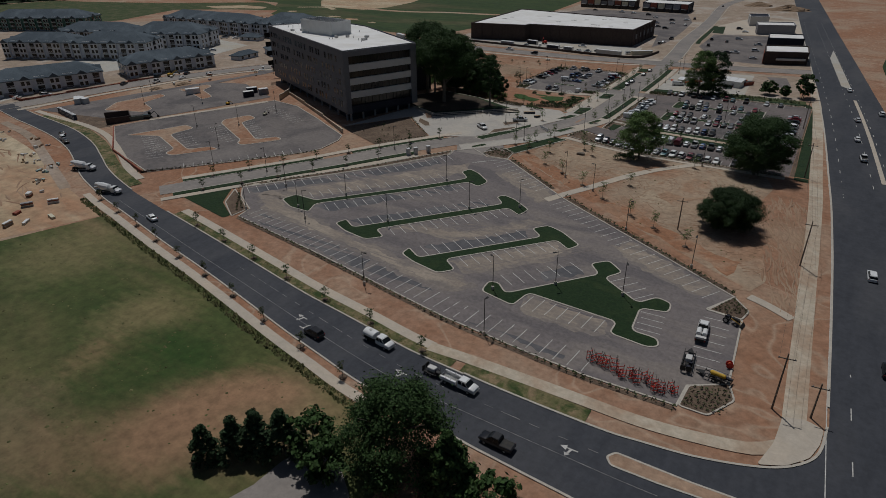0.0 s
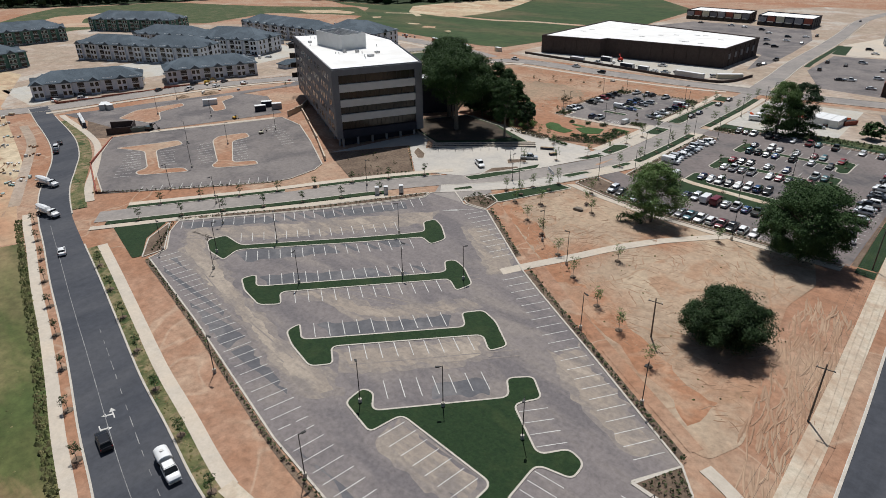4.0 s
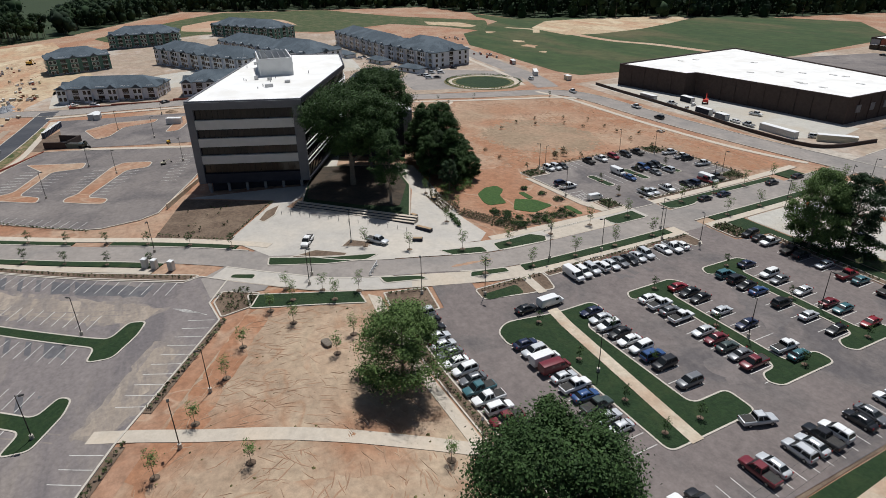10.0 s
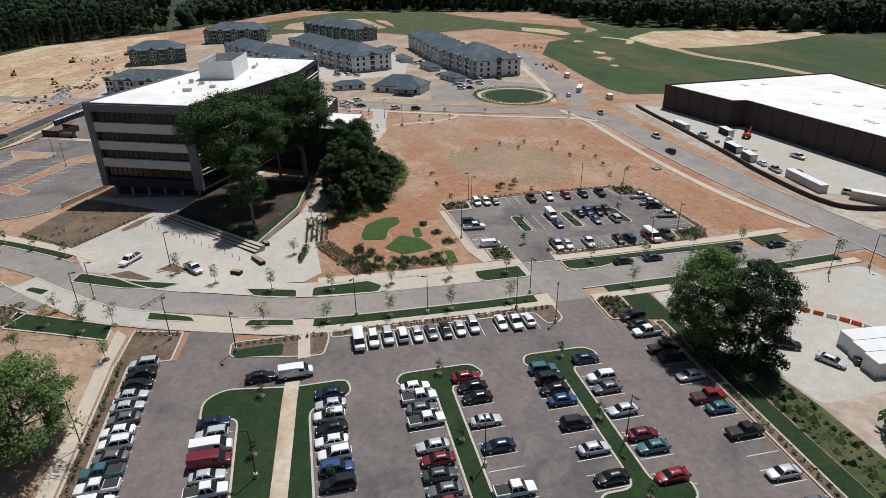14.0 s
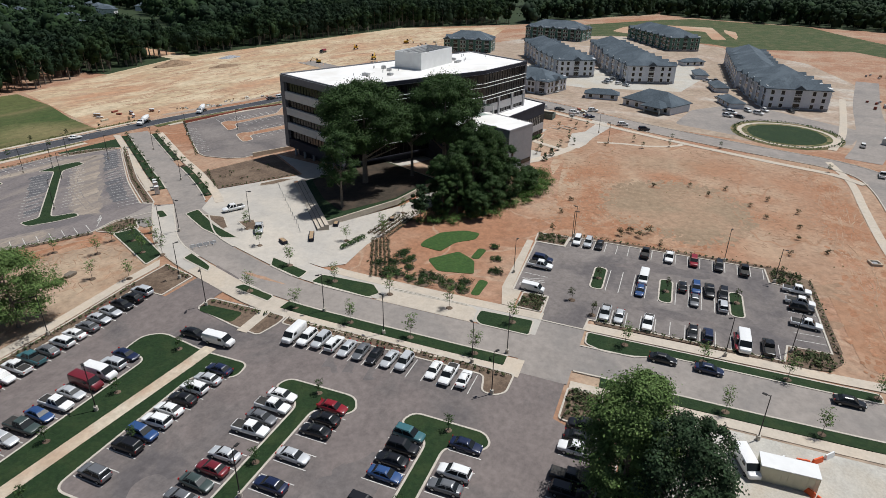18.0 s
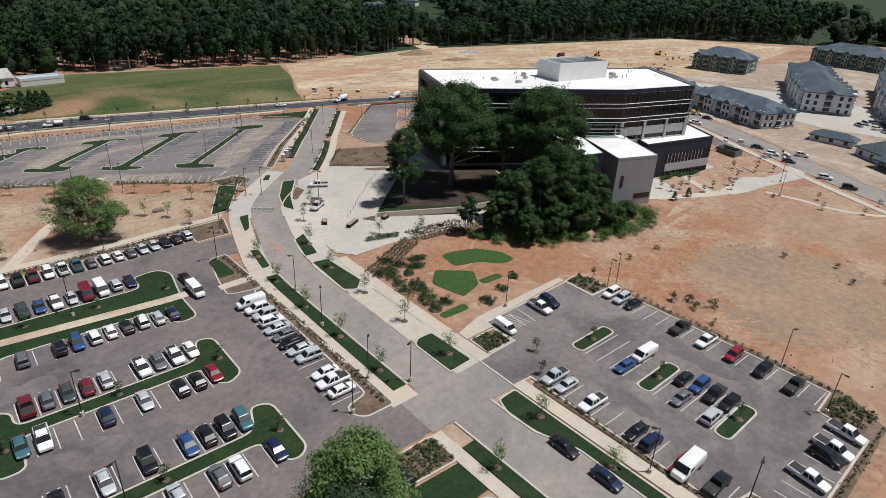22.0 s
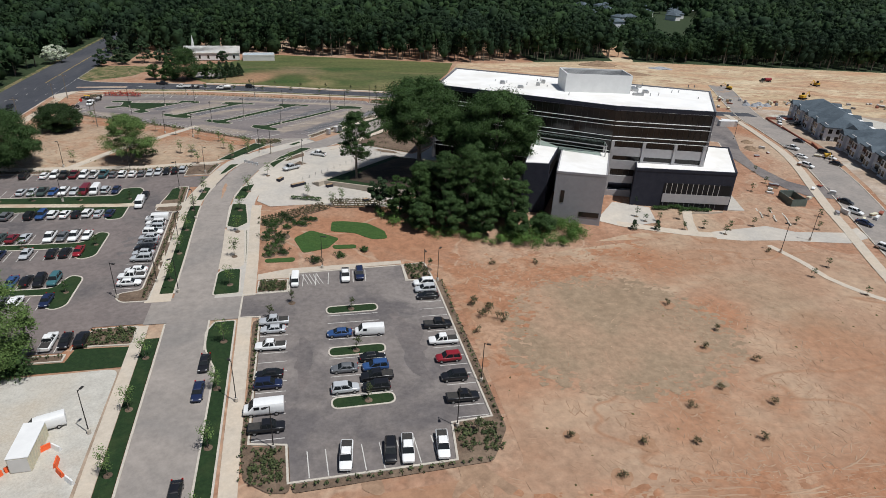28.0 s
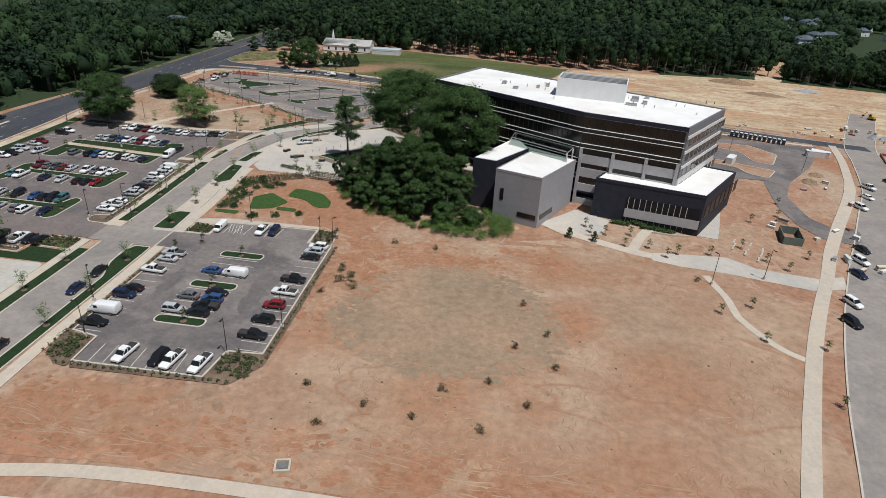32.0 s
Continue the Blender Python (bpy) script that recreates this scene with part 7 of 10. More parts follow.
big_tree(-116.2, 222.6, 24, 5.4, "leaf_mid", "slim tall tree with an airy crown on the lawn", 8, 0.26, 84, 260, 0.17, 0.75)
big_tree(-121, 243, 11, 3.0, "leaf_pine", "small dark pine beside the copse", 9, 0.3, 30, 110, 0.3)
GW = random.Random(9)
for i, (x, y, h, r) in enumerate(((-126, 247, 13, 3.4), (-134, 243, 15, 4.0), (-155, 256, 14, 4.4), (-140, 246, 18, 4.4), (-146, 259, 11, 4.2), (-138, 257, 10, 4.0), (-155, 262, 7, 3.6), (-162, 261, 6, 3.4), (-130, 255, 8, 3.4), (-152, 247, 15, 4.2))):
    big_tree(x, y, h, r, "leaf_mid" if i % 3 else "leaf", "dense dark green tree in a small copse", 40 + i, 0.03, 70, 300, 0.18)
for i, (x, y, h, r, leaf_) in enumerate(((-131, 249.5, 17, 4.6, "leaf"), (-137.5, 251.5, 20.5, 5.0, "leaf_mid"), (-143.5, 252.5, 22.5, 5.4, "leaf"), (-150, 253, 20.5, 5.6, "leaf"), (-147, 247, 21.5, 4.8, "leaf_mid"), (-134.5, 246.4, 16, 4.2, "leaf_dark"), (-157, 251, 17, 5.0, "leaf"))):
    big_tree(x, y, h, r, leaf_, "tall leafy dark green tree in a small copse", 140 + i, 0.05, 100, 330, 0.175, 0.7)
M["leaf_bush"] = mat("leaf_bush", (0.055, 0.11, 0.022), (0.085, 0.15, 0.034), 0.4, 0.75, island=0.4, spec=0.2)
edge = spline([(-121, 243), (-123, 250), (-128.5, 256), (-138.5, 260.5), (-148, 264.4), (-158, 267), (-167, 266.5), (-172, 259), (-166, 252)])
cs = [(p.x + GW.uniform(-2.5, 2.5), p.y + GW.uniform(-2.5, 1.0), H(p.y) + GW.uniform(0.3, 1.4), GW.uniform(0.9, 1.9)) for p in edge for _ in range(3)]
cs += [(GW.uniform(-173, -152), GW.uniform(257, 266.5), H(262) + GW.uniform(0.6, 2.4), GW.uniform(1.2, 2.4)) for _ in range(46)]
tagged(put("undergrowth_bushes", leaf_mesh("undergrowth", cs, 170, 0.17, 5), M["leaf_bush"]), "bright green bushes along the edge of the copse", "bushes", "", "stuff")
# trees by the near corner of the grass field
big_tree(-39.4, 49.6, 17.0, 8.8, "leaf_mid", "broad pine with a soft ragged crown by the side road", 60, -0.02, 150, 260, 0.19, 0.72)
for x, y in ((-53.1, 46.5), (-51.5, 47.3), (-49.7, 47.2), (-48.1, 47.0)):
    t = thing("clipped_shrub", at(x, y), "small round clipped shrub beside the paved court", "shrub", "shrubs by the court")
    put("foliage", leaf_mesh("foliage", [(0, 0, 0.7, 0.75), (0.1, 0, 1.2, 0.5)], 150, 0.12, int(-x * 10)), M["leaf"], t)
conifer(-31.0, 50.0, 12, 4.6, "dark green pine beside the side road", 61, "leaf", 70, 0.34)
for i, (x, y, h, r) in enumerate(((-62, 40, 7.5, 2.8), (-59.4, 42.0, 8.4, 3.0), (-56, 44, 8.6, 3.2), (-65, 37, 6.8, 2.6))):
    conifer(x, y, h, r, "dark narrow conifer at the edge of the field", 62 + i, "leaf_pine", 60, 0.25)
big_tree(-51.5, 45.5, 9, 3.8, "leaf", "green garden tree beside conifers", 68, 0.06, 40, 70, 0.36)
big_tree(-47.5, 43.5, 7.5, 3.2, "leaf", "green garden tree beside conifers", 69, 0.06, 36, 70, 0.36)
big_tree(-24, 49, 8, 3.8, "leaf", "green garden tree by the road", 70, 0.08, 40, 70, 0.38)
for i, (x, y, h, r) in enumerate(((9, -2, 13, 5), (2, 6, 12, 5), (-8, 0, 13, 5.4), (-18, 2, 12, 5), (-26, 5, 10, 4), (12, 12, 9, 4), (-52, -2, 7, 3.2))):
    big_tree(x, y, h, r, "leaf_pine", "dark tree beside the white hall", 75 + i, 0.06, 34, 50, 0.5)
for i, (x, y, h, r) in enumerate(((-7.4, 319.5, 10.5, 4.6), (-22, 319, 6.2, 3.8), (-15, 315.6, 5.4, 2.4))):
    big_tree(x, y, h, r, "leaf", "round green tree behind the car park", 100 + i, 0.06, 40, 50, 0.5)


# young street trees
def sapling_proto(seed, h, r, leaf, n, label, name="young_tree"):
    g = random.Random(seed)
    t = thing(name, pose(0, 0, -60), label, "young tree", "young trees")
    bm = bmesh.new()
    tube(bm, (0, 0, -0.1), (0, 0, h * 0.9), 0.055, 0.02, 6)
    for i in range(5):
        a = i * 1.3
        tube(bm, (0, 0, h * (0.35 + 0.08 * i)), (math.cos(a) * r * 0.7, math.sin(a) * r * 0.7, h * (0.55 + 0.08 * i)), 0.025, 0.01, 5)
    part("trunk", bm, M["bark"], t)
    cs = [(g.uniform(-1, 1) * r * 0.6, g.uniform(-1, 1) * r * 0.6, h * g.uniform(0.42, 0.98), r * 0.42) for _ in range(n)]
    put("crown", leaf_mesh("crown", cs, 26, 0.115, seed), M[leaf], t)
    part("mulch_ring", tube(bmesh.new(), (0, 0, -0.02), (0, 0, 0.12), 0.75, 0.6, 12), M["mulch"], t, "dark mulch round the trunk")
    return t


SAP = [sapling_proto(1, 4.6, 1.3, "leaf_light", 15, "young street tree with a light crown in mulch"), sapling_proto(2, 3.6, 1.05, "leaf", 12, "young street tree with a small crown in mulch"), sapling_proto(3, 3.0, 0.9, "shrub", 8, "thin young tree with few brown leaves")]
first = [True, True, True]


def sapling(k, x, y, s=1.0):
    m = at(x, y, rng.uniform(0, 360), 0.08)
    ob = SAP[k]
    if first[k]:
        ob.matrix_basis = m
        first[k] = False
    else:
        ob = copy_thing(SAP[k], m)
    ob.scale = (s, s, s * rng.uniform(0.9, 1.15))


def at_side(line, step, off, y0=None, y1=None, start=0.0):
    """Places along an offset of a line."""
    l = side(line, off)
    acc, nxt, out = 0.0, start, []
    for p, q in zip(l, l[1:]):
        d = (q - p).length
        while acc + d >= nxt:
            out.append(p.lerp(q, (nxt - acc) / d))
            nxt += step
        acc += d
    return [p for p in out if (y0 is None or p.y >= y0) and (y1 is None or p.y <= y1)]


for p in at_side(cutx(EDGE_N, -150, -46), 14, -1.4, start=4):
    sapling(1, p.x, p.y)
for p in at_side(cutx(EDGE_S, -182, -52), 13, 1.1, start=6):
    sapling(2, p.x, p.y, 1.1)
for p in at_side(cut(DRIVE, 104, 168), 11, -5.4, start=5) + at_side(cut(DRIVE, 104, 180), 11, 5.4, start=9):
    sapling(1, p.x, p.y)
for p in at_side(cut(DRIVE, 222, 282), 12.4, -5.6, start=3) + at_side(cut(DRIVE, 292, 357), 13.5, -5.6, start=6) + at_side(cut(DRIVE, 221, 282), 13, 7.0, start=3) + at_side(cut(DRIVE, 292, 354), 13.5, 7.4, start=3):
    sapling(0, p.x, p.y)
for x, y in ((-82.8, 181.3), (-73.1, 174.4), (-65.3, 170.4), (-56.2, 164.5), (-47.8, 158.4), (-37.8, 152.3), (-30.2, 147.8), (-20.7, 141.6), (-43.6, 170.1), (-66.2, 192.4), (-69.1, 199.2), (-29.6, 194), (-84.5, 186), (-80, 193), (-76, 184), (-62, 188)):
    sapling(0, x, y, 0.95)
for x, y in ((-90, 186), (-85, 192), (-80.5, 198), (-110, 238), (-113, 236), (-104, 231), (-100, 206), (-93, 214), (-126, 236)):
    sapling(0, x, y, 0.9)
for x, y in ((-53, 226), (-40, 225.5), (-28, 225), (-44, 236.5), (-33, 236), (-52, 255), (-36, 254.8), (-20.4, 258), (-52.2, 277), (-36, 276.4), (-20.4, 276), (-19.4, 232), (-19.6, 225)):
    sapling(1, x, y, 0.8)
for x, y in ((-98, 286.8), (-93.8, 291.6), (-127.4, 328.8), (-110, 290.6), (-110, 304.8), (-111, 318.8), (-129, 276)):
    sapling(2, x, y, 1.0)
for x, y in ((-204, 262), (-214, 266), (-226, 262), (-236, 256), (-244, 266), (-196, 256), (-221.5, 290.5), (-229.2, 286.4), (-228.3, 299.6), (-256, 232), (-260, 222), (-246, 238), (-240, 262), (-252, 258), (-236, 318), (-240, 300), (-220, 352)):
    sapling(1, x, y, 0.75)


def brush(x, y, s):
    """A brown shrub on a ring of dark turned soil."""
    g = random.Random(int(x * 10 + y))
    t = thing("dry_shrub", at(x, y, g.uniform(0, 360), 0.02), "leafless brown shrub in a ring of dark soil", "shrub", "shrubs on the plot")
    cs = [(g.uniform(-0.5, 0.5) * s, g.uniform(-0.5, 0.5) * s, g.uniform(0.3, 1.2) * s, 0.5 * s) for _ in range(5)]
    put("twig_crown", leaf_mesh("twigs", cs, 40, 0.11 * s, int(abs(x * 7 + y))), M["twig"], t)
    ring = rounded([(math.cos(i) * g.uniform(1.0, 2.9) * s, math.sin(i) * g.uniform(0.9, 2.2) * s) for i in np.linspace(0, 2 * math.pi, 15)[:-1]], 0.4, 2)
    bm = bmesh.new()
    bm.faces.new([bm.verts.new((a, b, 0.02)) for a, b in ring])
    part("soil_ring", bm, M["dark_soil"], t, "dark turned soil")


M["twig"] = mat("twig", (0.10, 0.075, 0.045), (0.07, 0.075, 0.03), 1.5, 0.9, island=0.4)
M["dark_soil"] = mat("dark_soil", (0.29, 0.165, 0.098), (0.335, 0.205, 0.13), 0.9, 0.95, bump=0.6)
for x, y in ((-146.5, 340.8), (-152.8, 334.9), (-161.5, 336.4), (-165.4, 328.4), (-172.7, 337.2), (-180.4, 329.7), (-173.2, 324.9), (-177.1, 313.5), (-185.3, 318.2), (-183.7, 308), (-141.8, 331.9), (-178.2, 297.5), (-144.7, 275.4), (-155.1, 276), (-219.3, 277.1), (-133.9, 302.3)):
    brush(x, y, 1.0)
for x, y in ((-136.6, 297), (-138.5, 294), (-135.8, 292), (-140, 298.6)):
    brush(x, y, 1.5)


# rows of low shrubs in the beds
def shrubs(name, places, size, label, leaf="shrub", per=9):
    cs = [(*on_site(x + rng.uniform(-0.12, 0.12), y + rng.uniform(-0.12, 0.12), 0.17 + size * 0.45), size * rng.uniform(0.6, 1.0)) for x, y in places]
    ob = put(name, leaf_mesh(name, cs, per, size * 0.42, len(places)), M[leaf])
    return tagged(ob, label, "shrubs", "", "stuff")


def line_places(a, b, step):
    a, b = Vector(a), Vector(b)
    n = int((b - a).length / step)
    return [tuple(a.lerp(b, i / max(1, n))) for i in range(n + 1)]


LOW = "row of low dark shrubs in mulch"
pl = []
for a, b in (((-128.5, 99.5), (-95, 94)), ((-95, 94), (-55, 86.6)), ((-55, 86.6), (-24, 83.7)), ((-24, 83.7), (-9, 84.2))):
    pl += line_places(a, b, 1.5)
bedline = spline([(-129.5, 99.4), (-95, 94), (-55, 86.6), (-36, 84.6), (-24, 83.7), (-8.7, 84)])
band("mulch_row", bedline, -0.45, 0.5, M["mulch"], 0.05, label="narrow mulch strip along the kerb", category="planting strip")
shrubs("shrub_row", pl, 0.55, LOW)
bed2 = spline([(-7, 125.2), (-29, 138.3), (-57, 154.6)])
band("mulch_row", bed2, -0.7, 0.9, M["mulch"], 0.05, label="narrow mulch strip along the kerb", category="planting strip")
shrubs("shrub_row", line_places((-7, 125), (-29, 138.2), 1.5) + line_places((-29, 138.2), (-57, 154.8), 1.5) + line_places((-64, 159), (-84, 173), 1.3), 0.62, LOW)
band("mulch_row", spline([(-63, 158.4), (-74, 165.6), (-85, 173)]), -0.7, 0.9, M["mulch"], 0.05, label="narrow mulch strip along the kerb", category="planting strip")
shrubs("shrub_row", line_places((-147, 115.6), (-106.6, 169.8), 1.4) + line_places((-145, 113), (-133.5, 102.5), 1.2) + line_places((-142.5, 111), (-133, 104), 1.2), 0.5, LOW)
pl = []
for i in range(7):
    pl += line_places((-8.6 + i * 0.9, 116.9 + i * 0.2), (-6.4 + i * 0.5, 122.4 - i * 0.5), 1.1) + line_places((-7.6 + i * 0.9, 86 + i * 0.1), (-6.8 + i * 0.9, 91 + i * 0.3), 1.1)
shrubs("shrub_bed", pl, 0.42, "grid of low shrubs in mulch")
shrubs("shrub_row", line_places((-68, 239), (-68, 281), 1.3) + line_places((-68, 221), (-68, 236), 1.3) + line_places((-67, 202), (-6, 201.6), 1.2) + line_places((-76, 203), (-74, 209.6), 1.0) + line_places((-58, 300), (-6, 299.8), 1.5), 0.55, LOW)
shrubs("shrub_row", line_places((-91.6, 293), (-91.6, 333), 1.5) + line_places((-130.9, 282), (-131.6, 328), 1.5) + line_places((-96, 335.4), (-128, 334.4), 1.5), 0.55, LOW)
pl = [(rng.uniform(-97.4, -92.8), rng.uniform(327.6, 334)) for _ in range(70)] + [(rng.uniform(-130.6, -124), rng.uniform(326.6, 333)) for _ in range(80)] + [(rng.uniform(-128.4, -123.6), rng.uniform(273, 280)) for _ in range(60)] + [(rng.uniform(-96.6, -91), rng.uniform(277.2, 281.6)) for _ in range(60)] + [(rng.uniform(-69, -61.5), rng.uniform(292, 297)) for _ in range(90)]
shrubs("shrub_bed", pl, 0.5, "scattered olive ground cover in mulch", per=12)
shrubs("shrub_bed", [(rng.uniform(-95.5, -87), rng.uniform(173.5, 179.5)) for _ in range(90)], 0.36, "rows of small shrubs in mulch")
shrubs("shrub_row", line_places((-136, 165.6), (-123.5, 178.6), 1.2) + line_places((-141, 194), (-124, 180.6), 1.3) + [(rng.uniform(-150, -128), rng.uniform(172, 184)) for _ in range(14)], 0.5, "low shrubs in the brown bed")
shrubs("shrub_row", line_places((-186, 107), (-150, 150), 1.4), 0.5, LOW)


# garden beside the plaza
sheet("garden_clay", rounded([(-92, 242), (-90.2, 274), (-122, 271), (-126, 262), (-118, 246), (-106, 238), (-97, 238)], 1.5), M["clay"], 0.02, label="red clay of a new garden", category="garden")
M["turf_bright"] = mat("turf_bright", (0.026, 0.066, 0.014), (0.045, 0.088, 0.02), 1.2, 0.9, bump=0.6, grain=0.25, gscale=1.5)
PATCHES = ([(-108.7, 248.2), (-111.8, 248.1), (-118, 250), (-121.7, 255), (-121.7, 259.2), (-117.6, 259.2), (-113.9, 255.4), (-107.8, 253.8)], [(-102.8, 252.7), (-109.6, 257.9), (-106.4, 262.8), (-100.3, 264.7), (-98.3, 256.9)], [(-107.4, 261.4), (-113.4, 261.6), (-113.2, 263.6), (-107.6, 263.4)], [(-91.5, 266.8), (-98.5, 266.6), (-98.3, 268.8), (-91.6, 268.6)])
for pts in PATCHES:
    sheet("lawn_patch", rounded(pts, 1.1, 4), M["turf_bright"], 0.12, 0.12, label="bright green lawn patch in the clay garden", category="lawn patch")
for k, (x, y, r) in enumerate(((-94.6, 247.3, 1.5), (-95.4, 255.5, 1.8), (-91.7, 255.9, 1.3), (-93.3, 261.2, 1.9), (-98.1, 246.3, 1.2), (-93.3, 249.6, 1.4), (-97.0, 250.6, 1.0), (-95.6, 264.2, 1.2), (-104.2, 246.6, 0.9), (-101.2, 249.4, 1.0), (-103, 268.6, 1.3), (-109, 267.2, 1.0), (-115, 264.8, 0.9), (-96.4, 243.6, 1.3), (-92.6, 252.6, 1.2), (-94.6, 258.4, 1.5), (-91.6, 247.6, 1.1), (-99.6, 248.6, 1.0), (-92.4, 264.8, 1.3), (-102, 246.4, 1.0))):
    t = thing("shrub_clump", at(x, y), "loose clump of green shrubs in the clay garden", "shrub", "garden shrubs")
    put("foliage", leaf_mesh("foliage", [(rng.gauss(0, r * 0.6), rng.gauss(0, r * 0.6), rng.uniform(0.2, 0.75), rng.uniform(0.35, 0.65)) for _ in range(9 + int(r * 8))], 60, 0.1, k + 300), M[("leaf", "leaf_dark", "leaf_mid")[k % 3]], t)
    part("mulch_bed", tube(bmesh.new(), (0, 0, -0.02), (0, 0, 0.1), r * 1.25, r * 1.1, 12), M["mulch"], t, "dark mulch under the shrubs")
pl = []
for k in range(5):
    ends = (-89.9 - k * 0.8, 244.8 + k * 0.8), (-107.2 - k * 0.4, 236.5 + k * 0.8)
    pl += line_places(*ends, 0.95)
    band("planting_strip", spline(ends), -0.26, 0.26, M["mulch"], 0.09, label="narrow row of dark mulch in the garden", category="planting strip")
for k in range(5):
    ends = (-109.9 - k * 0.2, 234 + k * 1.3), (-123.2, 235 + k * 1.25)
    pl += line_places(*ends, 0.95)
    band("planting_strip", spline(ends), -0.26, 0.26, M["mulch"], 0.125, label="narrow row of dark mulch in the garden", category="planting strip")
pl += line_places((-123, 236.5), (-132, 240.5), 1.0) + line_places((-123, 238), (-131, 242), 1.0)
shrubs("planting_rows", pl, 0.5, "rows of small brown and green plants beside the plaza", "twig", 12)
for (x, y) in ((-189.2, 260.4), (-195.7, 261.2)):
    conifer(x, y, 2.8, 0.9, "small dark conifer beside the annex path", int(-x), "leaf_pine", 20, 0.16)
t = thing("hedge", pose(0, 0, 0), "clipped low hedge on the plaza edge", "hedge")
put("foliage", leaf_mesh("hedge", [(*on_site(-99.6 - i * 0.9, 232.4 + i * 0.2, 0.6), 0.75) for i in range(9)], 50, 0.22, 4), M["leaf"], t)

pl = [(-271 + 21.6 * math.cos(radians(a)), 344 + 20.2 * math.sin(radians(a))) for a in range(0, 360, 5)]
shrubs("shrub_ring", pl, 0.8, "ring of young shrubs round the oval lawn", "leaf")

# ---- woods ----
def inside(x, y, poly):
    c = False
    for (x0, y0), (x1, y1) in zip(poly, poly[1:] + poly[:1]):
        if (y0 > y) != (y1 > y) and x < (x1 - x0) * (y - y0) / (y1 - y0) + x0:
            c = not c
    return c


def crown_mesh(name, clumps, seed):
    """An uneven rounded body for each clump of leaves."""
    g = np.random.default_rng(seed)
    base = [(0, 0, 1)] + [(0.8 * math.cos(a), 0.8 * math.sin(a), 0.6) for a in np.arange(5) * 1.2566] + [(math.cos(a), math.sin(a), -0.1) for a in np.arange(5) * 1.2566 + 0.628] + [(0.7 * math.cos(a), 0.7 * math.sin(a), -0.75) for a in np.arange(5) * 1.2566]
    tri = [(0, 1 + i, 1 + (i + 1) % 5) for i in range(5)]
    for lo_, hi_ in ((6, 1), (11, 6)):
        for i in range(5):
            tri += [(hi_ + i, lo_ + i, hi_ + (i + 1) % 5), (lo_ + i, lo_ + (i + 1) % 5, hi_ + (i + 1) % 5)] if lo_ == 6 else [(hi_ + i, lo_ + i, lo_ + (i + 1) % 5), (hi_ + i, lo_ + (i + 1) % 5, hi_ + (i + 1) % 5)]
    b = np.array(base)
    c = np.array(clumps, float)
    n, m = len(c), len(b)
    v = c[:, None, :3] + b[None] * (c[:, 3] * 0.66)[:, None, None] * g.uniform(0.6, 1.25, (n, m, 1)) * np.array([1, 1, 1.1])
    f = (np.array(tri)[None] + (np.arange(n) * m)[:, None, None]).reshape(-1, 3)
    me = bpy.data.meshes.new(name)
    me.from_pydata(v.reshape(-1, 3).tolist(), [], f.tolist())
    me.shade_smooth()
    return me


def woods(name, poly, spacing, hmin, hmax, seed, label, quads=70, size=1.3, pines=0.5, gaps=(), low=0.14, dips=()):
    """Many trees as one mesh of leaf sprays, and their trunks as another."""
    g = random.Random(seed)
    xs_, ys_ = [p[0] for p in poly], [p[1] for p in poly]
    clumps = []
    tv, tf = [], []
    x = min(xs_)
    n = 0
    while x < max(xs_):
        y = min(ys_)
        while y < max(ys_):
            px, py = x + g.uniform(-0.85, 0.85) * spacing, y + g.uniform(-0.85, 0.85) * spacing
            y += spacing
            if not inside(px, py, poly) or any((px - a) ** 2 + (py - b) ** 2 < r * r for a, b, r in gaps):
                continue
            h = g.uniform(hmin, hmax) * (1.12 if g.random() < 0.12 else 1.0)
            z = H(py, px)
            for a, b, dr, k in dips:
                if (px - a) ** 2 + (py - b) ** 2 < dr * dr:
                    h *= k
            r = spacing * g.uniform(0.42, 0.8) * (1.25 if g.random() < 0.2 else 1.0)
            n += 1
            if g.random() < pines:
                for k in range(5):
                    f = k / 4
                    clumps.append((px + g.uniform(-0.5, 0.5), py + g.uniform(-0.5, 0.5), z + h * (low + 0.12 + (0.84 - low) * f), r * (1.0 - 0.65 * f) + 0.5))
            else:
                for k in range(5):
                    a = k * 2.4 + g.uniform(-0.8, 0.8)
                    f = (0.35, 0.62, 0.78, 0.7, 0.9)[k]
                    off = r * (0.55, 0.6, 0.5, 0.62, 0.1)[k]
                    clumps.append((px + math.cos(a) * off, py + math.sin(a) * off, z + h * (low + (0.96 - low) * f + g.uniform(-0.05, 0.05)), r * g.uniform(0.6, 0.9)))
            b = len(tv)
            w = g.uniform(0.14, 0.34)
            for zz, ww in ((z - 0.5, w), (z + h * 0.8, w * 0.4)):
                tv += [(px - ww, py - ww, zz), (px + ww, py - ww, zz), (px + ww, py + ww, zz), (px - ww, py + ww, zz)]
            tf += [(b + i, b + (i + 1) % 4, b + 4 + (i + 1) % 4, b + 4 + i) for i in range(4)]
        x += spacing
    sprays = leaf_mesh(name, clumps, max(6, quads // 3), size * 0.52, seed, 0.7)
    root = put(name, sprays, M["leaf_forest"])
    put("crowns", crown_mesh("crowns", clumps, seed), M["leaf_forest"], root, "rounded leafy crowns")
    tagged(root, label, "woods", "", "stuff")
    me = bpy.data.meshes.new("trunks")
    me.from_pydata(tv, [], tf)
    put("trunks", me, M["bark"], root, "grey-brown trunks")
    return n


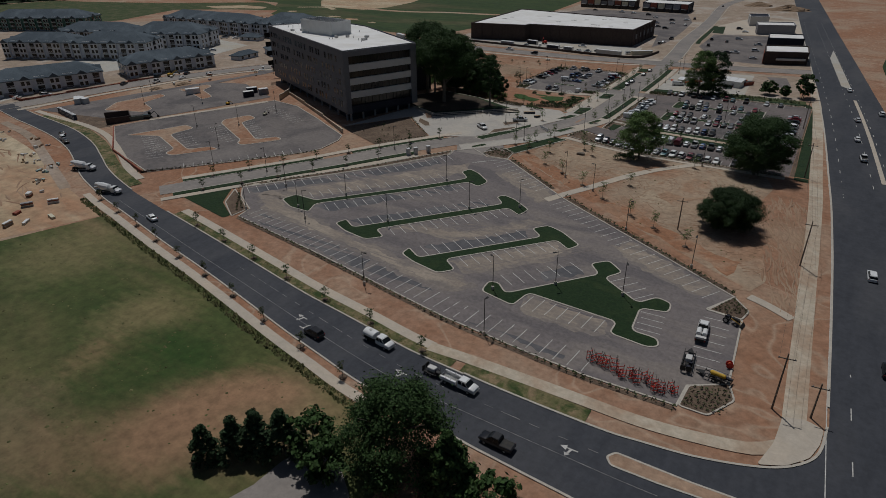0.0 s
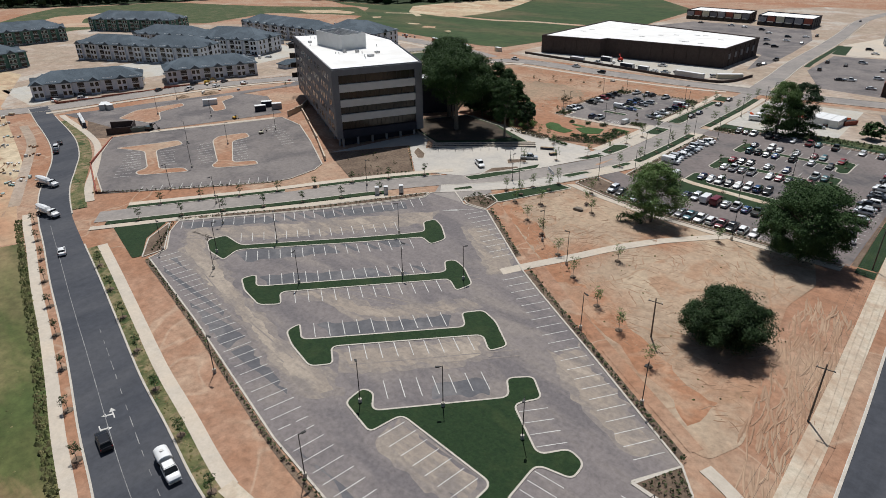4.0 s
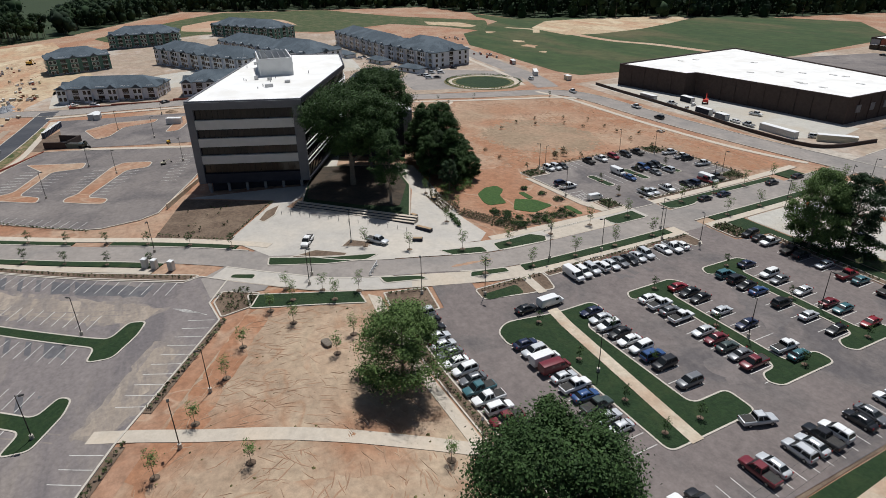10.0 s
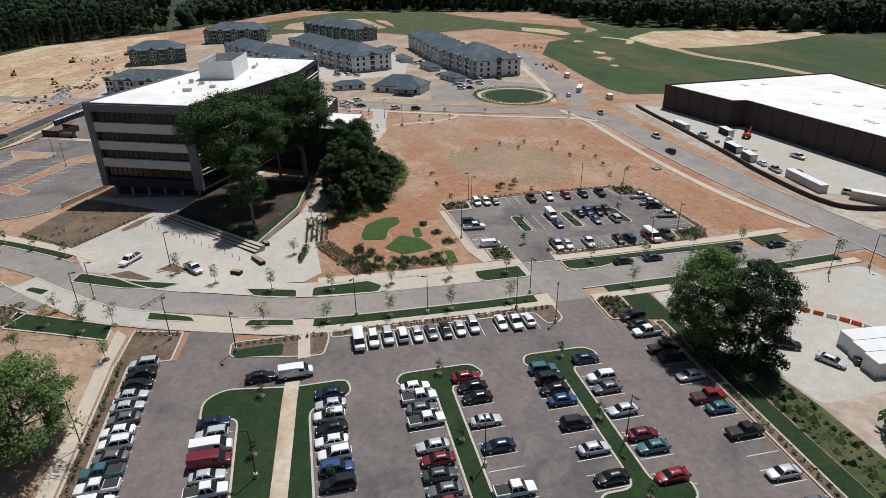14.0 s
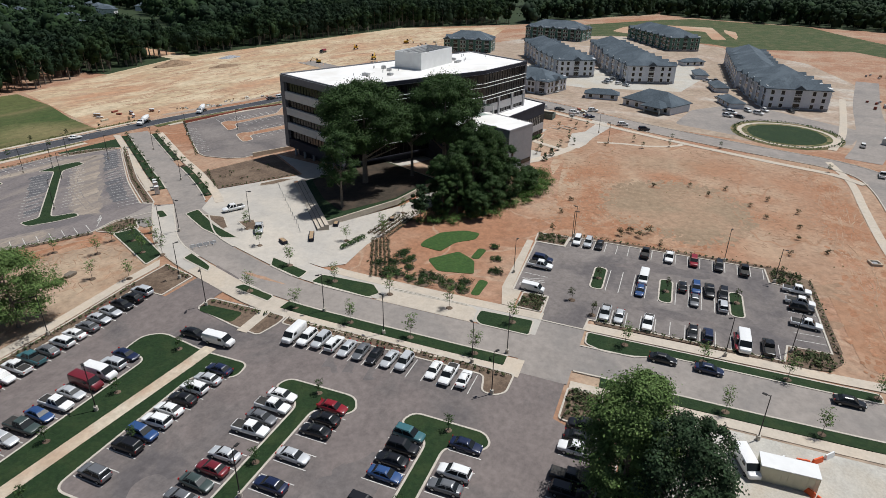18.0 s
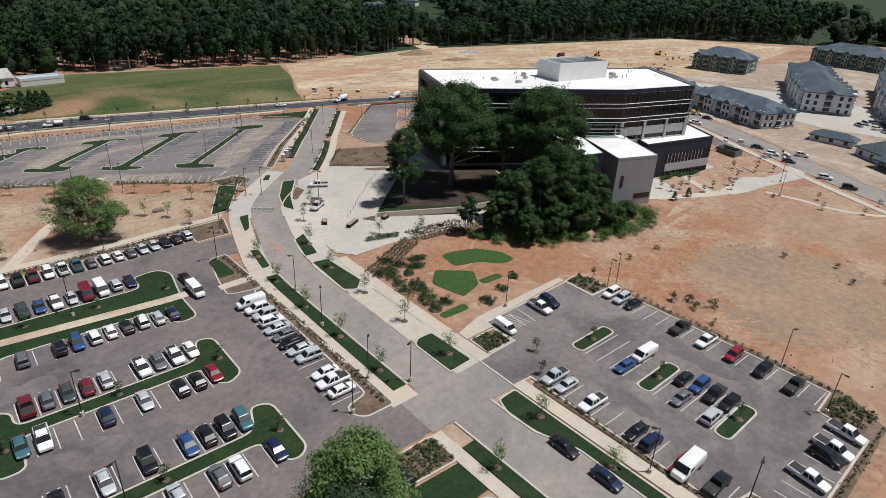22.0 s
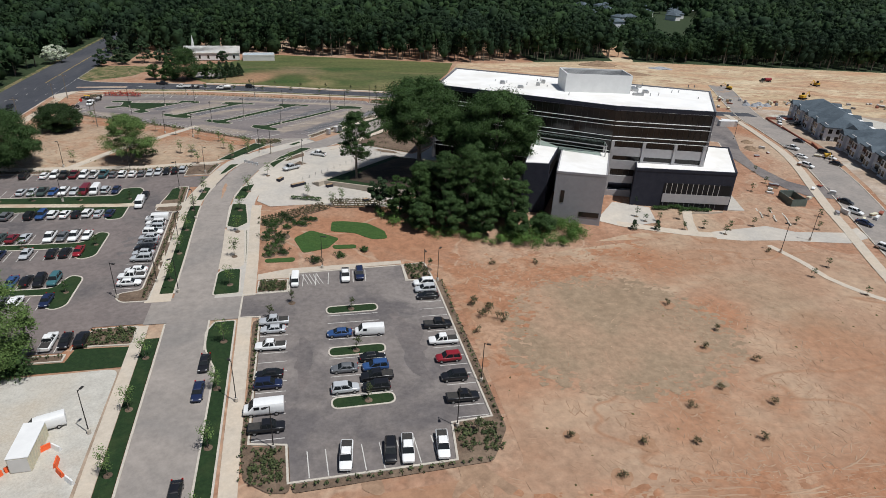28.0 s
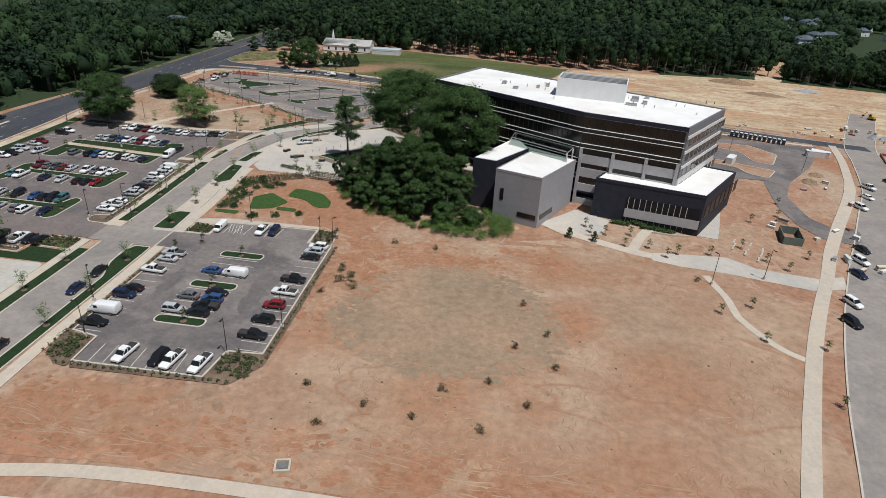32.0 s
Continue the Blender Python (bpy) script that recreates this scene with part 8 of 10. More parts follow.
# Track clearing, house plots, and sight lines cleared and lowered for the camera's view.
wood_gaps = tuple((-322 - i * 9, -12 - i * 20, 10) for i in range(14)) + tuple((-402 - i * 12, -92 - i * 19.5, 15 + i * 1.5) for i in range(15)) + tuple((hx, hy, 15) for hx, hy in HOUSES)
DIPS = ((-372, -60, 42, 0.62), (-392, -140, 62, 0.5), (-430, -235, 85, 0.42), (-468, -345, 100, 0.4), (-480, -450, 110, 0.5))
woods("woods_edge", [(-84, -38), (-200, -12), (-320, -30), (-395, -16), (-580, 20), (-680, 116), (-740, 60), (-600, -40), (-400, -75), (-320, -85), (-200, -72), (-84, -96)], 6.5, 17, 25, 1, "tall pine wood along the edge of the site", 220, 0.95, 0.5, wood_gaps, 0.24, DIPS)
woods("woods_south", [(-84, -96), (-200, -72), (-320, -85), (-400, -75), (-600, -40), (-740, 60), (-980, 60), (-980, -640), (-100, -640)], 13, 18, 26, 2, "deep dark green wood behind the site", 70, 2.2, 0.4, wood_gaps, 0.14, DIPS)
woods("woods_church", [(20, -30), (-84, -38), (-84, -300), (22, -300)], 8, 15, 22, 3, "dark wood behind the white hall", 90, 1.5, 0.5)
woods("woods_west", [(-685, 118), (-880, 250), (-765, 545), (-562, 560), (-408, 765), (-330, 1000), (-560, 1100), (-1150, 700), (-1150, 150)], 12, 16, 24, 4, "dense wood beyond the green fields", 50, 2.4, 0.4)
woods("woods_east", [(43, -480), (43, 30), (40, 120), (37, 200), (33, 300), (40, 480), (160, 480), (220, -480)], 10, 12, 20, 5, "leafy suburb trees across the main road", 115, 1.5, 0.25, ((38, 3, 10), (112, -66, 15), (188, -104, 15), (96, -46, 14)), 0.14, ((90, -40, 40, 0.6), (160, -84, 40, 0.6)))
woods("woods_verge", [(-4, -40), (12, -40), (14, -250), (-4, -250)], 7, 10, 16, 6, "small trees beside the main road", 80, 0.9, 0.1)

# ---- markings and street things ----
def stalls(parent, a, b, n, depth, dirx, diry, lift=0.075, w=0.15):
    """Painted stall lines: n lines from a to b, each reaching depth along the given direction."""
    a, b = Vector(a), Vector(b)
    d = Vector((dirx, diry)).normalized()
    for i in range(n):
        p = a.lerp(b, i / (n - 1))
        me = band_mesh("stall_line", [p, p + d * depth / 2, p + d * depth], -w / 2, w / 2, lift)
        put("stall_line", me, M["paint"], parent)


SL = (0.86, -0.52)
stalls(lot_a, (-145.2, 115.8), (-106.2, 167.0), 25, 5.4, *SL)
stalls(lot_a, (-121.4, 119.6), (-95.8, 150), 15, 5.0, -SL[0], -SL[1])
stalls(lot_a, (-115.2, 117.6), (-89.6, 148.4), 16, 5.0, *SL)
stalls(lot_a, (-96.6, 112.6), (-74.6, 139.4), 14, 5.0, -SL[0], -SL[1])
stalls(lot_a, (-90.0, 114.6), (-70.4, 138.4), 12, 5.0, *SL)
stalls(lot_a, (-72.4, 107.6), (-56.2, 127), 10, 5.0, -SL[0], -SL[1])
stalls(lot_a, (-65.6, 110.2), (-51.2, 127.4), 9, 5.0, *SL)
stalls(lot_a, (-48.6, 105.2), (-37.6, 118.2), 7, 5.0, -SL[0], -SL[1])
stalls(lot_a, (-128.6, 101.4), (-95.2, 96), 13, 5.2, 0.16, 1)
stalls(lot_a, (-92.4, 95.4), (-56, 88.8), 14, 5.2, 0.18, 1)
stalls(lot_a, (-53.2, 88.2), (-25, 85.4), 11, 5.2, 0.1, 1)
stalls(lot_a, (-42.6, 103.4), (-26.6, 102.6), 7, 5.0, -0.1, -1)
stalls(lot_a, (-30.6, 117.2), (-24, 112.9), 4, 4.8, 0.6, 0.8)
stalls(lot_a, (-21.4, 109), (-20.8, 103), 4, 4.8, 1, 0.05)
stalls(lot_a, (-4.4, 97.6), (-5.2, 113.6), 7, 5.0, -1, -0.05)
stalls(lot_a, (-9.4, 124.6), (-56.4, 152.4), 21, 5.2, -0.52, -0.86)
stalls(lot_a, (-64.6, 158.6), (-85.6, 171.6), 10, 5.2, -0.52, -0.86)
stalls(lot_b, (-66.4, 203.4), (-20.2, 203.4), 18, 5.2, 0, 1)
stalls(lot_b, (-48.4, 222.2), (-18.4, 222.2), 12, 5.2, 0, -1)
stalls(lot_b, (-49.2, 233.9), (-22.2, 233.9), 11, 5.2, 0, 1)
stalls(lot_b, (-47.4, 252.9), (-20.2, 252.9), 11, 5.2, 0, -1)
stalls(lot_b, (-48.2, 256.7), (-18.3, 256.7), 12, 5.2, 0, 1)
stalls(lot_b, (-47.4, 274.6), (-22.8, 274.6), 10, 5.2, 0, -1)
stalls(lot_b, (-48.6, 278.1), (-18.4, 278.1), 12, 5.2, 0, 1)
stalls(lot_b, (-59.4, 298.2), (-13, 298.2), 18, 5.2, 0, -1)
stalls(lot_b, (-66.4, 241.2), (-66.4, 276.8), 14, 5.2, 1, 0)
stalls(lot_b, (-4, 215), (-4, 277), 23, 5.2, -1, 0)
stalls(lot_c, (-92.2, 292.6), (-92.4, 325.4), 13, 5.2, -1, 0)
stalls(lot_c, (-129, 281.6), (-130.2, 325), 17, 5.2, 1, 0)
stalls(lot_c, (-101.2, 333.9), (-120.2, 333.4), 8, 5.2, 0.06, -1)
stalls(lot_c, (-110.1, 292.6), (-110.2, 303.4), 5, 5.1, 1, 0)
stalls(lot_c, (-110.1, 292.6), (-110.2, 303.4), 5, 5.1, -1, 0)
stalls(lot_c, (-110.1, 306.8), (-110.2, 317), 5, 5.1, 1, 0)
stalls(lot_c, (-110.1, 306.8), (-110.2, 317), 5, 5.1, -1, 0)
stalls(lot_c, (-97.6, 275.2), (-114.2, 274.4), 7, 5.2, 0.05, 1)
stalls(lot_d, (-222, 131), (-196, 116.5), 11, 5.0, 0.5, 0.85)
stalls(lot_d, (-176.6, 116.8), (-153.6, 147), 14, 5.0, -0.82, 0.57)
stalls(lot_d, (-212, 138.6), (-196, 132), 7, 4.8, 0.4, 0.9)
stalls(lot_d, (-214, 132.6), (-199, 126.6), 7, 4.8, -0.4, -0.9)
stalls(lot_d, (-200, 160.4), (-181, 150.6), 9, 4.8, 0.4, 0.9)
stalls(lot_d, (-206, 155), (-186, 146), 9, 4.8, -0.4, -0.9)
stalls(lot_d, (-206, 182.6), (-180, 174), 10, 4.8, -0.4, -0.9)
for i in range(5):
    put("stall_line", band_mesh("stall_line", [Vector((-100 - i * 0.8, 275)), Vector((-100.6 - i * 0.8, 277)), Vector((-101.4 - i * 0.8, 279.6))], -0.07, 0.07, 0.08), M["paint"], lot_c)
    put("stall_line", band_mesh("stall_line", [Vector((-88.5 - i * 0.7, 170.5 - i * 0.5)), Vector((-90.5 - i * 0.7, 169 - i * 0.5)), Vector((-92 - i * 0.7, 167 - i * 0.5))], -0.07, 0.07, 0.08), M["paint"], lot_a)


def dashes(line, off, dash, gap, w, material, name, label):
    l = side(line, off)
    acc, out = 0.0, []
    bm = bmesh.new()
    for p, q in zip(l, l[1:]):
        d = (q - p).length
        if gap == 0 or (acc % (dash + gap)) < dash:
            t = (q - p).normalized()
            nrm = Vector((-t.y, t.x)) * w / 2
            bm.faces.new([bm.verts.new(on_site(v.x, v.y, 0.09)) for v in (p - nrm, q - nrm, q + nrm, p + nrm)])
        acc += d
    tagged(part(name, bm, material), label, "road marking", "", "structure")


fineL = spline([tuple(p) for p in LEFT[::4]], 1.5)
fineH = spline([tuple(p) for p in HIGH[::3]], 1.5)
dashes(cutx(fineL, -170, -6), 1.6, 1, 0, 0.11, M["paint_worn"], "lane_line", "white lane line on dark asphalt")
dashes(cutx(fineL, -110, -6), -1.7, 2, 2.5, 0.12, M["paint_worn"], "lane_line", "dashed white lane line on dark asphalt")
for off in (-4.2, 0.2, 8.2):
    dashes(cut(fineH, 70, 600), off, 3, 9, 0.16, M["paint"], "lane_line", "dashed white lane line of the main road")
dashes(cut(fineH, -300, 600), 11.6, 1, 0, 0.14, M["paint"], "edge_line", "white edge line of the main road")
dashes(cut(fineH, -500, 60), 0.2, 1, 0, 0.2, M["yellow_paint"], "centre_line", "yellow centre line of the main road")
sheet("median_paint", [tuple(p) for p in side(cut(HIGH, 205, 330), -3.4)] + [tuple(p) for p in reversed(side(cut(HIGH, 205, 330), -2.2))], M["concrete"], 0.10, label="narrow pale median strip", category="median")
sheet("median_island", [tuple(p) for p in side(cut(HIGH, 345, 470), -3.6)] + [tuple(p) for p in reversed(side(cut(HIGH, 352, 440), 0.2))], M["gravel"], 0.10, label="pale median of the main road", category="median")
island("median_island", [(-14.9, 68.4), (-13.8, 70), (-3, 70), (8, 70.6), (8, 68.4), (-6.9, 67.1), (-13.8, 66.9)], M["clay"], "narrow kerbed clay median", r=0.6, category="median")


def arrow(x, y, ang, kind):
    t = thing("road_arrow", pose(x, y, H(y) + 0.088, 0, 0, ang), "white painted turn arrow on the road", "road marking", "turn arrows")
    bm = bmesh.new()
    pts = [(-1.4, -0.1), (0.4, -0.1), (0.4, 0.1), (-1.4, 0.1)]
    bm.faces.new([bm.verts.new((a, b, 0)) for a, b in pts])
    bm.faces.new([bm.verts.new((a, b, 0)) for a, b in ((0.4, -0.5), (1.5, 0), (0.4, 0.5))])
    if kind:
        bm.faces.new([bm.verts.new((a, b, 0)) for a, b in ((-0.5, 0.1), (-0.1, 0.1), (0.1, 1.1), (-0.2, 1.1))])
        bm.faces.new([bm.verts.new((a, b, 0)) for a, b in ((-0.5, 1.0), (0.5, 1.0), (0.1, 1.7))])
    part("paint", bm, M["paint"], t)


for x, y, a in ((-79.5, 72.6, 170), (-76.5, 69.6, 350), (-52, 68.6, 176), (-49, 66.2, 356), (-20, 67, 180)):
    arrow(x, y, a, 1)


# lamp posts
def lamp_proto():
    t = thing("street_lamp", pose(0, 0, -70), "tall black car park lamp on a concrete base", "street lamp", "car park lamps")
    part("base", tube(bmesh.new(), (0, 0, -0.1), (0, 0, 0.75), 0.32, 0.3, 12), M["curb"], t, "round concrete base")
    part("pole", tube(bmesh.new(), (0, 0, 0.7), (0, 0, 8.2), 0.085, 0.06, 8), M["black_metal"], t)
    part("arm", boxed(0, 0.7, -0.04, 0.04, 8.0, 8.1), M["black_metal"], t)
    part("lamp_head", boxed(0.45, 1.15, -0.2, 0.2, 7.94, 8.1, 0.04), M["black_metal"], t)
    return t


LAMP = lamp_proto()
spots = [(-131.8, 104.4), (-120.2, 112.6), (-114.2, 125.6), (-94.4, 149.2), (-92.4, 117.4), (-77.9, 135.2), (-66, 142.6), (-51.4, 101.6), (-40.6, 110), (-26.6, 112.8), (-76.8, 89.2), (-45, 86.2), (-62.8, 280.4), (-69.4, 274.8), (-89.6, 316), (-96, 327.4), (-124.4, 327), (-131, 316.8), (-130, 281.4), (-222.4, 277.6), (-30.7, 278), (-92.8, 192), (-73, 208.6), (-71.2, 257), (-73.6, 243), (-74.6, 279.6), (-126.8, 281.4), (-104.6, 272.6), (-35.6, 226), (-47.4, 201.2), (-66.4, 220.6), (-88.8, 190.4), (-30.4, 256.6), (-68.6, 320), (-68.4, 348), (-68.6, 359), (-104, 204), (-52, 162), (-63, 167.6), (-27.6, 198), (-199, 158), (-186, 138), (-214, 150), (-171, 124), (-200, 178), (-262, 160), (-240, 172), (-280, 178), (-150, 128), (-126, 164), (-113, 108), (-236, 272), (-135, 122), (-17, 132), (-36, 143.4)]
for i, (x, y) in enumerate(spots):
    m = at(x, y, (i * 73) % 360, 0.1)
    if i == 0:
        LAMP.matrix_basis = m
    else:
        copy_thing(LAMP, m)


def utility_pole(x, y, h, lean=0.0):
    t = thing("utility_pole", pose(x, y, H(y, x), lean, 0, 8), "tall weathered wooden utility pole", "utility pole", "utility poles")
    part("pole", tube(bmesh.new(), (0, 0, -0.4), (0, 0, h), 0.17, 0.11, 8), M["bark"], t)
    part("cross_arm", boxed(-1.3, 1.3, -0.06, 0.06, h - 1.0, h - 0.85), M["bark"], t)
    for dx in (-1.1, 0, 1.1):
        part("insulator", tube(bmesh.new(), (dx, 0, h - 0.85), (dx, 0, h - 0.6), 0.06, 0.04, 6), M["white_metal"], t)


poles = [(4.9, 92.3, 11), (4.6, 145, 11), (1.0, 205, 11), (-3.5, 262, 11), (-8, 318, 11), (10.4, 93, 7)]
for x, y, h in poles:
    utility_pole(x, y, h)
utility_pole(-23.3, 148.7, 9, 6)
t = thing("power_line", pose(0, 0, 0), "thin black power lines between the poles", "power line")
for (x0, y0, h0), (x1, y1, h1) in zip(poles[:4], poles[1:5]):
    for dx in (-1.1, 0, 1.1):
        secs = []
        for i in range(9):
            f = i / 8
            p = Vector((x0 + (x1 - x0) * f + dx, y0 + (y1 - y0) * f, H(y0 + (y1 - y0) * f, x0) + h0 - 0.6 - 1.2 * math.sin(math.pi * f)))
            secs.append([p + Vector(o) * 0.012 for o in ((-1, 0, -1), (1, 0, -1), (1, 0, 1), (-1, 0, 1))])
        bm = loft(secs)
        part("wire", bm, M["black_metal"], t)

# raised lawn with steps on the plaza
ZL = 1.0
LAWN = [(-134.8, 200.6), (-109.4, 222.2), (-130, 232.6), (-150, 236.4), (-163, 214), (-150, 206)]
lawn = thing("raised_lawn", pose(0, 0, 0), "raised shaded lawn behind broad steps", "lawn")
LAWN = [site(*v) for v in LAWN]
zb = H(217)
prism("retaining_wall", LAWN, zb - 0.5, zb + ZL, M["concrete"], lawn, "pale concrete edge wall")
prism("turf", inset(LAWN, 0.4), zb + ZL - 0.05, zb + ZL + 0.05, M["turf"], lawn)
# Mulch tone darkened, so part of the oaks' shade is in the colour.
prism("leaf_litter", rounded([site(*v) for v in [(-162, 213.6), (-150, 206.8), (-136.5, 202.4), (-124, 213), (-117, 222.5), (-131, 231.6), (-149.6, 235)]], 1.5), zb + ZL, zb + ZL + 0.09, mat("leaf_litter", (0.035, 0.028, 0.02), (0.055, 0.042, 0.03), 0.8, 0.95, (0.07, 0.05, 0.035), 0.2, 0.5), lawn, "leaf litter under the oaks with shade painted in")
for i in range(3):
    o = i * 0.95
    a, b = Vector(site(-135.6, 199.8)), Vector(site(-107.6, 223.6))
    dn = Vector((0.648, -0.762))
    part("step", along(tuple(a + dn * (2.4 - o)), tuple(b + dn * (2.4 - o)), 0, length(a, b), zb - 0.3, zb + 0.34 * (i + 1), -1.0, 0), M["concrete"], lawn, "broad concrete step")
    part("riser", along(tuple(a + dn * (2.41 - o)), tuple(b + dn * (2.41 - o)), 0, length(a, b), zb - 0.1, zb + 0.34 * (i + 1) - 0.12, 0, 0.02), M["panel_dark"], lawn, "dark step riser")
for i in range(14):
    p = Vector((-131, 194.5)).lerp(Vector((-103.6, 218.2)), i / 13)
    t = thing("bollard", at(p.x, p.y, 0, 0.08), "slim steel bollard on the plaza", "bollard", "plaza bollards")
    part("post", tube(bmesh.new(), (0, 0, 0), (0, 0, 0.95), 0.08, 0.08, 8), M["steel"], t)
    part("cap", tube(bmesh.new(), (0, 0, 0.95), (0, 0, 1.0), 0.09, 0.05, 8), M["steel"], t)
for x, y, a, L in ((-96.7, 218, 60, 2.4), (-101.9, 222.6, 30, 4.5), (-111.1, 224.1, 20, 2.0), (-120, 235.6, 20, 1.4)):
    t = thing("stone_bench", at(x, y, a, 0.08), "dark block of stone used as a bench", "bench", "plaza benches")
    part("block", boxed(-L / 2, L / 2, -0.6, 0.6, 0, 0.75, 0.05), M["panel_dark"], t)
    part("seat", boxed(-L / 2 + 0.1, L / 2 - 0.1, -0.45, 0.45, 0.76, 0.82, 0.02), M["wood"], t)
for x, y in ((-87.4, 203.4),):
    t = thing("traffic_barrier", at(x, y, 142, 0.06), "white pedestrian barricade on the drive", "barrier", "drive barricades")
    for i in range(4):
        part("panel", boxed(-3 + i * 1.5, -1.7 + i * 1.5, -0.04, 0.04, 0.25, 1.0), M["white_metal"], t)
        part("foot", boxed(-2.5 + i * 1.5, -2.3 + i * 1.5, -0.35, 0.35, 0, 0.25), M["panel_light"], t)


def wall_line(name, pts, h, w, material, label, base=-0.5):
    t = thing(name, pose(0, 0, 0), label, "wall", "", "structure")
    pts = [site(*v) for v in pts]
    for p, q in zip(pts, pts[1:]):
        d = Vector(q) - Vector(p)
        zmin = min(H(p[1], p[0]), H(q[1], q[0]))
        part("wall_section", boxed(0, d.length, -w / 2, w / 2, base, h, 0.03, pose(p[0], p[1], zmin, 0, 0, math.degrees(math.atan2(d.y, d.x)))), material, t)


wall_line("wall_retaining_lot", [(-244.5, 134), (-215.4, 116.2), (-185.2, 107.6)], 1.0, 0.4, M["brick_red"], "low red-brown retaining wall by the car park")
wall_line("wall_retaining_lot", [(-185.2, 107.6), (-151.2, 149.6)], 0.55, 0.4, M["brick_dark"], "low dark retaining wall by the car park")
wall_line("wall_ramp", [(-154.6, 169.2), (-175, 180), (-195.6, 190), (-215, 199)], 1.5, 0.45, M["sandy_path"], "tan concrete retaining wall beside the office")
wall_line("wall_ramp", [(-211.4, 190.4), (-213.4, 195), (-216, 200), (-222, 206)], 2.4, 0.4, M["concrete"], "sloping concrete ramp wall beside the office")
wall_line("wall_street", [(-337, 141), (-323, 139.4), (-317.4, 158), (-309.4, 186), (-303, 200)], 1.1, 0.4, M["brick_red"], "low red-brown wall in front of the flats")
band("pavement_lot_d", spline([(-240.6, 147), (-228, 165.6), (-214.6, 186.4)]), -1.2, 1.2, M["concrete"], 0.13, 0.12, label="pale concrete walk between two car parks", category="pavement")
wall_line("wall_bin_store", [(-249.5, 134), (-246, 142.4), (-254, 147), (-258, 139)], 2.6, 0.3, M["brick_dark"], "dark brick bin enclosure")
M["screen_green"] = mat("screen_green", (0.13, 0.16, 0.14), (0.10, 0.125, 0.11), 0.6, 0.7)
wall_line("wall_generator", [(-249.2, 250.2), (-254, 250.6), (-256, 243.2), (-251.6, 242.6), (-249.2, 250.2)], 2.2, 0.25, M["screen_green"], "grey-green screen wall round a generator")
sheet("lawn_bank", [(-262, 131), (-250, 127), (-246, 133), (-256, 150), (-284, 160), (-290, 142)], M["mulch"], 0.02, label="bare brown bank behind the bin store", category="bank")
for pts in ([(-229, 129), (-219.8, 149.3), (-213, 148), (-214.3, 138.3), (-193, 130.2), (-188, 136.3), (-182.7, 135.5), (-191.8, 122.7), (-196.3, 123.1), (-197.5, 127.8), (-216.5, 134.8)], [(-211.4, 160.4), (-206.1, 169.3), (-199.9, 167.4), (-201, 161), (-179.7, 149.8), (-174.5, 155.4), (-170, 153.7), (-179.3, 142.4), (-183.1, 143.5), (-184.6, 146.5), (-208.1, 156.6)]):
    island("clay_island", pts, M["clay"], "unfinished clay island in a car park", r=2.0, group="clay islands")
island("clay_island", [(-252, 152), (-271, 147), (-278, 158), (-272, 176), (-266, 174), (-265, 162), (-253, 157)], M["clay"], "unfinished clay island in a yard", r=2.0, group="clay islands")
island("clay_island", [(-246, 176), (-263.5, 182.5), (-270.5, 184), (-265.5, 196), (-260, 194), (-258, 187), (-245, 181)], M["clay"], "unfinished clay island in a yard", r=2.0, group="clay islands")
PATH = spline([(-187, 256.5), (-203, 263.8), (-214, 267)])
sheet("pavement_annex_square", [(-211, 264.2), (-222, 263), (-230, 262.3), (-236, 266.7), (-250, 268.6), (-257, 266), (-255, 272.5), (-246.5, 275), (-226.6, 271), (-216.5, 270.1), (-210, 268.4)], M["plaza"], 0.065, label="pale concrete walk widening towards the street", category="pavement")
band("pavement_annex_link", spline([(-205.6, 264.4), (-209, 257), (-213.5, 250)]), -1.3, 1.3, M["concrete"], 0.064, label="short concrete path to the annex door", category="pavement")
band("pavement_annex_path", PATH, -1.6, 1.6, M["concrete"], 0.06, label="pale concrete path past the annex", category="pavement")
band("pavement_annex_path", spline([(-222, 273.5), (-224.6, 284), (-225.0, 291), (-228.2, 298), (-231.6, 302.6), (-236.2, 305.4)]), -0.9, 0.9, M["concrete"], 0.055, label="narrow pale path to the street", category="pavement")
band("pavement_plot_edge", spline([(-91, 363), (-100, 360), (-121, 356.4), (-155.7, 355.2), (-185, 356), (-211, 357), (-234, 354)]), -1.2, 1.2, M["concrete"], 0.06, label="pale concrete path along the plot", category="pavement")


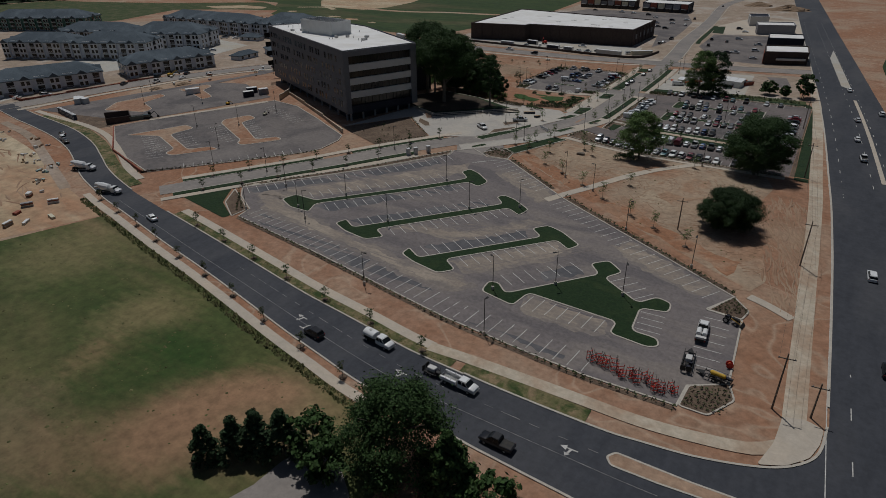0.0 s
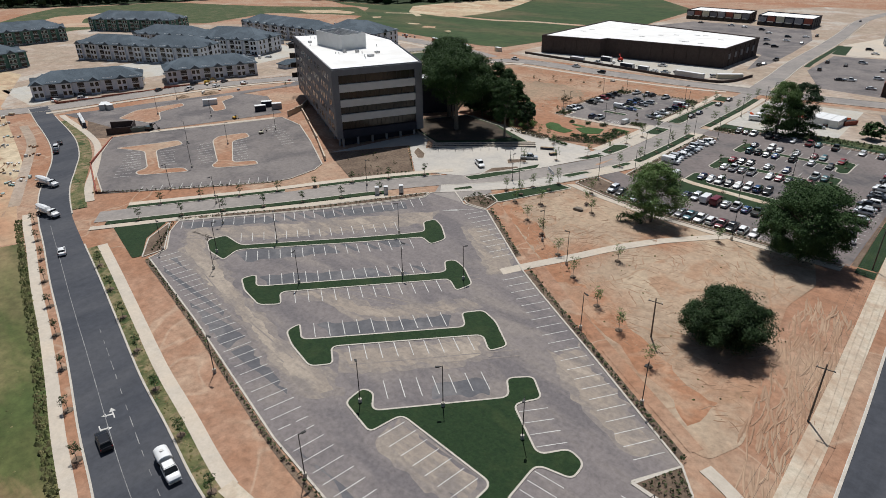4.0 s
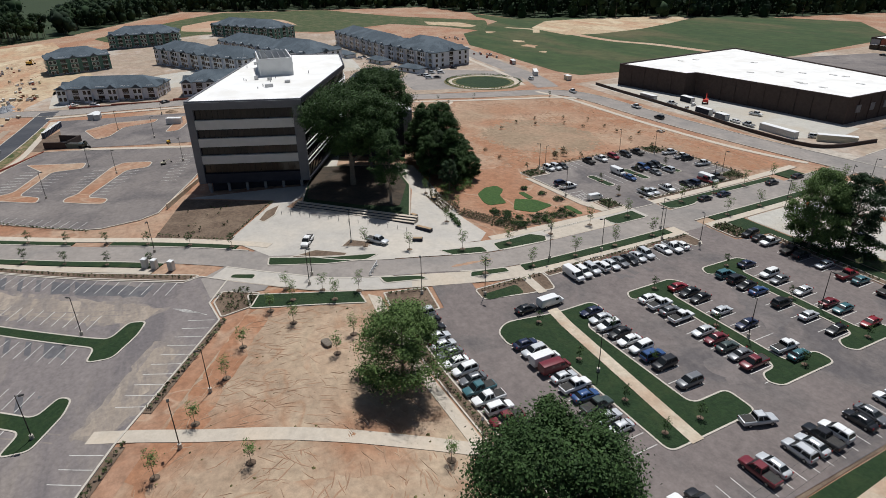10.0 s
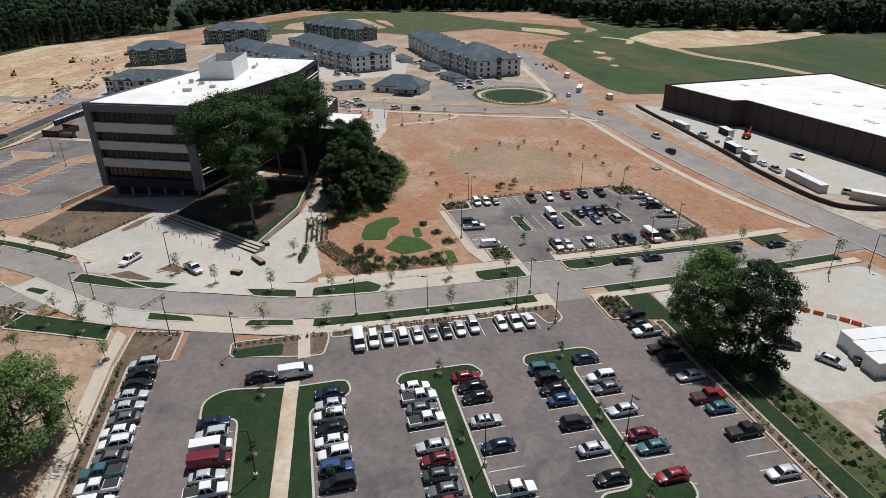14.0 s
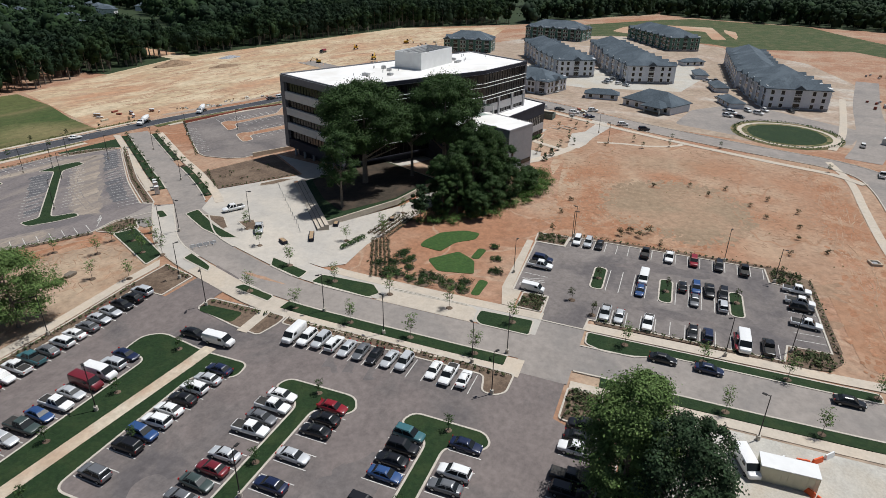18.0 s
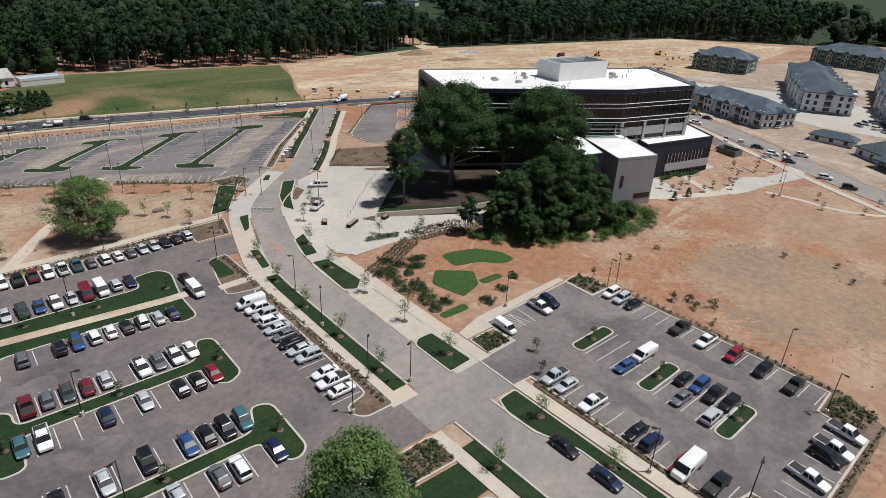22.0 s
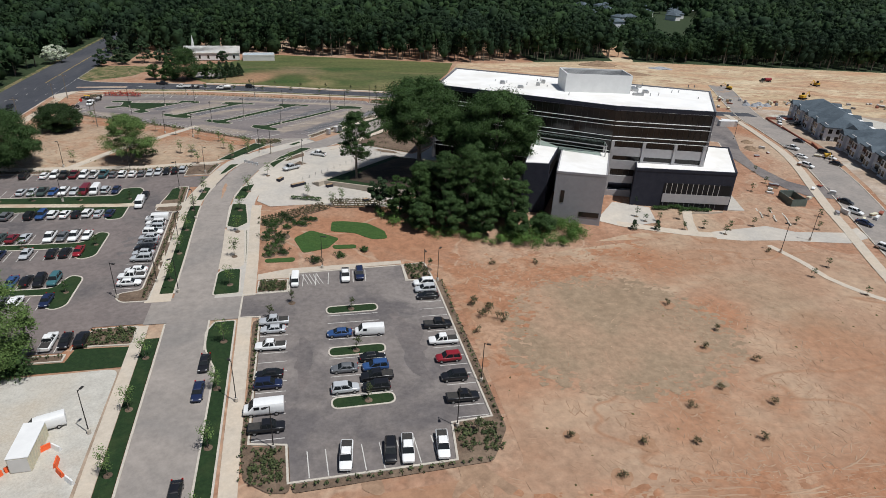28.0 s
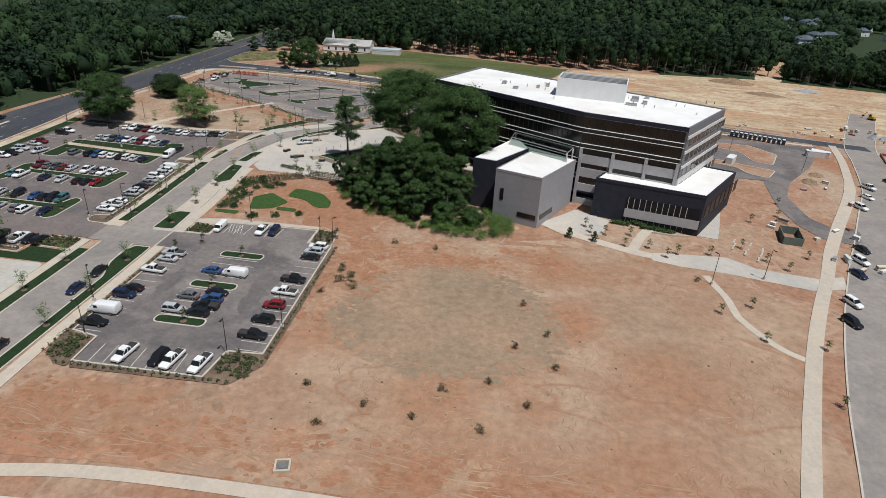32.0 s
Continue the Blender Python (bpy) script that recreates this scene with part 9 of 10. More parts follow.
# ---- site vehicles and loose things ----
def truck(x, y, ang, body, label, cabc="w", drum=False):
    t = thing("truck", at(x, y, ang, 0.07), label, "truck", "work trucks")
    part("cab", loft([sect(1.6, 1.05, 0.6, 2.3), sect(2.6, 1.08, 0.6, 2.35), sect(3.3, 1.05, 0.6, 1.5), sect(4.3, 0.98, 0.65, 1.35)]), CAR[cabc], t)
    part("windscreen", frustum(2.55, 3.25, 1.0, 1.5, 2.5, 2.72, 0.92, 2.28), M["auto_glass"], t)
    part("chassis", boxed(-4.0, 4.2, -0.45, 0.45, 0.5, 0.85), M["black_metal"], t)
    if drum:
        bm = loft([[(xx, math.cos(a) * rr, 1.9 + zz + math.sin(a) * rr) for a in np.linspace(0, 2 * math.pi, 11)[:-1]] for xx, rr, zz in ((1.2, 0.5, -0.3), (0.6, 1.05, -0.1), (-1.6, 1.2, 0.1), (-3.2, 0.8, 0.5), (-4.2, 0.4, 0.7))])
        part("mixer_drum", bm, CAR[body], t, "rotating mixer drum at rest")
        part("chute", boxed(-5.0, -4.0, -0.3, 0.3, 1.3, 1.6), M["steel"], t)
    else:
        bm = loft([[(xx, math.cos(a) * rr, 1.75 + math.sin(a) * rr * 0.85) for a in np.linspace(0, 2 * math.pi, 13)[:-1]] for xx, rr in ((1.3, 0.75), (1.15, 1.05), (-3.6, 1.05), (-3.9, 0.75))])
        part("tank", bm, CAR[body], t, "round tank body")
    for sx in (-3.2, -2.1, 3.2):
        for sy in (-1, 1):
            put("wheel", TYRE, None, t, m=pose(sx, sy * 0.95, 0.45) @ Matrix.Diagonal((1.35, 1.6, 1.35, 1)))


truck(-177.5, 92.2, 17, "w", "white concrete mixer truck on the side road", drum=True)
truck(-204, 99.8, 22, "w", "white concrete mixer truck on the side road", drum=True)
truck(24.5, 242, 95, "k", "dark tipper truck on the main road", "k")
truck(27, 262, 95, "k", "dark paving machine truck on the main road", "k")
truck(-392, 48, 5, "r", "red and black dump truck on the graded sand", "k")


def wheels_on(t, places, s=1.0):
    for sx in places:
        for sy in (-1, 1):
            put("wheel", TYRE, None, t, m=pose(sx, sy * 0.86, 0.34 * s) @ Matrix.Diagonal((s, 1.3, s, 1)))


def work_truck(x, y, ang, load, label, colour="w"):
    """A crew cab truck with a work body behind the cab."""
    t = thing("work_truck", at(x, y, ang, 0.07), label, "truck", "work trucks")
    part("chassis", boxed(-3.4, 3.0, -0.5, 0.5, 0.45, 0.75), M["black_metal"], t)
    put("cab", smooth(mesh_of("work_cab", loft([sect(0.15, 1.0, 0.5, 1.36), sect(1.9, 1.02, 0.48, 1.4), sect(2.7, 1.0, 0.5, 1.36), sect(3.25, 0.95, 0.55, 1.26), sect(3.45, 0.82, 0.62, 1.05)]))), CAR[colour], t)
    cab = (0.18, 2.45, 0.92, 1.37, 0.3, 1.7, 0.78, 2.1)
    part("cab_glass", frustum(*cab), M["auto_glass"], t)
    put("cab_roof", smooth(mesh_of("work_roof", roof_frame(*cab)), 50), CAR[colour], t)
    part("bumper", boxed(3.4, 3.6, -0.95, 0.95, 0.5, 0.72, 0.03), M["steel"], t)
    for sy in (-1, 1):
        put("headlight", LIGHT, None, t, m=pose(3.36, sy * 0.7, 0.98))
        put("tail_light", TAIL, None, t, m=pose(-3.42, sy * 0.8, 0.75))
    part("deck", boxed(-3.45, 0.05, -1.05, 1.05, 0.76, 0.9, 0.02), M["bed_dark"], t)
    if load == "tank":
        bm = loft([[(xx, math.cos(a) * rr * 1.08, 1.62 + math.sin(a) * rr * 0.72) for a in np.linspace(0, 2 * math.pi, 15)[:-1]] for xx, rr in ((-0.35, 0.7), (-0.45, 0.95), (-1.9, 1.0), (-3.2, 0.95), (-3.35, 0.7))])
        put("water_tank", smooth(mesh_of("water_tank", bm)), M["white_metal"], t, "white rounded water tank")
        part("tank_hatch", tube(bmesh.new(), (-1.9, 0, 2.3), (-1.9, 0, 2.46), 0.3, 0.28, 12), M["panel_light"], t)
        part("tank_band", merged([boxed(xx, xx + 0.08, -1.12, 1.12, 0.92, 1.1) for xx in (-0.9, -2.8)]), M["black_metal"], t)
    elif load == "service":
        for sy in (-1, 1):
            part("tool_locker", boxed(-3.4, -0.1, sy * 0.88 - 0.2, sy * 0.88 + 0.2, 0.9, 1.55, 0.03), CAR[colour], t)
        part("ladder_rack", merged([tube(bmesh.new(), (xx, -1.0, 1.55), (xx, 1.0, 1.9), 0.03, 0.03, 5) for xx in (-3.2, -2.2, -1.2)] + [tube(bmesh.new(), (-3.3, yy, 1.9), (0.0, yy, 1.9), 0.03, 0.03, 5) for yy in (-0.4, 0.4)]), M["steel"], t)
        part("pipe_load", merged([tube(bmesh.new(), (-3.1, -0.5 + 0.22 * k, 1.05), (-0.4, -0.5 + 0.22 * k, 1.05), 0.09, 0.09, 7) for k in range(5)]), M["panel_light"], t)
    else:
        for sy in (-0.52, 0.52):
            bm = loft([[(xx, sy + math.cos(a) * rr, 1.4 + math.sin(a) * rr) for a in np.linspace(0, 2 * math.pi, 13)[:-1]] for xx, rr in ((-0.4, 0.25), (-0.5, 0.48), (-2.3, 0.48), (-2.4, 0.25))])
            put("drum_tank", smooth(mesh_of("drum_tank", bm)), M["white_metal"], t, "white cylindrical tank")
        part("rear_box", boxed(-3.35, -2.6, -0.95, 0.95, 0.9, 1.35, 0.04), M["panel_light"], t)
    wheels_on(t, (-2.35, 2.35), 1.18)


def plant_trailer(x, y, ang, L, label, yellow=False):
    """A low black trailer that carries pumps, hoses and reels."""
    g = random.Random(int(x * 10 + y))
    t = thing("plant_trailer", at(x, y, ang, 0.07), label, "trailer", "work trailers")
    part("frame", merged([boxed(-L / 2, L / 2, sy - 0.08, sy + 0.08, 0.5, 0.66) for sy in (-0.9, 0.9)] + [boxed(-L / 2 + k * L / 5, -L / 2 + k * L / 5 + 0.12, -0.9, 0.9, 0.5, 0.64) for k in range(6)]), M["black_metal"], t)
    part("drawbar", loft([[(L / 2, -0.7, 0.5), (L / 2, 0.7, 0.5), (L / 2, 0.7, 0.62), (L / 2, -0.7, 0.62)], [(L / 2 + 1.5, -0.06, 0.5), (L / 2 + 1.5, 0.06, 0.5), (L / 2 + 1.5, 0.06, 0.6), (L / 2 + 1.5, -0.06, 0.6)]]), M["black_metal"], t)
    part("engine_box", boxed(-0.6, 1.0, -0.55, 0.5, 0.68, 1.5, 0.06), M["panel_light"] if not yellow else M["panel_grey"], t)
    part("side_rail", merged([tube(bmesh.new(), (-L / 2, sy, 1.25), (L / 2, sy, 1.25), 0.035, 0.035, 6) for sy in (-0.95, 0.95)] + [tube(bmesh.new(), (-L / 2 + k * L / 4, sy, 0.6), (-L / 2 + k * L / 4, sy, 1.25), 0.035, 0.035, 6) for k in range(5) for sy in (-0.95, 0.95)]), M["black_metal"], t)
    for k in range(4):
        xx, yy, w_ = -L / 2 + 0.6 + k * 0.8, g.uniform(-0.5, 0.5), g.uniform(0.25, 0.5)
        part("gear_box", boxed(xx - w_, xx + w_, yy - 0.3, yy + 0.3, 0.66, 0.95 + g.uniform(0, 0.5), 0.05), M["black_metal"] if k % 2 else M["panel_dark"], t)
    if yellow:
        bm = loft([[(xx, 0.35 + math.cos(a) * rr, 1.5 + math.sin(a) * rr) for a in np.linspace(0, 2 * math.pi, 11)[:-1]] for xx, rr in ((-1.3, 0.2), (-1.1, 0.38), (1.0, 0.42), (1.3, 0.2))])
        put("yellow_tank", smooth(mesh_of("yellow_tank", bm)), M["machine_yellow"], t, "faded yellow tank")
    else:
        part("ramp", merged([boxed(-L / 2 - 0.12, -L / 2, sy - 0.4, sy + 0.4, 0.4, 1.5) for sy in (-0.5, 0.5)]), M["black_metal"], t, "black folded loading ramp")
    wheels_on(t, (-0.5, 0.4), 0.95)


work_truck(-60.8, 73.4, -8, "tank", "white crew cab truck with a water tank on the side road")
work_truck(-41.4, 70.6, -4, "service", "white crew cab truck with tool lockers on the side road")
plant_trailer(-47.4, 71.2, -4, 2.6, "small black trailer hitched behind the white work truck")
work_truck(-9.2, 107.2, 94, "drums", "white truck carrying two cylindrical tanks in the south car park")
plant_trailer(-9.4, 97.0, 94, 5.6, "long black plant trailer standing on asphalt")
plant_trailer(-4.0, 95.0, 172, 4.6, "black trailer with hoses and a faded yellow tank", True)
t = thing("cable_reel", at(-2.9, 99.6, 20, 0.07), "red steel cable reel standing on asphalt", "cable reel")
for sy in (-0.35, 0.35):
    part("flange", tube(bmesh.new(), (0, sy - 0.04, 0.62), (0, sy + 0.04, 0.62), 0.62, 0.62, 16), M["red_paint"], t)
part("drum", tube(bmesh.new(), (0, -0.32, 0.62), (0, 0.32, 0.62), 0.34, 0.34, 14), M["orange_plastic"], t, "coil of orange pipe")
t = thing("tractor", at(-5.4, 114.0, -12, 0.05), "small dark tractor with a front loader on asphalt", "tractor")
part("hood", boxed(0.1, 1.6, -0.38, 0.38, 0.75, 1.3, 0.1), M["black_metal"], t)
part("seat", boxed(-0.8, -0.3, -0.3, 0.3, 0.9, 1.3, 0.05), M["panel_dark"], t)
part("roll_bar", merged([boxed(-0.95, -0.87, sy - 0.04, sy + 0.04, 0.8, 2.2) for sy in (-0.5, 0.5)] + [boxed(-0.95, -0.87, -0.5, 0.5, 2.14, 2.22)]), M["black_metal"], t)
part("loader_arm", merged([tube(bmesh.new(), (0.2, sy, 1.2), (2.2, sy, 0.5), 0.07, 0.06, 6) for sy in (-0.5, 0.5)]), M["machine_yellow"], t, "faded yellow loader arm")
part("bucket", loft([[(2.1, -0.85, 0.1), (2.7, -0.85, 0.05), (2.2, -0.85, 0.6)], [(2.1, 0.85, 0.1), (2.7, 0.85, 0.05), (2.2, 0.85, 0.6)]]), M["black_metal"], t)
for wx_, ws_ in ((-0.6, 1.7), (1.3, 1.15)):
    for sy in (-1, 1):
        put("wheel", TYRE, None, t, m=pose(wx_, sy * 0.7, 0.34 * ws_) @ Matrix.Diagonal((ws_, 1.5, ws_, 1)))


def digger(x, y, ang, s, colour, label):
    t = thing("excavator", at(x, y, ang), label, "excavator", "site machines")
    t.scale = (s, s, s)
    for sy in (-1, 1):
        part("track", boxed(-1.7, 1.7, sy * 1.0 - 0.28, sy * 1.0 + 0.28, 0, 0.75, 0.15), M["rubber"], t)
    part("house", boxed(-1.6, 1.3, -1.1, 1.1, 0.85, 1.9, 0.1), colour, t)
    part("cab", boxed(0.2, 1.3, 0.2, 1.1, 1.9, 2.9, 0.08), M["auto_glass"], t)
    part("boom", tube(bmesh.new(), (1.2, -0.2, 1.6), (3.6, -0.2, 3.4), 0.22, 0.18, 6), colour, t)
    part("arm", tube(bmesh.new(), (3.6, -0.2, 3.4), (5.0, -0.2, 1.6), 0.17, 0.12, 6), colour, t)
    part("bucket", boxed(4.6, 5.5, -0.6, 0.2, 0.8, 1.6, 0.1), M["black_metal"], t)


for x, y, a, s, c in ((-420, 60, 20, 1.2, "machine_yellow"), (-380, 96, 200, 1.2, "machine_yellow"), (-470, 80, 100, 1.2, "machine_yellow"), (-350, 70, 300, 1.0, "machine_yellow"), (-243, 148, 30, 0.9, "dark_green_paint"), (-300, 205, 60, 0.9, "machine_yellow"), (-228, 176, 10, 0.5, "machine_yellow"), (-170, 404, 130, 1.1, "red_paint"), (-500, 110, 40, 1.2, "machine_yellow"), (-200, 172, 100, 0.5, "cream"), (36, 212, 180, 0.9, "machine_yellow")):
    M.setdefault("dark_green_paint", CAR["d"])
    digger(x, y, a, s, M[c], "tracked site machine at rest on the ground")

# red steel cages stored in the car park corner
rc = random.Random(17)
for i in range(11):
    x, y = -24.5 + i * 1.45 + rc.uniform(-0.3, 0.3), 88.6 - i * 0.12 + rc.uniform(-0.9, 0.9)
    t = thing("steel_rack", at(x, y, rc.uniform(0, 60), 0.07), "red steel rack stored upright on asphalt", "rack", "stored steel racks")
    h = rc.uniform(1.4, 2.3)
    for a in (-0.6, 0.6):
        for b in (-0.6, 0.6):
            part("post", boxed(a - 0.035, a + 0.035, b - 0.035, b + 0.035, 0, h + rc.uniform(0, 0.6)), M["red_paint"] if rc.random() < 0.6 else M["black_metal"], t)
    for z in (0.25, h * 0.55, h - 0.1):
        part("rail", boxed(-0.65, 0.65, -0.65, -0.57, z, z + 0.1), M["red_paint"], t)
        part("rail", boxed(-0.65, 0.65, 0.57, 0.65, z, z + 0.1), M["red_paint"], t)
    for k in range(7):
        a = rc.uniform(0, 6.3)
        part("rod", tube(bmesh.new(), (math.cos(a) * 0.7, math.sin(a) * 0.7, 0.05), (math.cos(a + 2.2) * 0.75, math.sin(a + 2.2) * 0.75, h + rc.uniform(-0.3, 0.9)), 0.028, 0.028, 5), M["black_metal"], t, "thin dark steel rod")
    ring = [(0.12 * math.sin(b_), math.cos(b_) * 0.55, h * 0.5 + math.sin(b_) * 0.55) for b_ in np.linspace(0, 2 * math.pi, 15)]
    bm = bmesh.new()
    for p_, q_ in zip(ring, ring[1:]):
        tube(bm, p_, q_, 0.07, 0.07, 6)
    part("reel", bm, M["red_paint"] if i % 3 else M["panel_grey"], t, "red steel reel")


def container(x, y, ang, L, w, h, material, label, name="site_container", roofm=None):
    t = thing(name, at(x, y, ang), label, "container", "site containers")
    part("body", boxed(-L / 2, L / 2, -w / 2, w / 2, 0, h, 0.06), material, t)
    part("roof", boxed(-L / 2 - 0.05, L / 2 + 0.05, -w / 2 - 0.05, w / 2 + 0.05, h, h + 0.12), roofm or M["white_metal"], t)
    n = int(L / 0.8)
    part("ribs", merged([boxed(-L / 2 + i * 0.8 + 0.2, -L / 2 + i * 0.8 + 0.4, -w / 2 - 0.05, w / 2 + 0.05, 0.1, h - 0.1) for i in range(n)]), material, t)
    part("door", boxed(L / 2, L / 2 + 0.05, -w / 2 + 0.15, w / 2 - 0.15, 0.1, h - 0.15), M["panel_light"], t)


container(-61.6, 323, 92, 7.2, 2.8, 2.6, M["cream"], "cream storage container on pale gravel")
for i in range(3):
    container(-36 - i * 3.4, 331 + i * 0.8, 85, 10, 3.2, 2.9, M["white_metal"], "white site cabin on the gravel yard", "site_cabin")
for x, y, a, L, m in ((-119.6, 386.6, -5, 16, "panel_light"), (-101.4, 394.4, 38, 13, "cream"), (-190.4, 388.6, -2, 9, "panel_grey"), (-157, 388.4, -6, 8, "panel_dark"), (-146, 386.6, -8, 6, "panel_mid"), (-177, 400, -6, 7, "panel_dark")):
    container(x, y, a, L, 2.6, 2.4, M[m], "long trailer standing beside the warehouse", "trailer")
for x, y, a, L, m in ((-229.6, 188.6, 62, 4.5, "panel_dark"), (-233.4, 193.6, 62, 4.5, "panel_dark"), (-226.6, 194.4, 62, 4, "panel_grey"), (-257.4, 181, 62, 6, "white_metal"), (-294.5, 150.5, 150, 7, "panel_light"), (-274, 381.6, -30, 11, "white_metal"), (-250.6, 387, -12, 5, "cream"), (-313, 391.4, -20, 7, "brick_red")):
    container(x, y, a, L, 2.4, 2.4, M[m], "site container standing in the yard", "site_container")
for x, y in ((-118.2, 161.6), (-116.4, 163.4), (-113.4, 166.6)):
    t = thing("portable_toilet", at(x, y, 52, 0.15), "grey portable toilet beside the drive", "portable toilet", "portable toilets")
    part("cabin", boxed(-0.6, 0.6, -0.6, 0.6, 0, 2.1, 0.05), M["panel_light"], t)
    part("door", boxed(-0.45, 0.45, 0.6, 0.64, 0.15, 1.95), M["panel_grey"], t)
    part("roof", boxed(-0.64, 0.64, -0.64, 0.64, 2.1, 2.25, 0.06), M["white_metal"], t)
# orange barrier along the gravel yard
line = spline([(-69.4, 330), (-66, 326.5), (-64, 322), (-50, 336), (-34, 345)], 1.9)
for i, (p, q) in enumerate(zip(line, line[1:])):
    d = q - p
    t = thing("plastic_barrier", at(p.x, p.y, math.degrees(math.atan2(d.y, d.x)), 0.03), "orange plastic barrier on pale gravel", "barrier", "orange barriers")
    part("block", loft([[(0, -0.28, 0), (0, 0.28, 0), (0, 0.1, 0.8), (0, -0.1, 0.8)], [(1.75, -0.28, 0), (1.75, 0.28, 0), (1.75, 0.1, 0.8), (1.75, -0.1, 0.8)]]), M["orange_plastic"] if i % 3 else M["white_metal"], t)
t = thing("skip", at(-33, 336, 60), "rust red skip on bare clay", "skip")
part("body", loft([[(-3, -1.1, 0), (3, -1.1, 0), (3, 1.1, 0), (-3, 1.1, 0)], [(-3.3, -1.2, 1.7), (3.3, -1.2, 1.7), (3.3, 1.2, 1.7), (-3.3, 1.2, 1.7)]]), M["brick_red"], t)
part("load", boxed(-2.9, 2.9, -1.0, 1.0, 1.5, 1.75), M["bed_dark"], t)
t = thing("skip", at(-245.6, 145, 58), "dark green skip beside the bin store", "skip")
part("body", loft([[(-2.6, -1.1, 0), (2.6, -1.1, 0), (2.6, 1.1, 0), (-2.6, 1.1, 0)], [(-3.0, -1.2, 1.6), (3.0, -1.2, 1.6), (3.0, 1.2, 1.6), (-3.0, 1.2, 1.6)]]), M["screen_green"], t)
part("load", boxed(-2.7, 2.7, -1.0, 1.0, 1.4, 1.65), M["bed_dark"], t)
t = thing("stone_slab", at(-65.7, 187.2, 5), "flat boulder lying on the sandy ground", "boulder")
part("stone", loft([sect(-1.3, 0.5, 0, 0.5), sect(-0.8, 0.8, 0, 0.75), sect(0.7, 0.75, 0, 0.7), sect(1.3, 0.4, 0, 0.5)]), M["bark"], t)
t = thing("access_shaft", at(-144.6, 350.4, 15), "square concrete shaft with a metal lid", "manhole")
part("rim", merged([boxed(-1.2, 1.2, -1.2, -0.9, -0.2, 0.6), boxed(-1.2, 1.2, 0.9, 1.2, -0.2, 0.6), boxed(-1.2, -0.9, -0.9, 0.9, -0.2, 0.6), boxed(0.9, 1.2, -0.9, 0.9, -0.2, 0.6)]), M["concrete"], t)
part("lid", tube(bmesh.new(), (0, 0, 0.3), (0, 0, 0.45), 0.6, 0.6, 14), M["steel"], t)
part("floor", boxed(-0.9, 0.9, -0.9, 0.9, 0, 0.3), M["bark"], t)
# stacks of material between the street and the office
rk = random.Random(31)
for i in range(52):
    x, y = rk.choice(((rk.uniform(-300, -270), rk.uniform(185, 215)), (rk.uniform(-340, -300), rk.uniform(92, 120)), (rk.uniform(-215, -140), rk.uniform(389, 397)), (rk.uniform(-276, -250), rk.uniform(232, 262)), (rk.uniform(-200, -172), rk.uniform(62, 84)), (rk.uniform(-460, -330), rk.uniform(90, 125))))
    t = thing("material_stack", at(x, y, rk.uniform(0, 180)), "small stack of building material on bare ground", "building material", "material stacks")
    n = rk.randint(2, 4)
    L, w = rk.uniform(1.0, 3.2), rk.uniform(0.7, 1.3)
    for k in range(n):
        part("layer", boxed(-L / 2 + rk.uniform(-0.1, 0.1), L / 2, -w / 2, w / 2, k * 0.35, k * 0.35 + 0.3, 0.02), M[rk.choice(("wood", "panel_light", "white_metal", "brick_red", "panel_grey", "cream"))], t)
for i in range(70):
    cx_, cy_, sx_, sy_ = rk.choice(((-355, 108, 12, 6), (-366, 119, 8, 5), (-406, 112, 22, 6), (-470, 101, 20, 7), (-352, 396, 10, 4), (-450, 418, 10, 8), (-331, 99, 10, 6)))
    x, y = rk.gauss(cx_, sx_ * 0.6), rk.gauss(cy_, sy_ * 0.6)
    t = thing("pallet_stack", at(x, y, rk.uniform(0, 180)), "stack of pallets and wrapped blocks on sand", "building material", "pallet stacks")
    part("pallet", boxed(-0.7, 0.7, -0.6, 0.6, 0, 0.15), M["wood"], t)
    part("load", boxed(-0.65, 0.65, -0.55, 0.55, 0.15, rk.uniform(0.6, 1.6), 0.05), M[rk.choice(("panel_grey", "panel_light", "cream", "brick_red", "wood", "panel_soft"))], t)
for i, pts in enumerate(([(-468, 474), (-474, 470), (-466, 462), (-460, 468)], [(-404, 460), (-412, 455), (-400, 450), (-394, 456)], [(-372, 453), (-384, 450), (-380, 441), (-364, 445)], [(-345, 442), (-350, 438), (-338, 436)])):
    sheet("bare_spot", ragged(pts, 1.5, 800 + i, 3), M["pale_sand"], 0.012, label="bare sandy spot in the green field", category="ground")
for i, (x, y, n) in enumerate(((-232.5, 258.8, 11), (-235.5, 260, 10), (-237.6, 263, 8))):
    t = thing("kerb_stone_row", at(x, y, 248.5 - i * 2), "row of pale kerb stones laid out on clay", "building material", "kerb stone rows")
    for k in range(n):
        if (k * 5 + i * 3) % 9:
            part("kerb_stone", boxed(k * 1.6, k * 1.6 + 1.45, -0.24, 0.24, 0, 0.32, 0.03, pose(0, rk.uniform(-0.12, 0.12), 0, 0, 0, rk.uniform(-2, 2))), M["curb"], t)


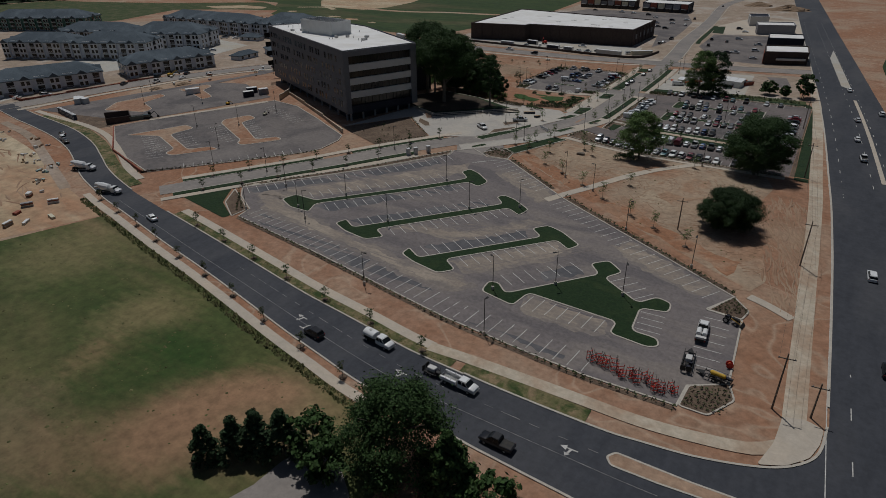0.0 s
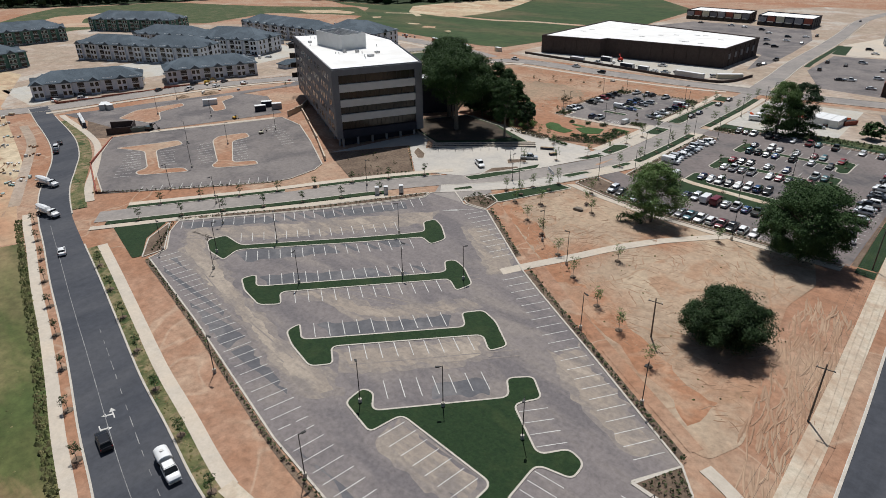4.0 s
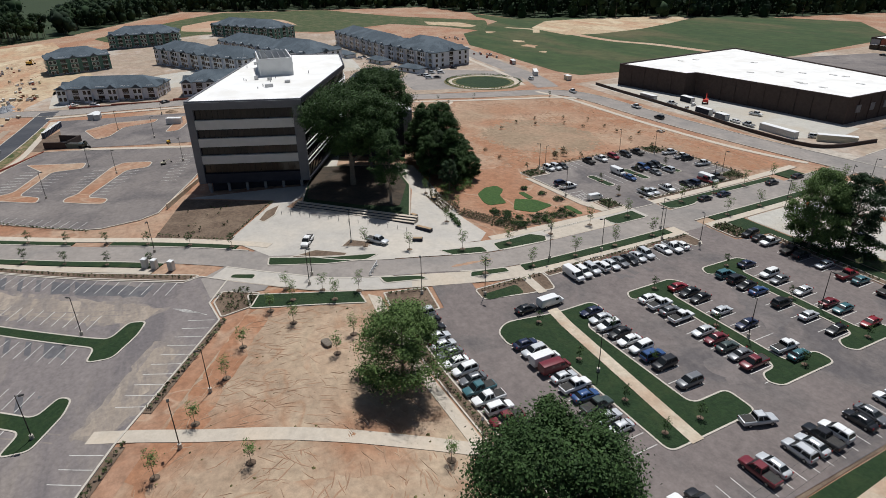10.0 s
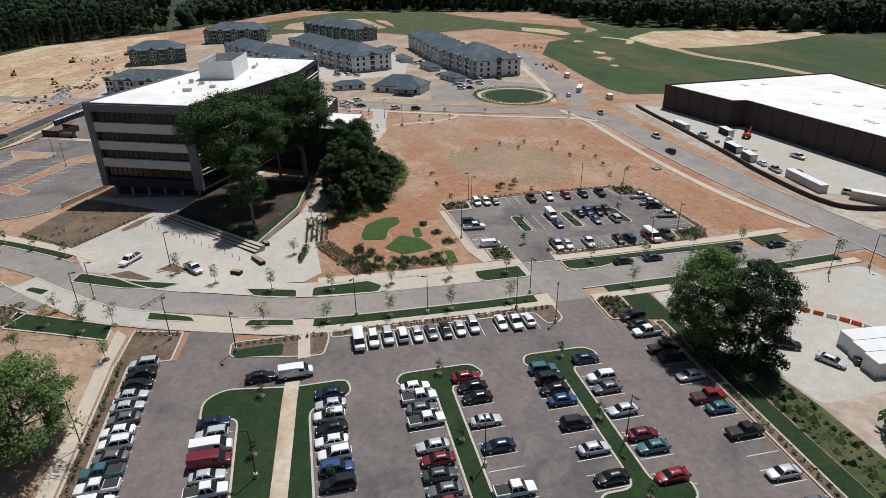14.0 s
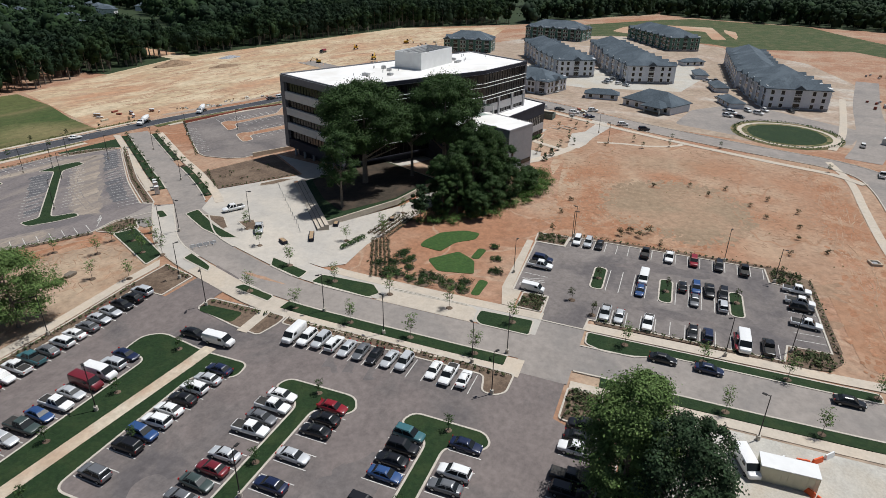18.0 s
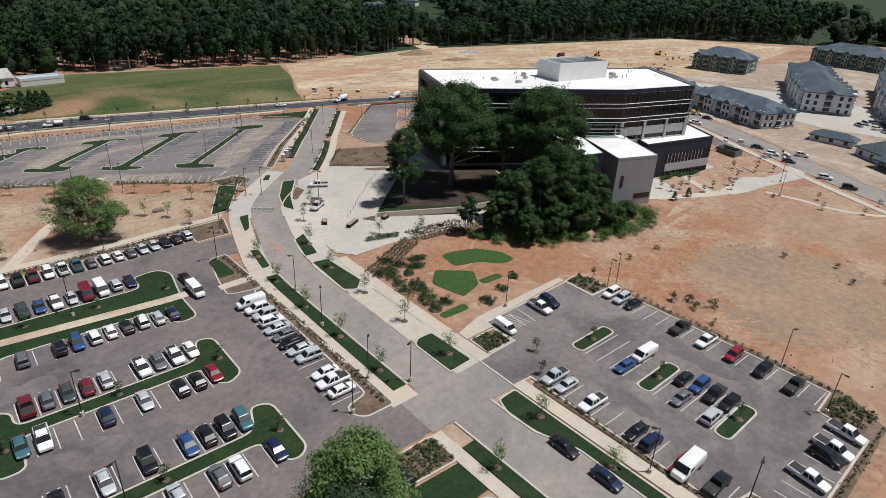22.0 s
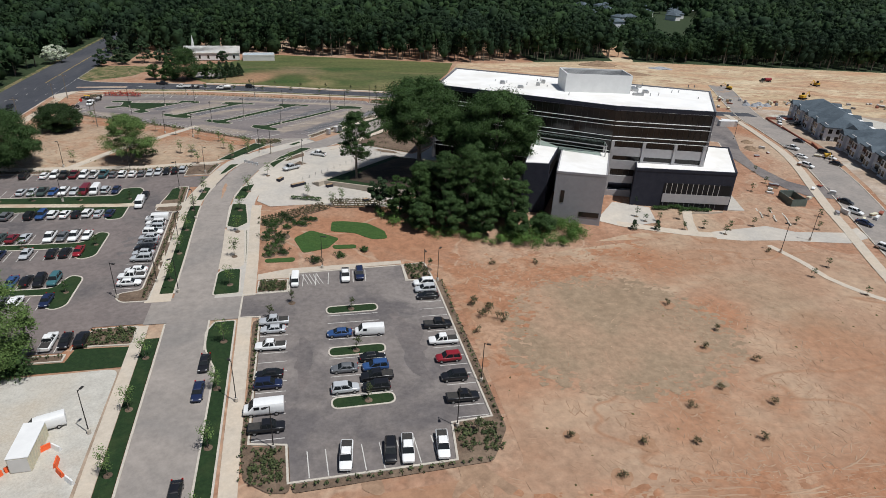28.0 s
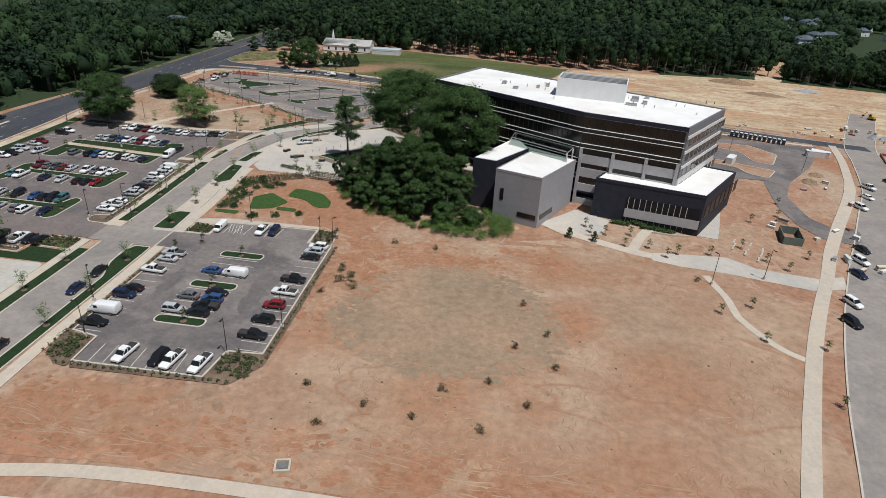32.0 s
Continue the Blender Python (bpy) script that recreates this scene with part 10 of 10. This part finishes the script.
# loose clods and tufts on the bare ground
def scatter(name, poly, n, smin, smax, seed, material, label, category, tall=0.5):
    g = np.random.default_rng(seed)
    xs_, ys_ = [p[0] for p in poly], [p[1] for p in poly]
    v, f = [], []
    while len(f) < n * 5:
        x, y = g.uniform(min(xs_), max(xs_)), g.uniform(min(ys_), max(ys_))
        if not inside(x, y, poly):
            continue
        x, y = site(x, y)
        s = smin + (smax - smin) * g.random() ** 3
        b, z = len(v), H(y, x)
        a0 = g.uniform(0, 6.3)
        for i in range(5):
            r = s * g.uniform(0.6, 1.2)
            v.append((x + math.cos(a0 + i * 1.257) * r, y + math.sin(a0 + i * 1.257) * r, z - 0.03))
        v.append((x + g.uniform(-0.3, 0.3) * s, y + g.uniform(-0.3, 0.3) * s, z + s * tall * g.uniform(0.5, 1.2)))
        f += [(b + i, b + (i + 1) % 5, b + 5) for i in range(5)]
    me = bpy.data.meshes.new(name)
    me.from_pydata(v, [], f)
    return tagged(put(name, me, material), label, category, "", "stuff")


M["clod"] = mat("clod", (0.36, 0.235, 0.155), (0.31, 0.19, 0.12), 0.4, 0.95, (0.40, 0.30, 0.21), 0.05, island=0.12)
M["tuft"] = mat("tuft", (0.09, 0.10, 0.035), (0.20, 0.15, 0.07), 0.3, 0.95, island=0.4)
PLOT_N = [(-134, 274), (-134, 337), (-95, 341), (-95, 354), (-156, 352), (-224, 352), (-226, 312), (-222, 288), (-208, 270), (-186, 266), (-165, 272)]
PLOT_S = [(-86, 184), (-77.5, 196), (-30, 196), (-10, 197), (-9, 174), (-6, 150), (-4, 134), (-30, 146), (-58, 161), (-83, 178)]
CLAY_W = [(-236, 226), (-262, 206), (-256, 236), (-240, 262), (-200, 260), (-230, 254)]
GRADED = [(-180, 84), (-235, 99), (-330, 116), (-480, 130), (-560, 60), (-395, 0), (-320, -16), (-205, 4), (-180, 50)]
scatter("clods", PLOT_N, 1300, 0.06, 0.3, 1, M["clod"], "loose clods of red soil on the plot", "soil clods", 0.4)
scatter("clods", PLOT_S, 800, 0.06, 0.28, 2, M["clod"], "loose clods of soil on the sandy ground", "soil clods", 0.4)
scatter("clods", CLAY_W, 400, 0.08, 0.35, 3, M["clod"], "loose clods of red soil by the annex", "soil clods", 0.4)
scatter("clods", GRADED, 1200, 0.15, 0.6, 4, M["clod"], "rough clods and ruts on the graded sand", "soil clods", 0.3)
scatter("weed_tufts", PLOT_S, 120, 0.1, 0.4, 5, M["tuft"], "sparse dry weed tufts on the sandy ground", "weeds", 0.8)
scatter("weed_tufts", PLOT_N, 140, 0.1, 0.4, 6, M["tuft"], "sparse dry weed tufts on the plot", "weeds", 0.8)
for line_, a, b, n_, sd_ in ((cutx(EDGE_N, -150, -44), -2.5, -0.5, 900, 11), (cutx(EDGE_N, -290, -176), -4.0, -0.6, 700, 12)):
    poly_ = [tuple(p) for p in side(line_, a)] + [tuple(p) for p in reversed(side(line_, b))]
    scatter("weed_tufts", poly_, n_, 0.12, 0.5, sd_, M["tuft"], "green and straw tufts on the weedy verge", "weeds", 0.7)
scatter("weed_tufts", [(-46, 305), (-8, 305), (-8, 311), (-30, 311), (-45, 309.6)], 260, 0.3, 1.2, 13, M["shrub"], "rough bushes and weeds behind the car park", "weeds", 1.0)

# heaps of waste and wrapped bundles beside the side road
M["teal_wrap"] = mat("teal_wrap", (0.20, 0.36, 0.34), (0.45, 0.5, 0.48), 0.8, 0.8)
for i, (x, y) in enumerate(((-263, 102), (-255, 109), (-243, 107), (-229, 95), (-214, 92), (-276, 108), (-217, 97), (-300, 112), (-238, 98), (-206, 86))):
    g_ = random.Random(600 + i)
    t = thing("waste_heap", at(x, y, g_.uniform(0, 180)), "heap of pale building waste on bare sand", "waste heap", "waste heaps")
    for k in range(7):
        w_, d_, z_ = g_.uniform(0.4, 1.6), g_.uniform(0.3, 0.9), g_.uniform(0, 0.45)
        part("scrap", boxed(-w_ / 2, w_ / 2, -d_ / 2, d_ / 2, -0.05, 0.3 + z_, 0.05, pose(g_.uniform(-3, 3), g_.uniform(-1.6, 1.6), 0, 0, g_.uniform(-12, 12), g_.uniform(0, 180))), M[g_.choice(("white_metal", "panel_light", "teal_wrap", "wood", "clod", "curb"))], t)
band("track_site", spline([(-291.4, 116.5), (-262, 111), (-240, 104), (-214, 95), (-193, 87.5)]), -1.6, 1.6, M["dust"], 0.02, label="worn dusty track beside the side road", category="track")


def ruts(name, poly, centre, n, seed, label, long=4.0, wide=0.2, tall=0.09, drift=0.5, heading=None):
    """Low broken ridges of soil left by wheels and tracks, curving round a centre or running along a heading."""
    g = random.Random(seed)
    xs_, ys_ = [p[0] for p in poly], [p[1] for p in poly]
    v, f = [], []
    made = 0
    while made < n:
        x, y = g.uniform(min(xs_), max(xs_)), g.uniform(min(ys_), max(ys_))
        if not inside(x, y, poly):
            continue
        x, y = site(x, y)
        made += 1
        a = math.atan2(y - centre[1], x - centre[0]) + math.pi / 2 if heading is None else radians(heading)
        a += g.gauss(0, drift)
        w, h = wide * g.uniform(0.5, 1.4), tall * g.uniform(0.4, 1.3)
        k = max(3, int(g.uniform(0.4, 1.3) * long / 0.6))
        bend = g.uniform(-0.5, 0.5) / k
        for lane in ((0, 2.0) if g.random() < 0.3 else (0,)):
            cx, cy, ca = x - math.sin(a) * lane, y + math.cos(a) * lane, a
            b = len(v)
            for i in range(k + 1):
                u = math.sin(math.pi * i / k) ** 0.5 if 0 < i < k else 0.05
                nx, ny = -math.sin(ca), math.cos(ca)
                ww = w * u * g.uniform(0.6, 1.3)
                z = H(cy, cx)
                v += [(cx - nx * ww, cy - ny * ww, z - 0.02), (cx + nx * ww * 0.2, cy + ny * ww * 0.2, z + h * u * g.uniform(0.5, 1.2)), (cx + nx * ww, cy + ny * ww, z - 0.02)]
                cx, cy, ca = cx + math.cos(ca) * 0.6, cy + math.sin(ca) * 0.6, ca + bend + g.uniform(-0.05, 0.05)
            for i in range(k):
                q = b + i * 3
                f += [(q, q + 3, q + 4, q + 1), (q + 1, q + 4, q + 5, q + 2)]
    me = bpy.data.meshes.new(name)
    me.from_pydata(v, [], f)
    return tagged(put(name, me, M["rut"]), label, "soil ruts", "", "stuff")


M["rut"] = mat("rut", (0.335, 0.218, 0.145), (0.29, 0.175, 0.11), 0.4, 0.95, (0.36, 0.25, 0.17), 0.06, island=0.1)
ruts("soil_ruts", PLOT_N, (-178, 312), 900, 21, "low broken wheel ruts on the sandy plot", 2.6, 0.14, 0.05, 0.6)
ruts("soil_ruts", [(-150, 326), (-152, 344), (-182, 346), (-198, 330), (-200, 306), (-184, 292), (-174, 300), (-180, 316), (-168, 324)], (-168, 318), 900, 27, "crumbled ridges of soil round the young shrubs", 1.3, 0.16, 0.07, 1.2)
ruts("soil_ruts", [(-228, 300), (-206, 330), (-200, 346), (-222, 348), (-231, 320)], (-168, 318), 400, 28, "crumbled ridges of pale soil beside the street", 1.5, 0.18, 0.07, 1.0)
ruts("soil_ruts", [(-92, 346), (-92, 356), (-156, 352), (-224, 354), (-224, 345), (-156, 343)], (0, 0), 170, 22, "long wheel ruts across the red soil", 9.0, 0.22, 0.06, 0.07, 176)
ruts("soil_ruts", PLOT_S, (-34, 172), 620, 23, "curved wheel ruts on the sandy ground", 3.5, 0.16, 0.07, 0.5)
ruts("soil_ruts", [(-6, 182), (1, 182), (4.5, 150), (6, 124), (2, 124), (-3, 140), (-7, 165)], (0, 0), 240, 24, "long wheel ruts in the red clay track", 6.0, 0.22, 0.1, 0.12, 283)
ruts("soil_ruts", GRADED, (-300, 60), 500, 25, "wheel ruts over the graded sand", 12.0, 0.4, 0.2, 0.25, 168)
ruts("soil_ruts", [(-134, 274), (-150, 268), (-186, 266), (-208, 270), (-215, 282), (-180, 286), (-140, 290)], (-178, 312), 300, 26, "crumbled ridges of red soil below the copse", 2.5, 0.25, 0.12, 0.9)


def heap(name, x, y, rx, ry, h, material, label, category, seed, ang=0):
    """A loose pile with an uneven crest."""
    g = random.Random(seed)
    t = thing(name, at(x, y, ang), label, category)
    n, rings = 18, 5
    v, f = [], []
    for j in range(rings):
        k = 1 - j / rings
        for i in range(n):
            a = 2 * math.pi * i / n
            r = k * g.uniform(0.82, 1.12)
            v.append((math.cos(a) * rx * r, math.sin(a) * ry * r, -0.1 if j == 0 else h * (1 - k ** 1.4) * g.uniform(0.75, 1.1)))
    v.append((0, 0, h))
    for j in range(rings - 1):
        for i in range(n):
            f.append((j * n + i, j * n + (i + 1) % n, (j + 1) * n + (i + 1) % n, (j + 1) * n + i))
    b = (rings - 1) * n
    f += [(b + i, b + (i + 1) % n, b + n) for i in range(n)]
    me = bpy.data.meshes.new("heap_body")
    me.from_pydata(v, [], f)
    put("heap_body", me, material, t)


M["brown_earth"] = mat("brown_earth", (0.21, 0.145, 0.095), (0.27, 0.185, 0.12), 0.5, 0.95, grain=0.3, gscale=0.8)
M["blue_gravel"] = mat("blue_gravel", (0.24, 0.25, 0.27), (0.33, 0.34, 0.36), 0.8, 0.95, grain=0.35, gscale=1.2)
heap("earth_mound", -300, -6, 14, 6, 3.4, M["brown_earth"], "brown earth mound at the edge of the wood", "earth mound", 1, -12)
heap("earth_mound", -311, 25, 12, 5, 1.6, M["brown_earth"], "low brown earth mound on the graded sand", "earth mound", 2, -15)
heap("gravel_pile", -342, 4, 9, 4, 1.6, M["blue_gravel"], "long pile of blue-grey gravel by the wood", "gravel pile", 3, -16)
heap("mulch_pile", -282.4, 182.6, 3.6, 2.6, 1.1, M["brown_earth"], "dark mulch pile on the asphalt yard", "mulch pile", 4, 40)
heap("mulch_pile", -277.2, 193.6, 4.4, 3.0, 1.2, M["brown_earth"], "dark mulch pile on the asphalt yard", "mulch pile", 5, 60)
for i, (x, y, r) in enumerate(((-333, 110.5, 2.2), (-336.5, 112.5, 2.6), (-340.5, 110.6, 2.8), (-344, 112.6, 2.2))):
    heap("rubble_pile", x, y, r * 1.2, r, 1.9, M["blue_gravel"], "pile of blue-grey broken blocks on sand", "rubble pile", 10 + i, i * 50)
M["navy_plastic"] = mat("navy_plastic", (0.025, 0.035, 0.06), (0.035, 0.045, 0.075), 0.8, 0.5)
for i in range(12):
    k = i / 11
    t = thing("portable_toilet", at(-267.5 - 18 * k, 132.4 + 4.5 * k, 166, 0.05), "dark blue portable toilet with a white roof", "portable toilet", "row of portable toilets")
    part("cabin", boxed(-0.62, 0.62, -0.62, 0.62, 0, 2.15, 0.05), M["navy_plastic"], t)
    part("door", boxed(-0.45, 0.45, 0.62, 0.66, 0.15, 2.0), M["panel_grey"], t)
    part("roof", boxed(-0.66, 0.66, -0.66, 0.66, 2.15, 2.4, 0.1), M["white_metal"], t)
container(-292, 151.8, 175, 7.0, 2.5, 2.4, M["panel_light"], "pale blue-grey container in the yard")

# planting in front of the glazed wing
for i, (x, y, L, a) in enumerate(((-206, 248.8, 5.0, 170), (-211.2, 248.4, 3.6, 160), (-214.2, 250.2, 5.2, 175), (-218.4, 251.6, 4.6, 172))):
    t = thing("hedge", at(x, y, a), "low clipped dark green hedge by the wing", "hedge", "hedges by the wing")
    put("foliage", leaf_mesh("foliage", [(-L / 2 + k * 0.6, 0.0, 0.55, 0.75) for k in range(int(L / 0.6))], 90, 0.2, 300 + i), M["leaf"], t)
for x, y in ((-195.2, 252.8), (-199.9, 256.5), (-206.9, 255.4), (-210.3, 261.7), (-217.2, 263.5), (-199.7, 244.6)):
    sapling(1, x, y, 0.8)
wall_line("wall_terrace", [(-213.8, 252.2), (-218.5, 252.9), (-223.5, 252.6)], 0.5, 0.3, M["concrete"], "low pale retaining wall by the wing")

# blossom trees beside the main road
M["blossom"] = mat("blossom", (0.55, 0.55, 0.47), (0.35, 0.42, 0.28), 0.4, 0.8, island=0.3)
for i, (x, y, h) in enumerate(((40, 7, 9.5), (36, 2, 8.5), (41, -5, 9))):
    big_tree(x, y, h, 4.2, "blossom", "small tree in white blossom beside the main road", 400 + i, 0.12, 26, 70, 0.5)
heap("earth_mound", -75, 712, 14, 9, 4.0, M["brown_earth"], "brown earth mound beyond the shops", "earth mound", 31, 20)
heap("earth_mound", -46, 684, 20, 12, 5.0, M["brown_earth"], "wide red-brown earth mound beyond the shops", "earth mound", 32, 10)
sheet("car_park_yard", [(-27, 361), (-18, 363), (-13.7, 339), (-20.3, 338)], M["asphalt_parked"], 0.034, label="dark asphalt patch beside the gravel yard", category="car park")
M["tall_grass"] = mat("tall_grass", (0.085, 0.105, 0.034), (0.17, 0.15, 0.07), 0.4, 0.95, island=0.35)
edge_ = cutx(EDGE_S, -182, -50)
scatter("grass_fringe", [tuple(p) for p in side(edge_, 4.1)] + [tuple(p) for p in reversed(side(edge_, 5.8))], 2200, 0.15, 0.55, 41, M["tall_grass"], "fringe of tall grass along the path", "grass", 1.3)
scatter("grass_fringe", [(-172, 50), (-160, 76), (-116, 70), (-80, 60), (-56, 52), (-90, 10), (-150, 10)], 900, 0.1, 0.4, 42, M["tall_grass"], "tufts of rough grass on the seeded field", "grass", 0.5)
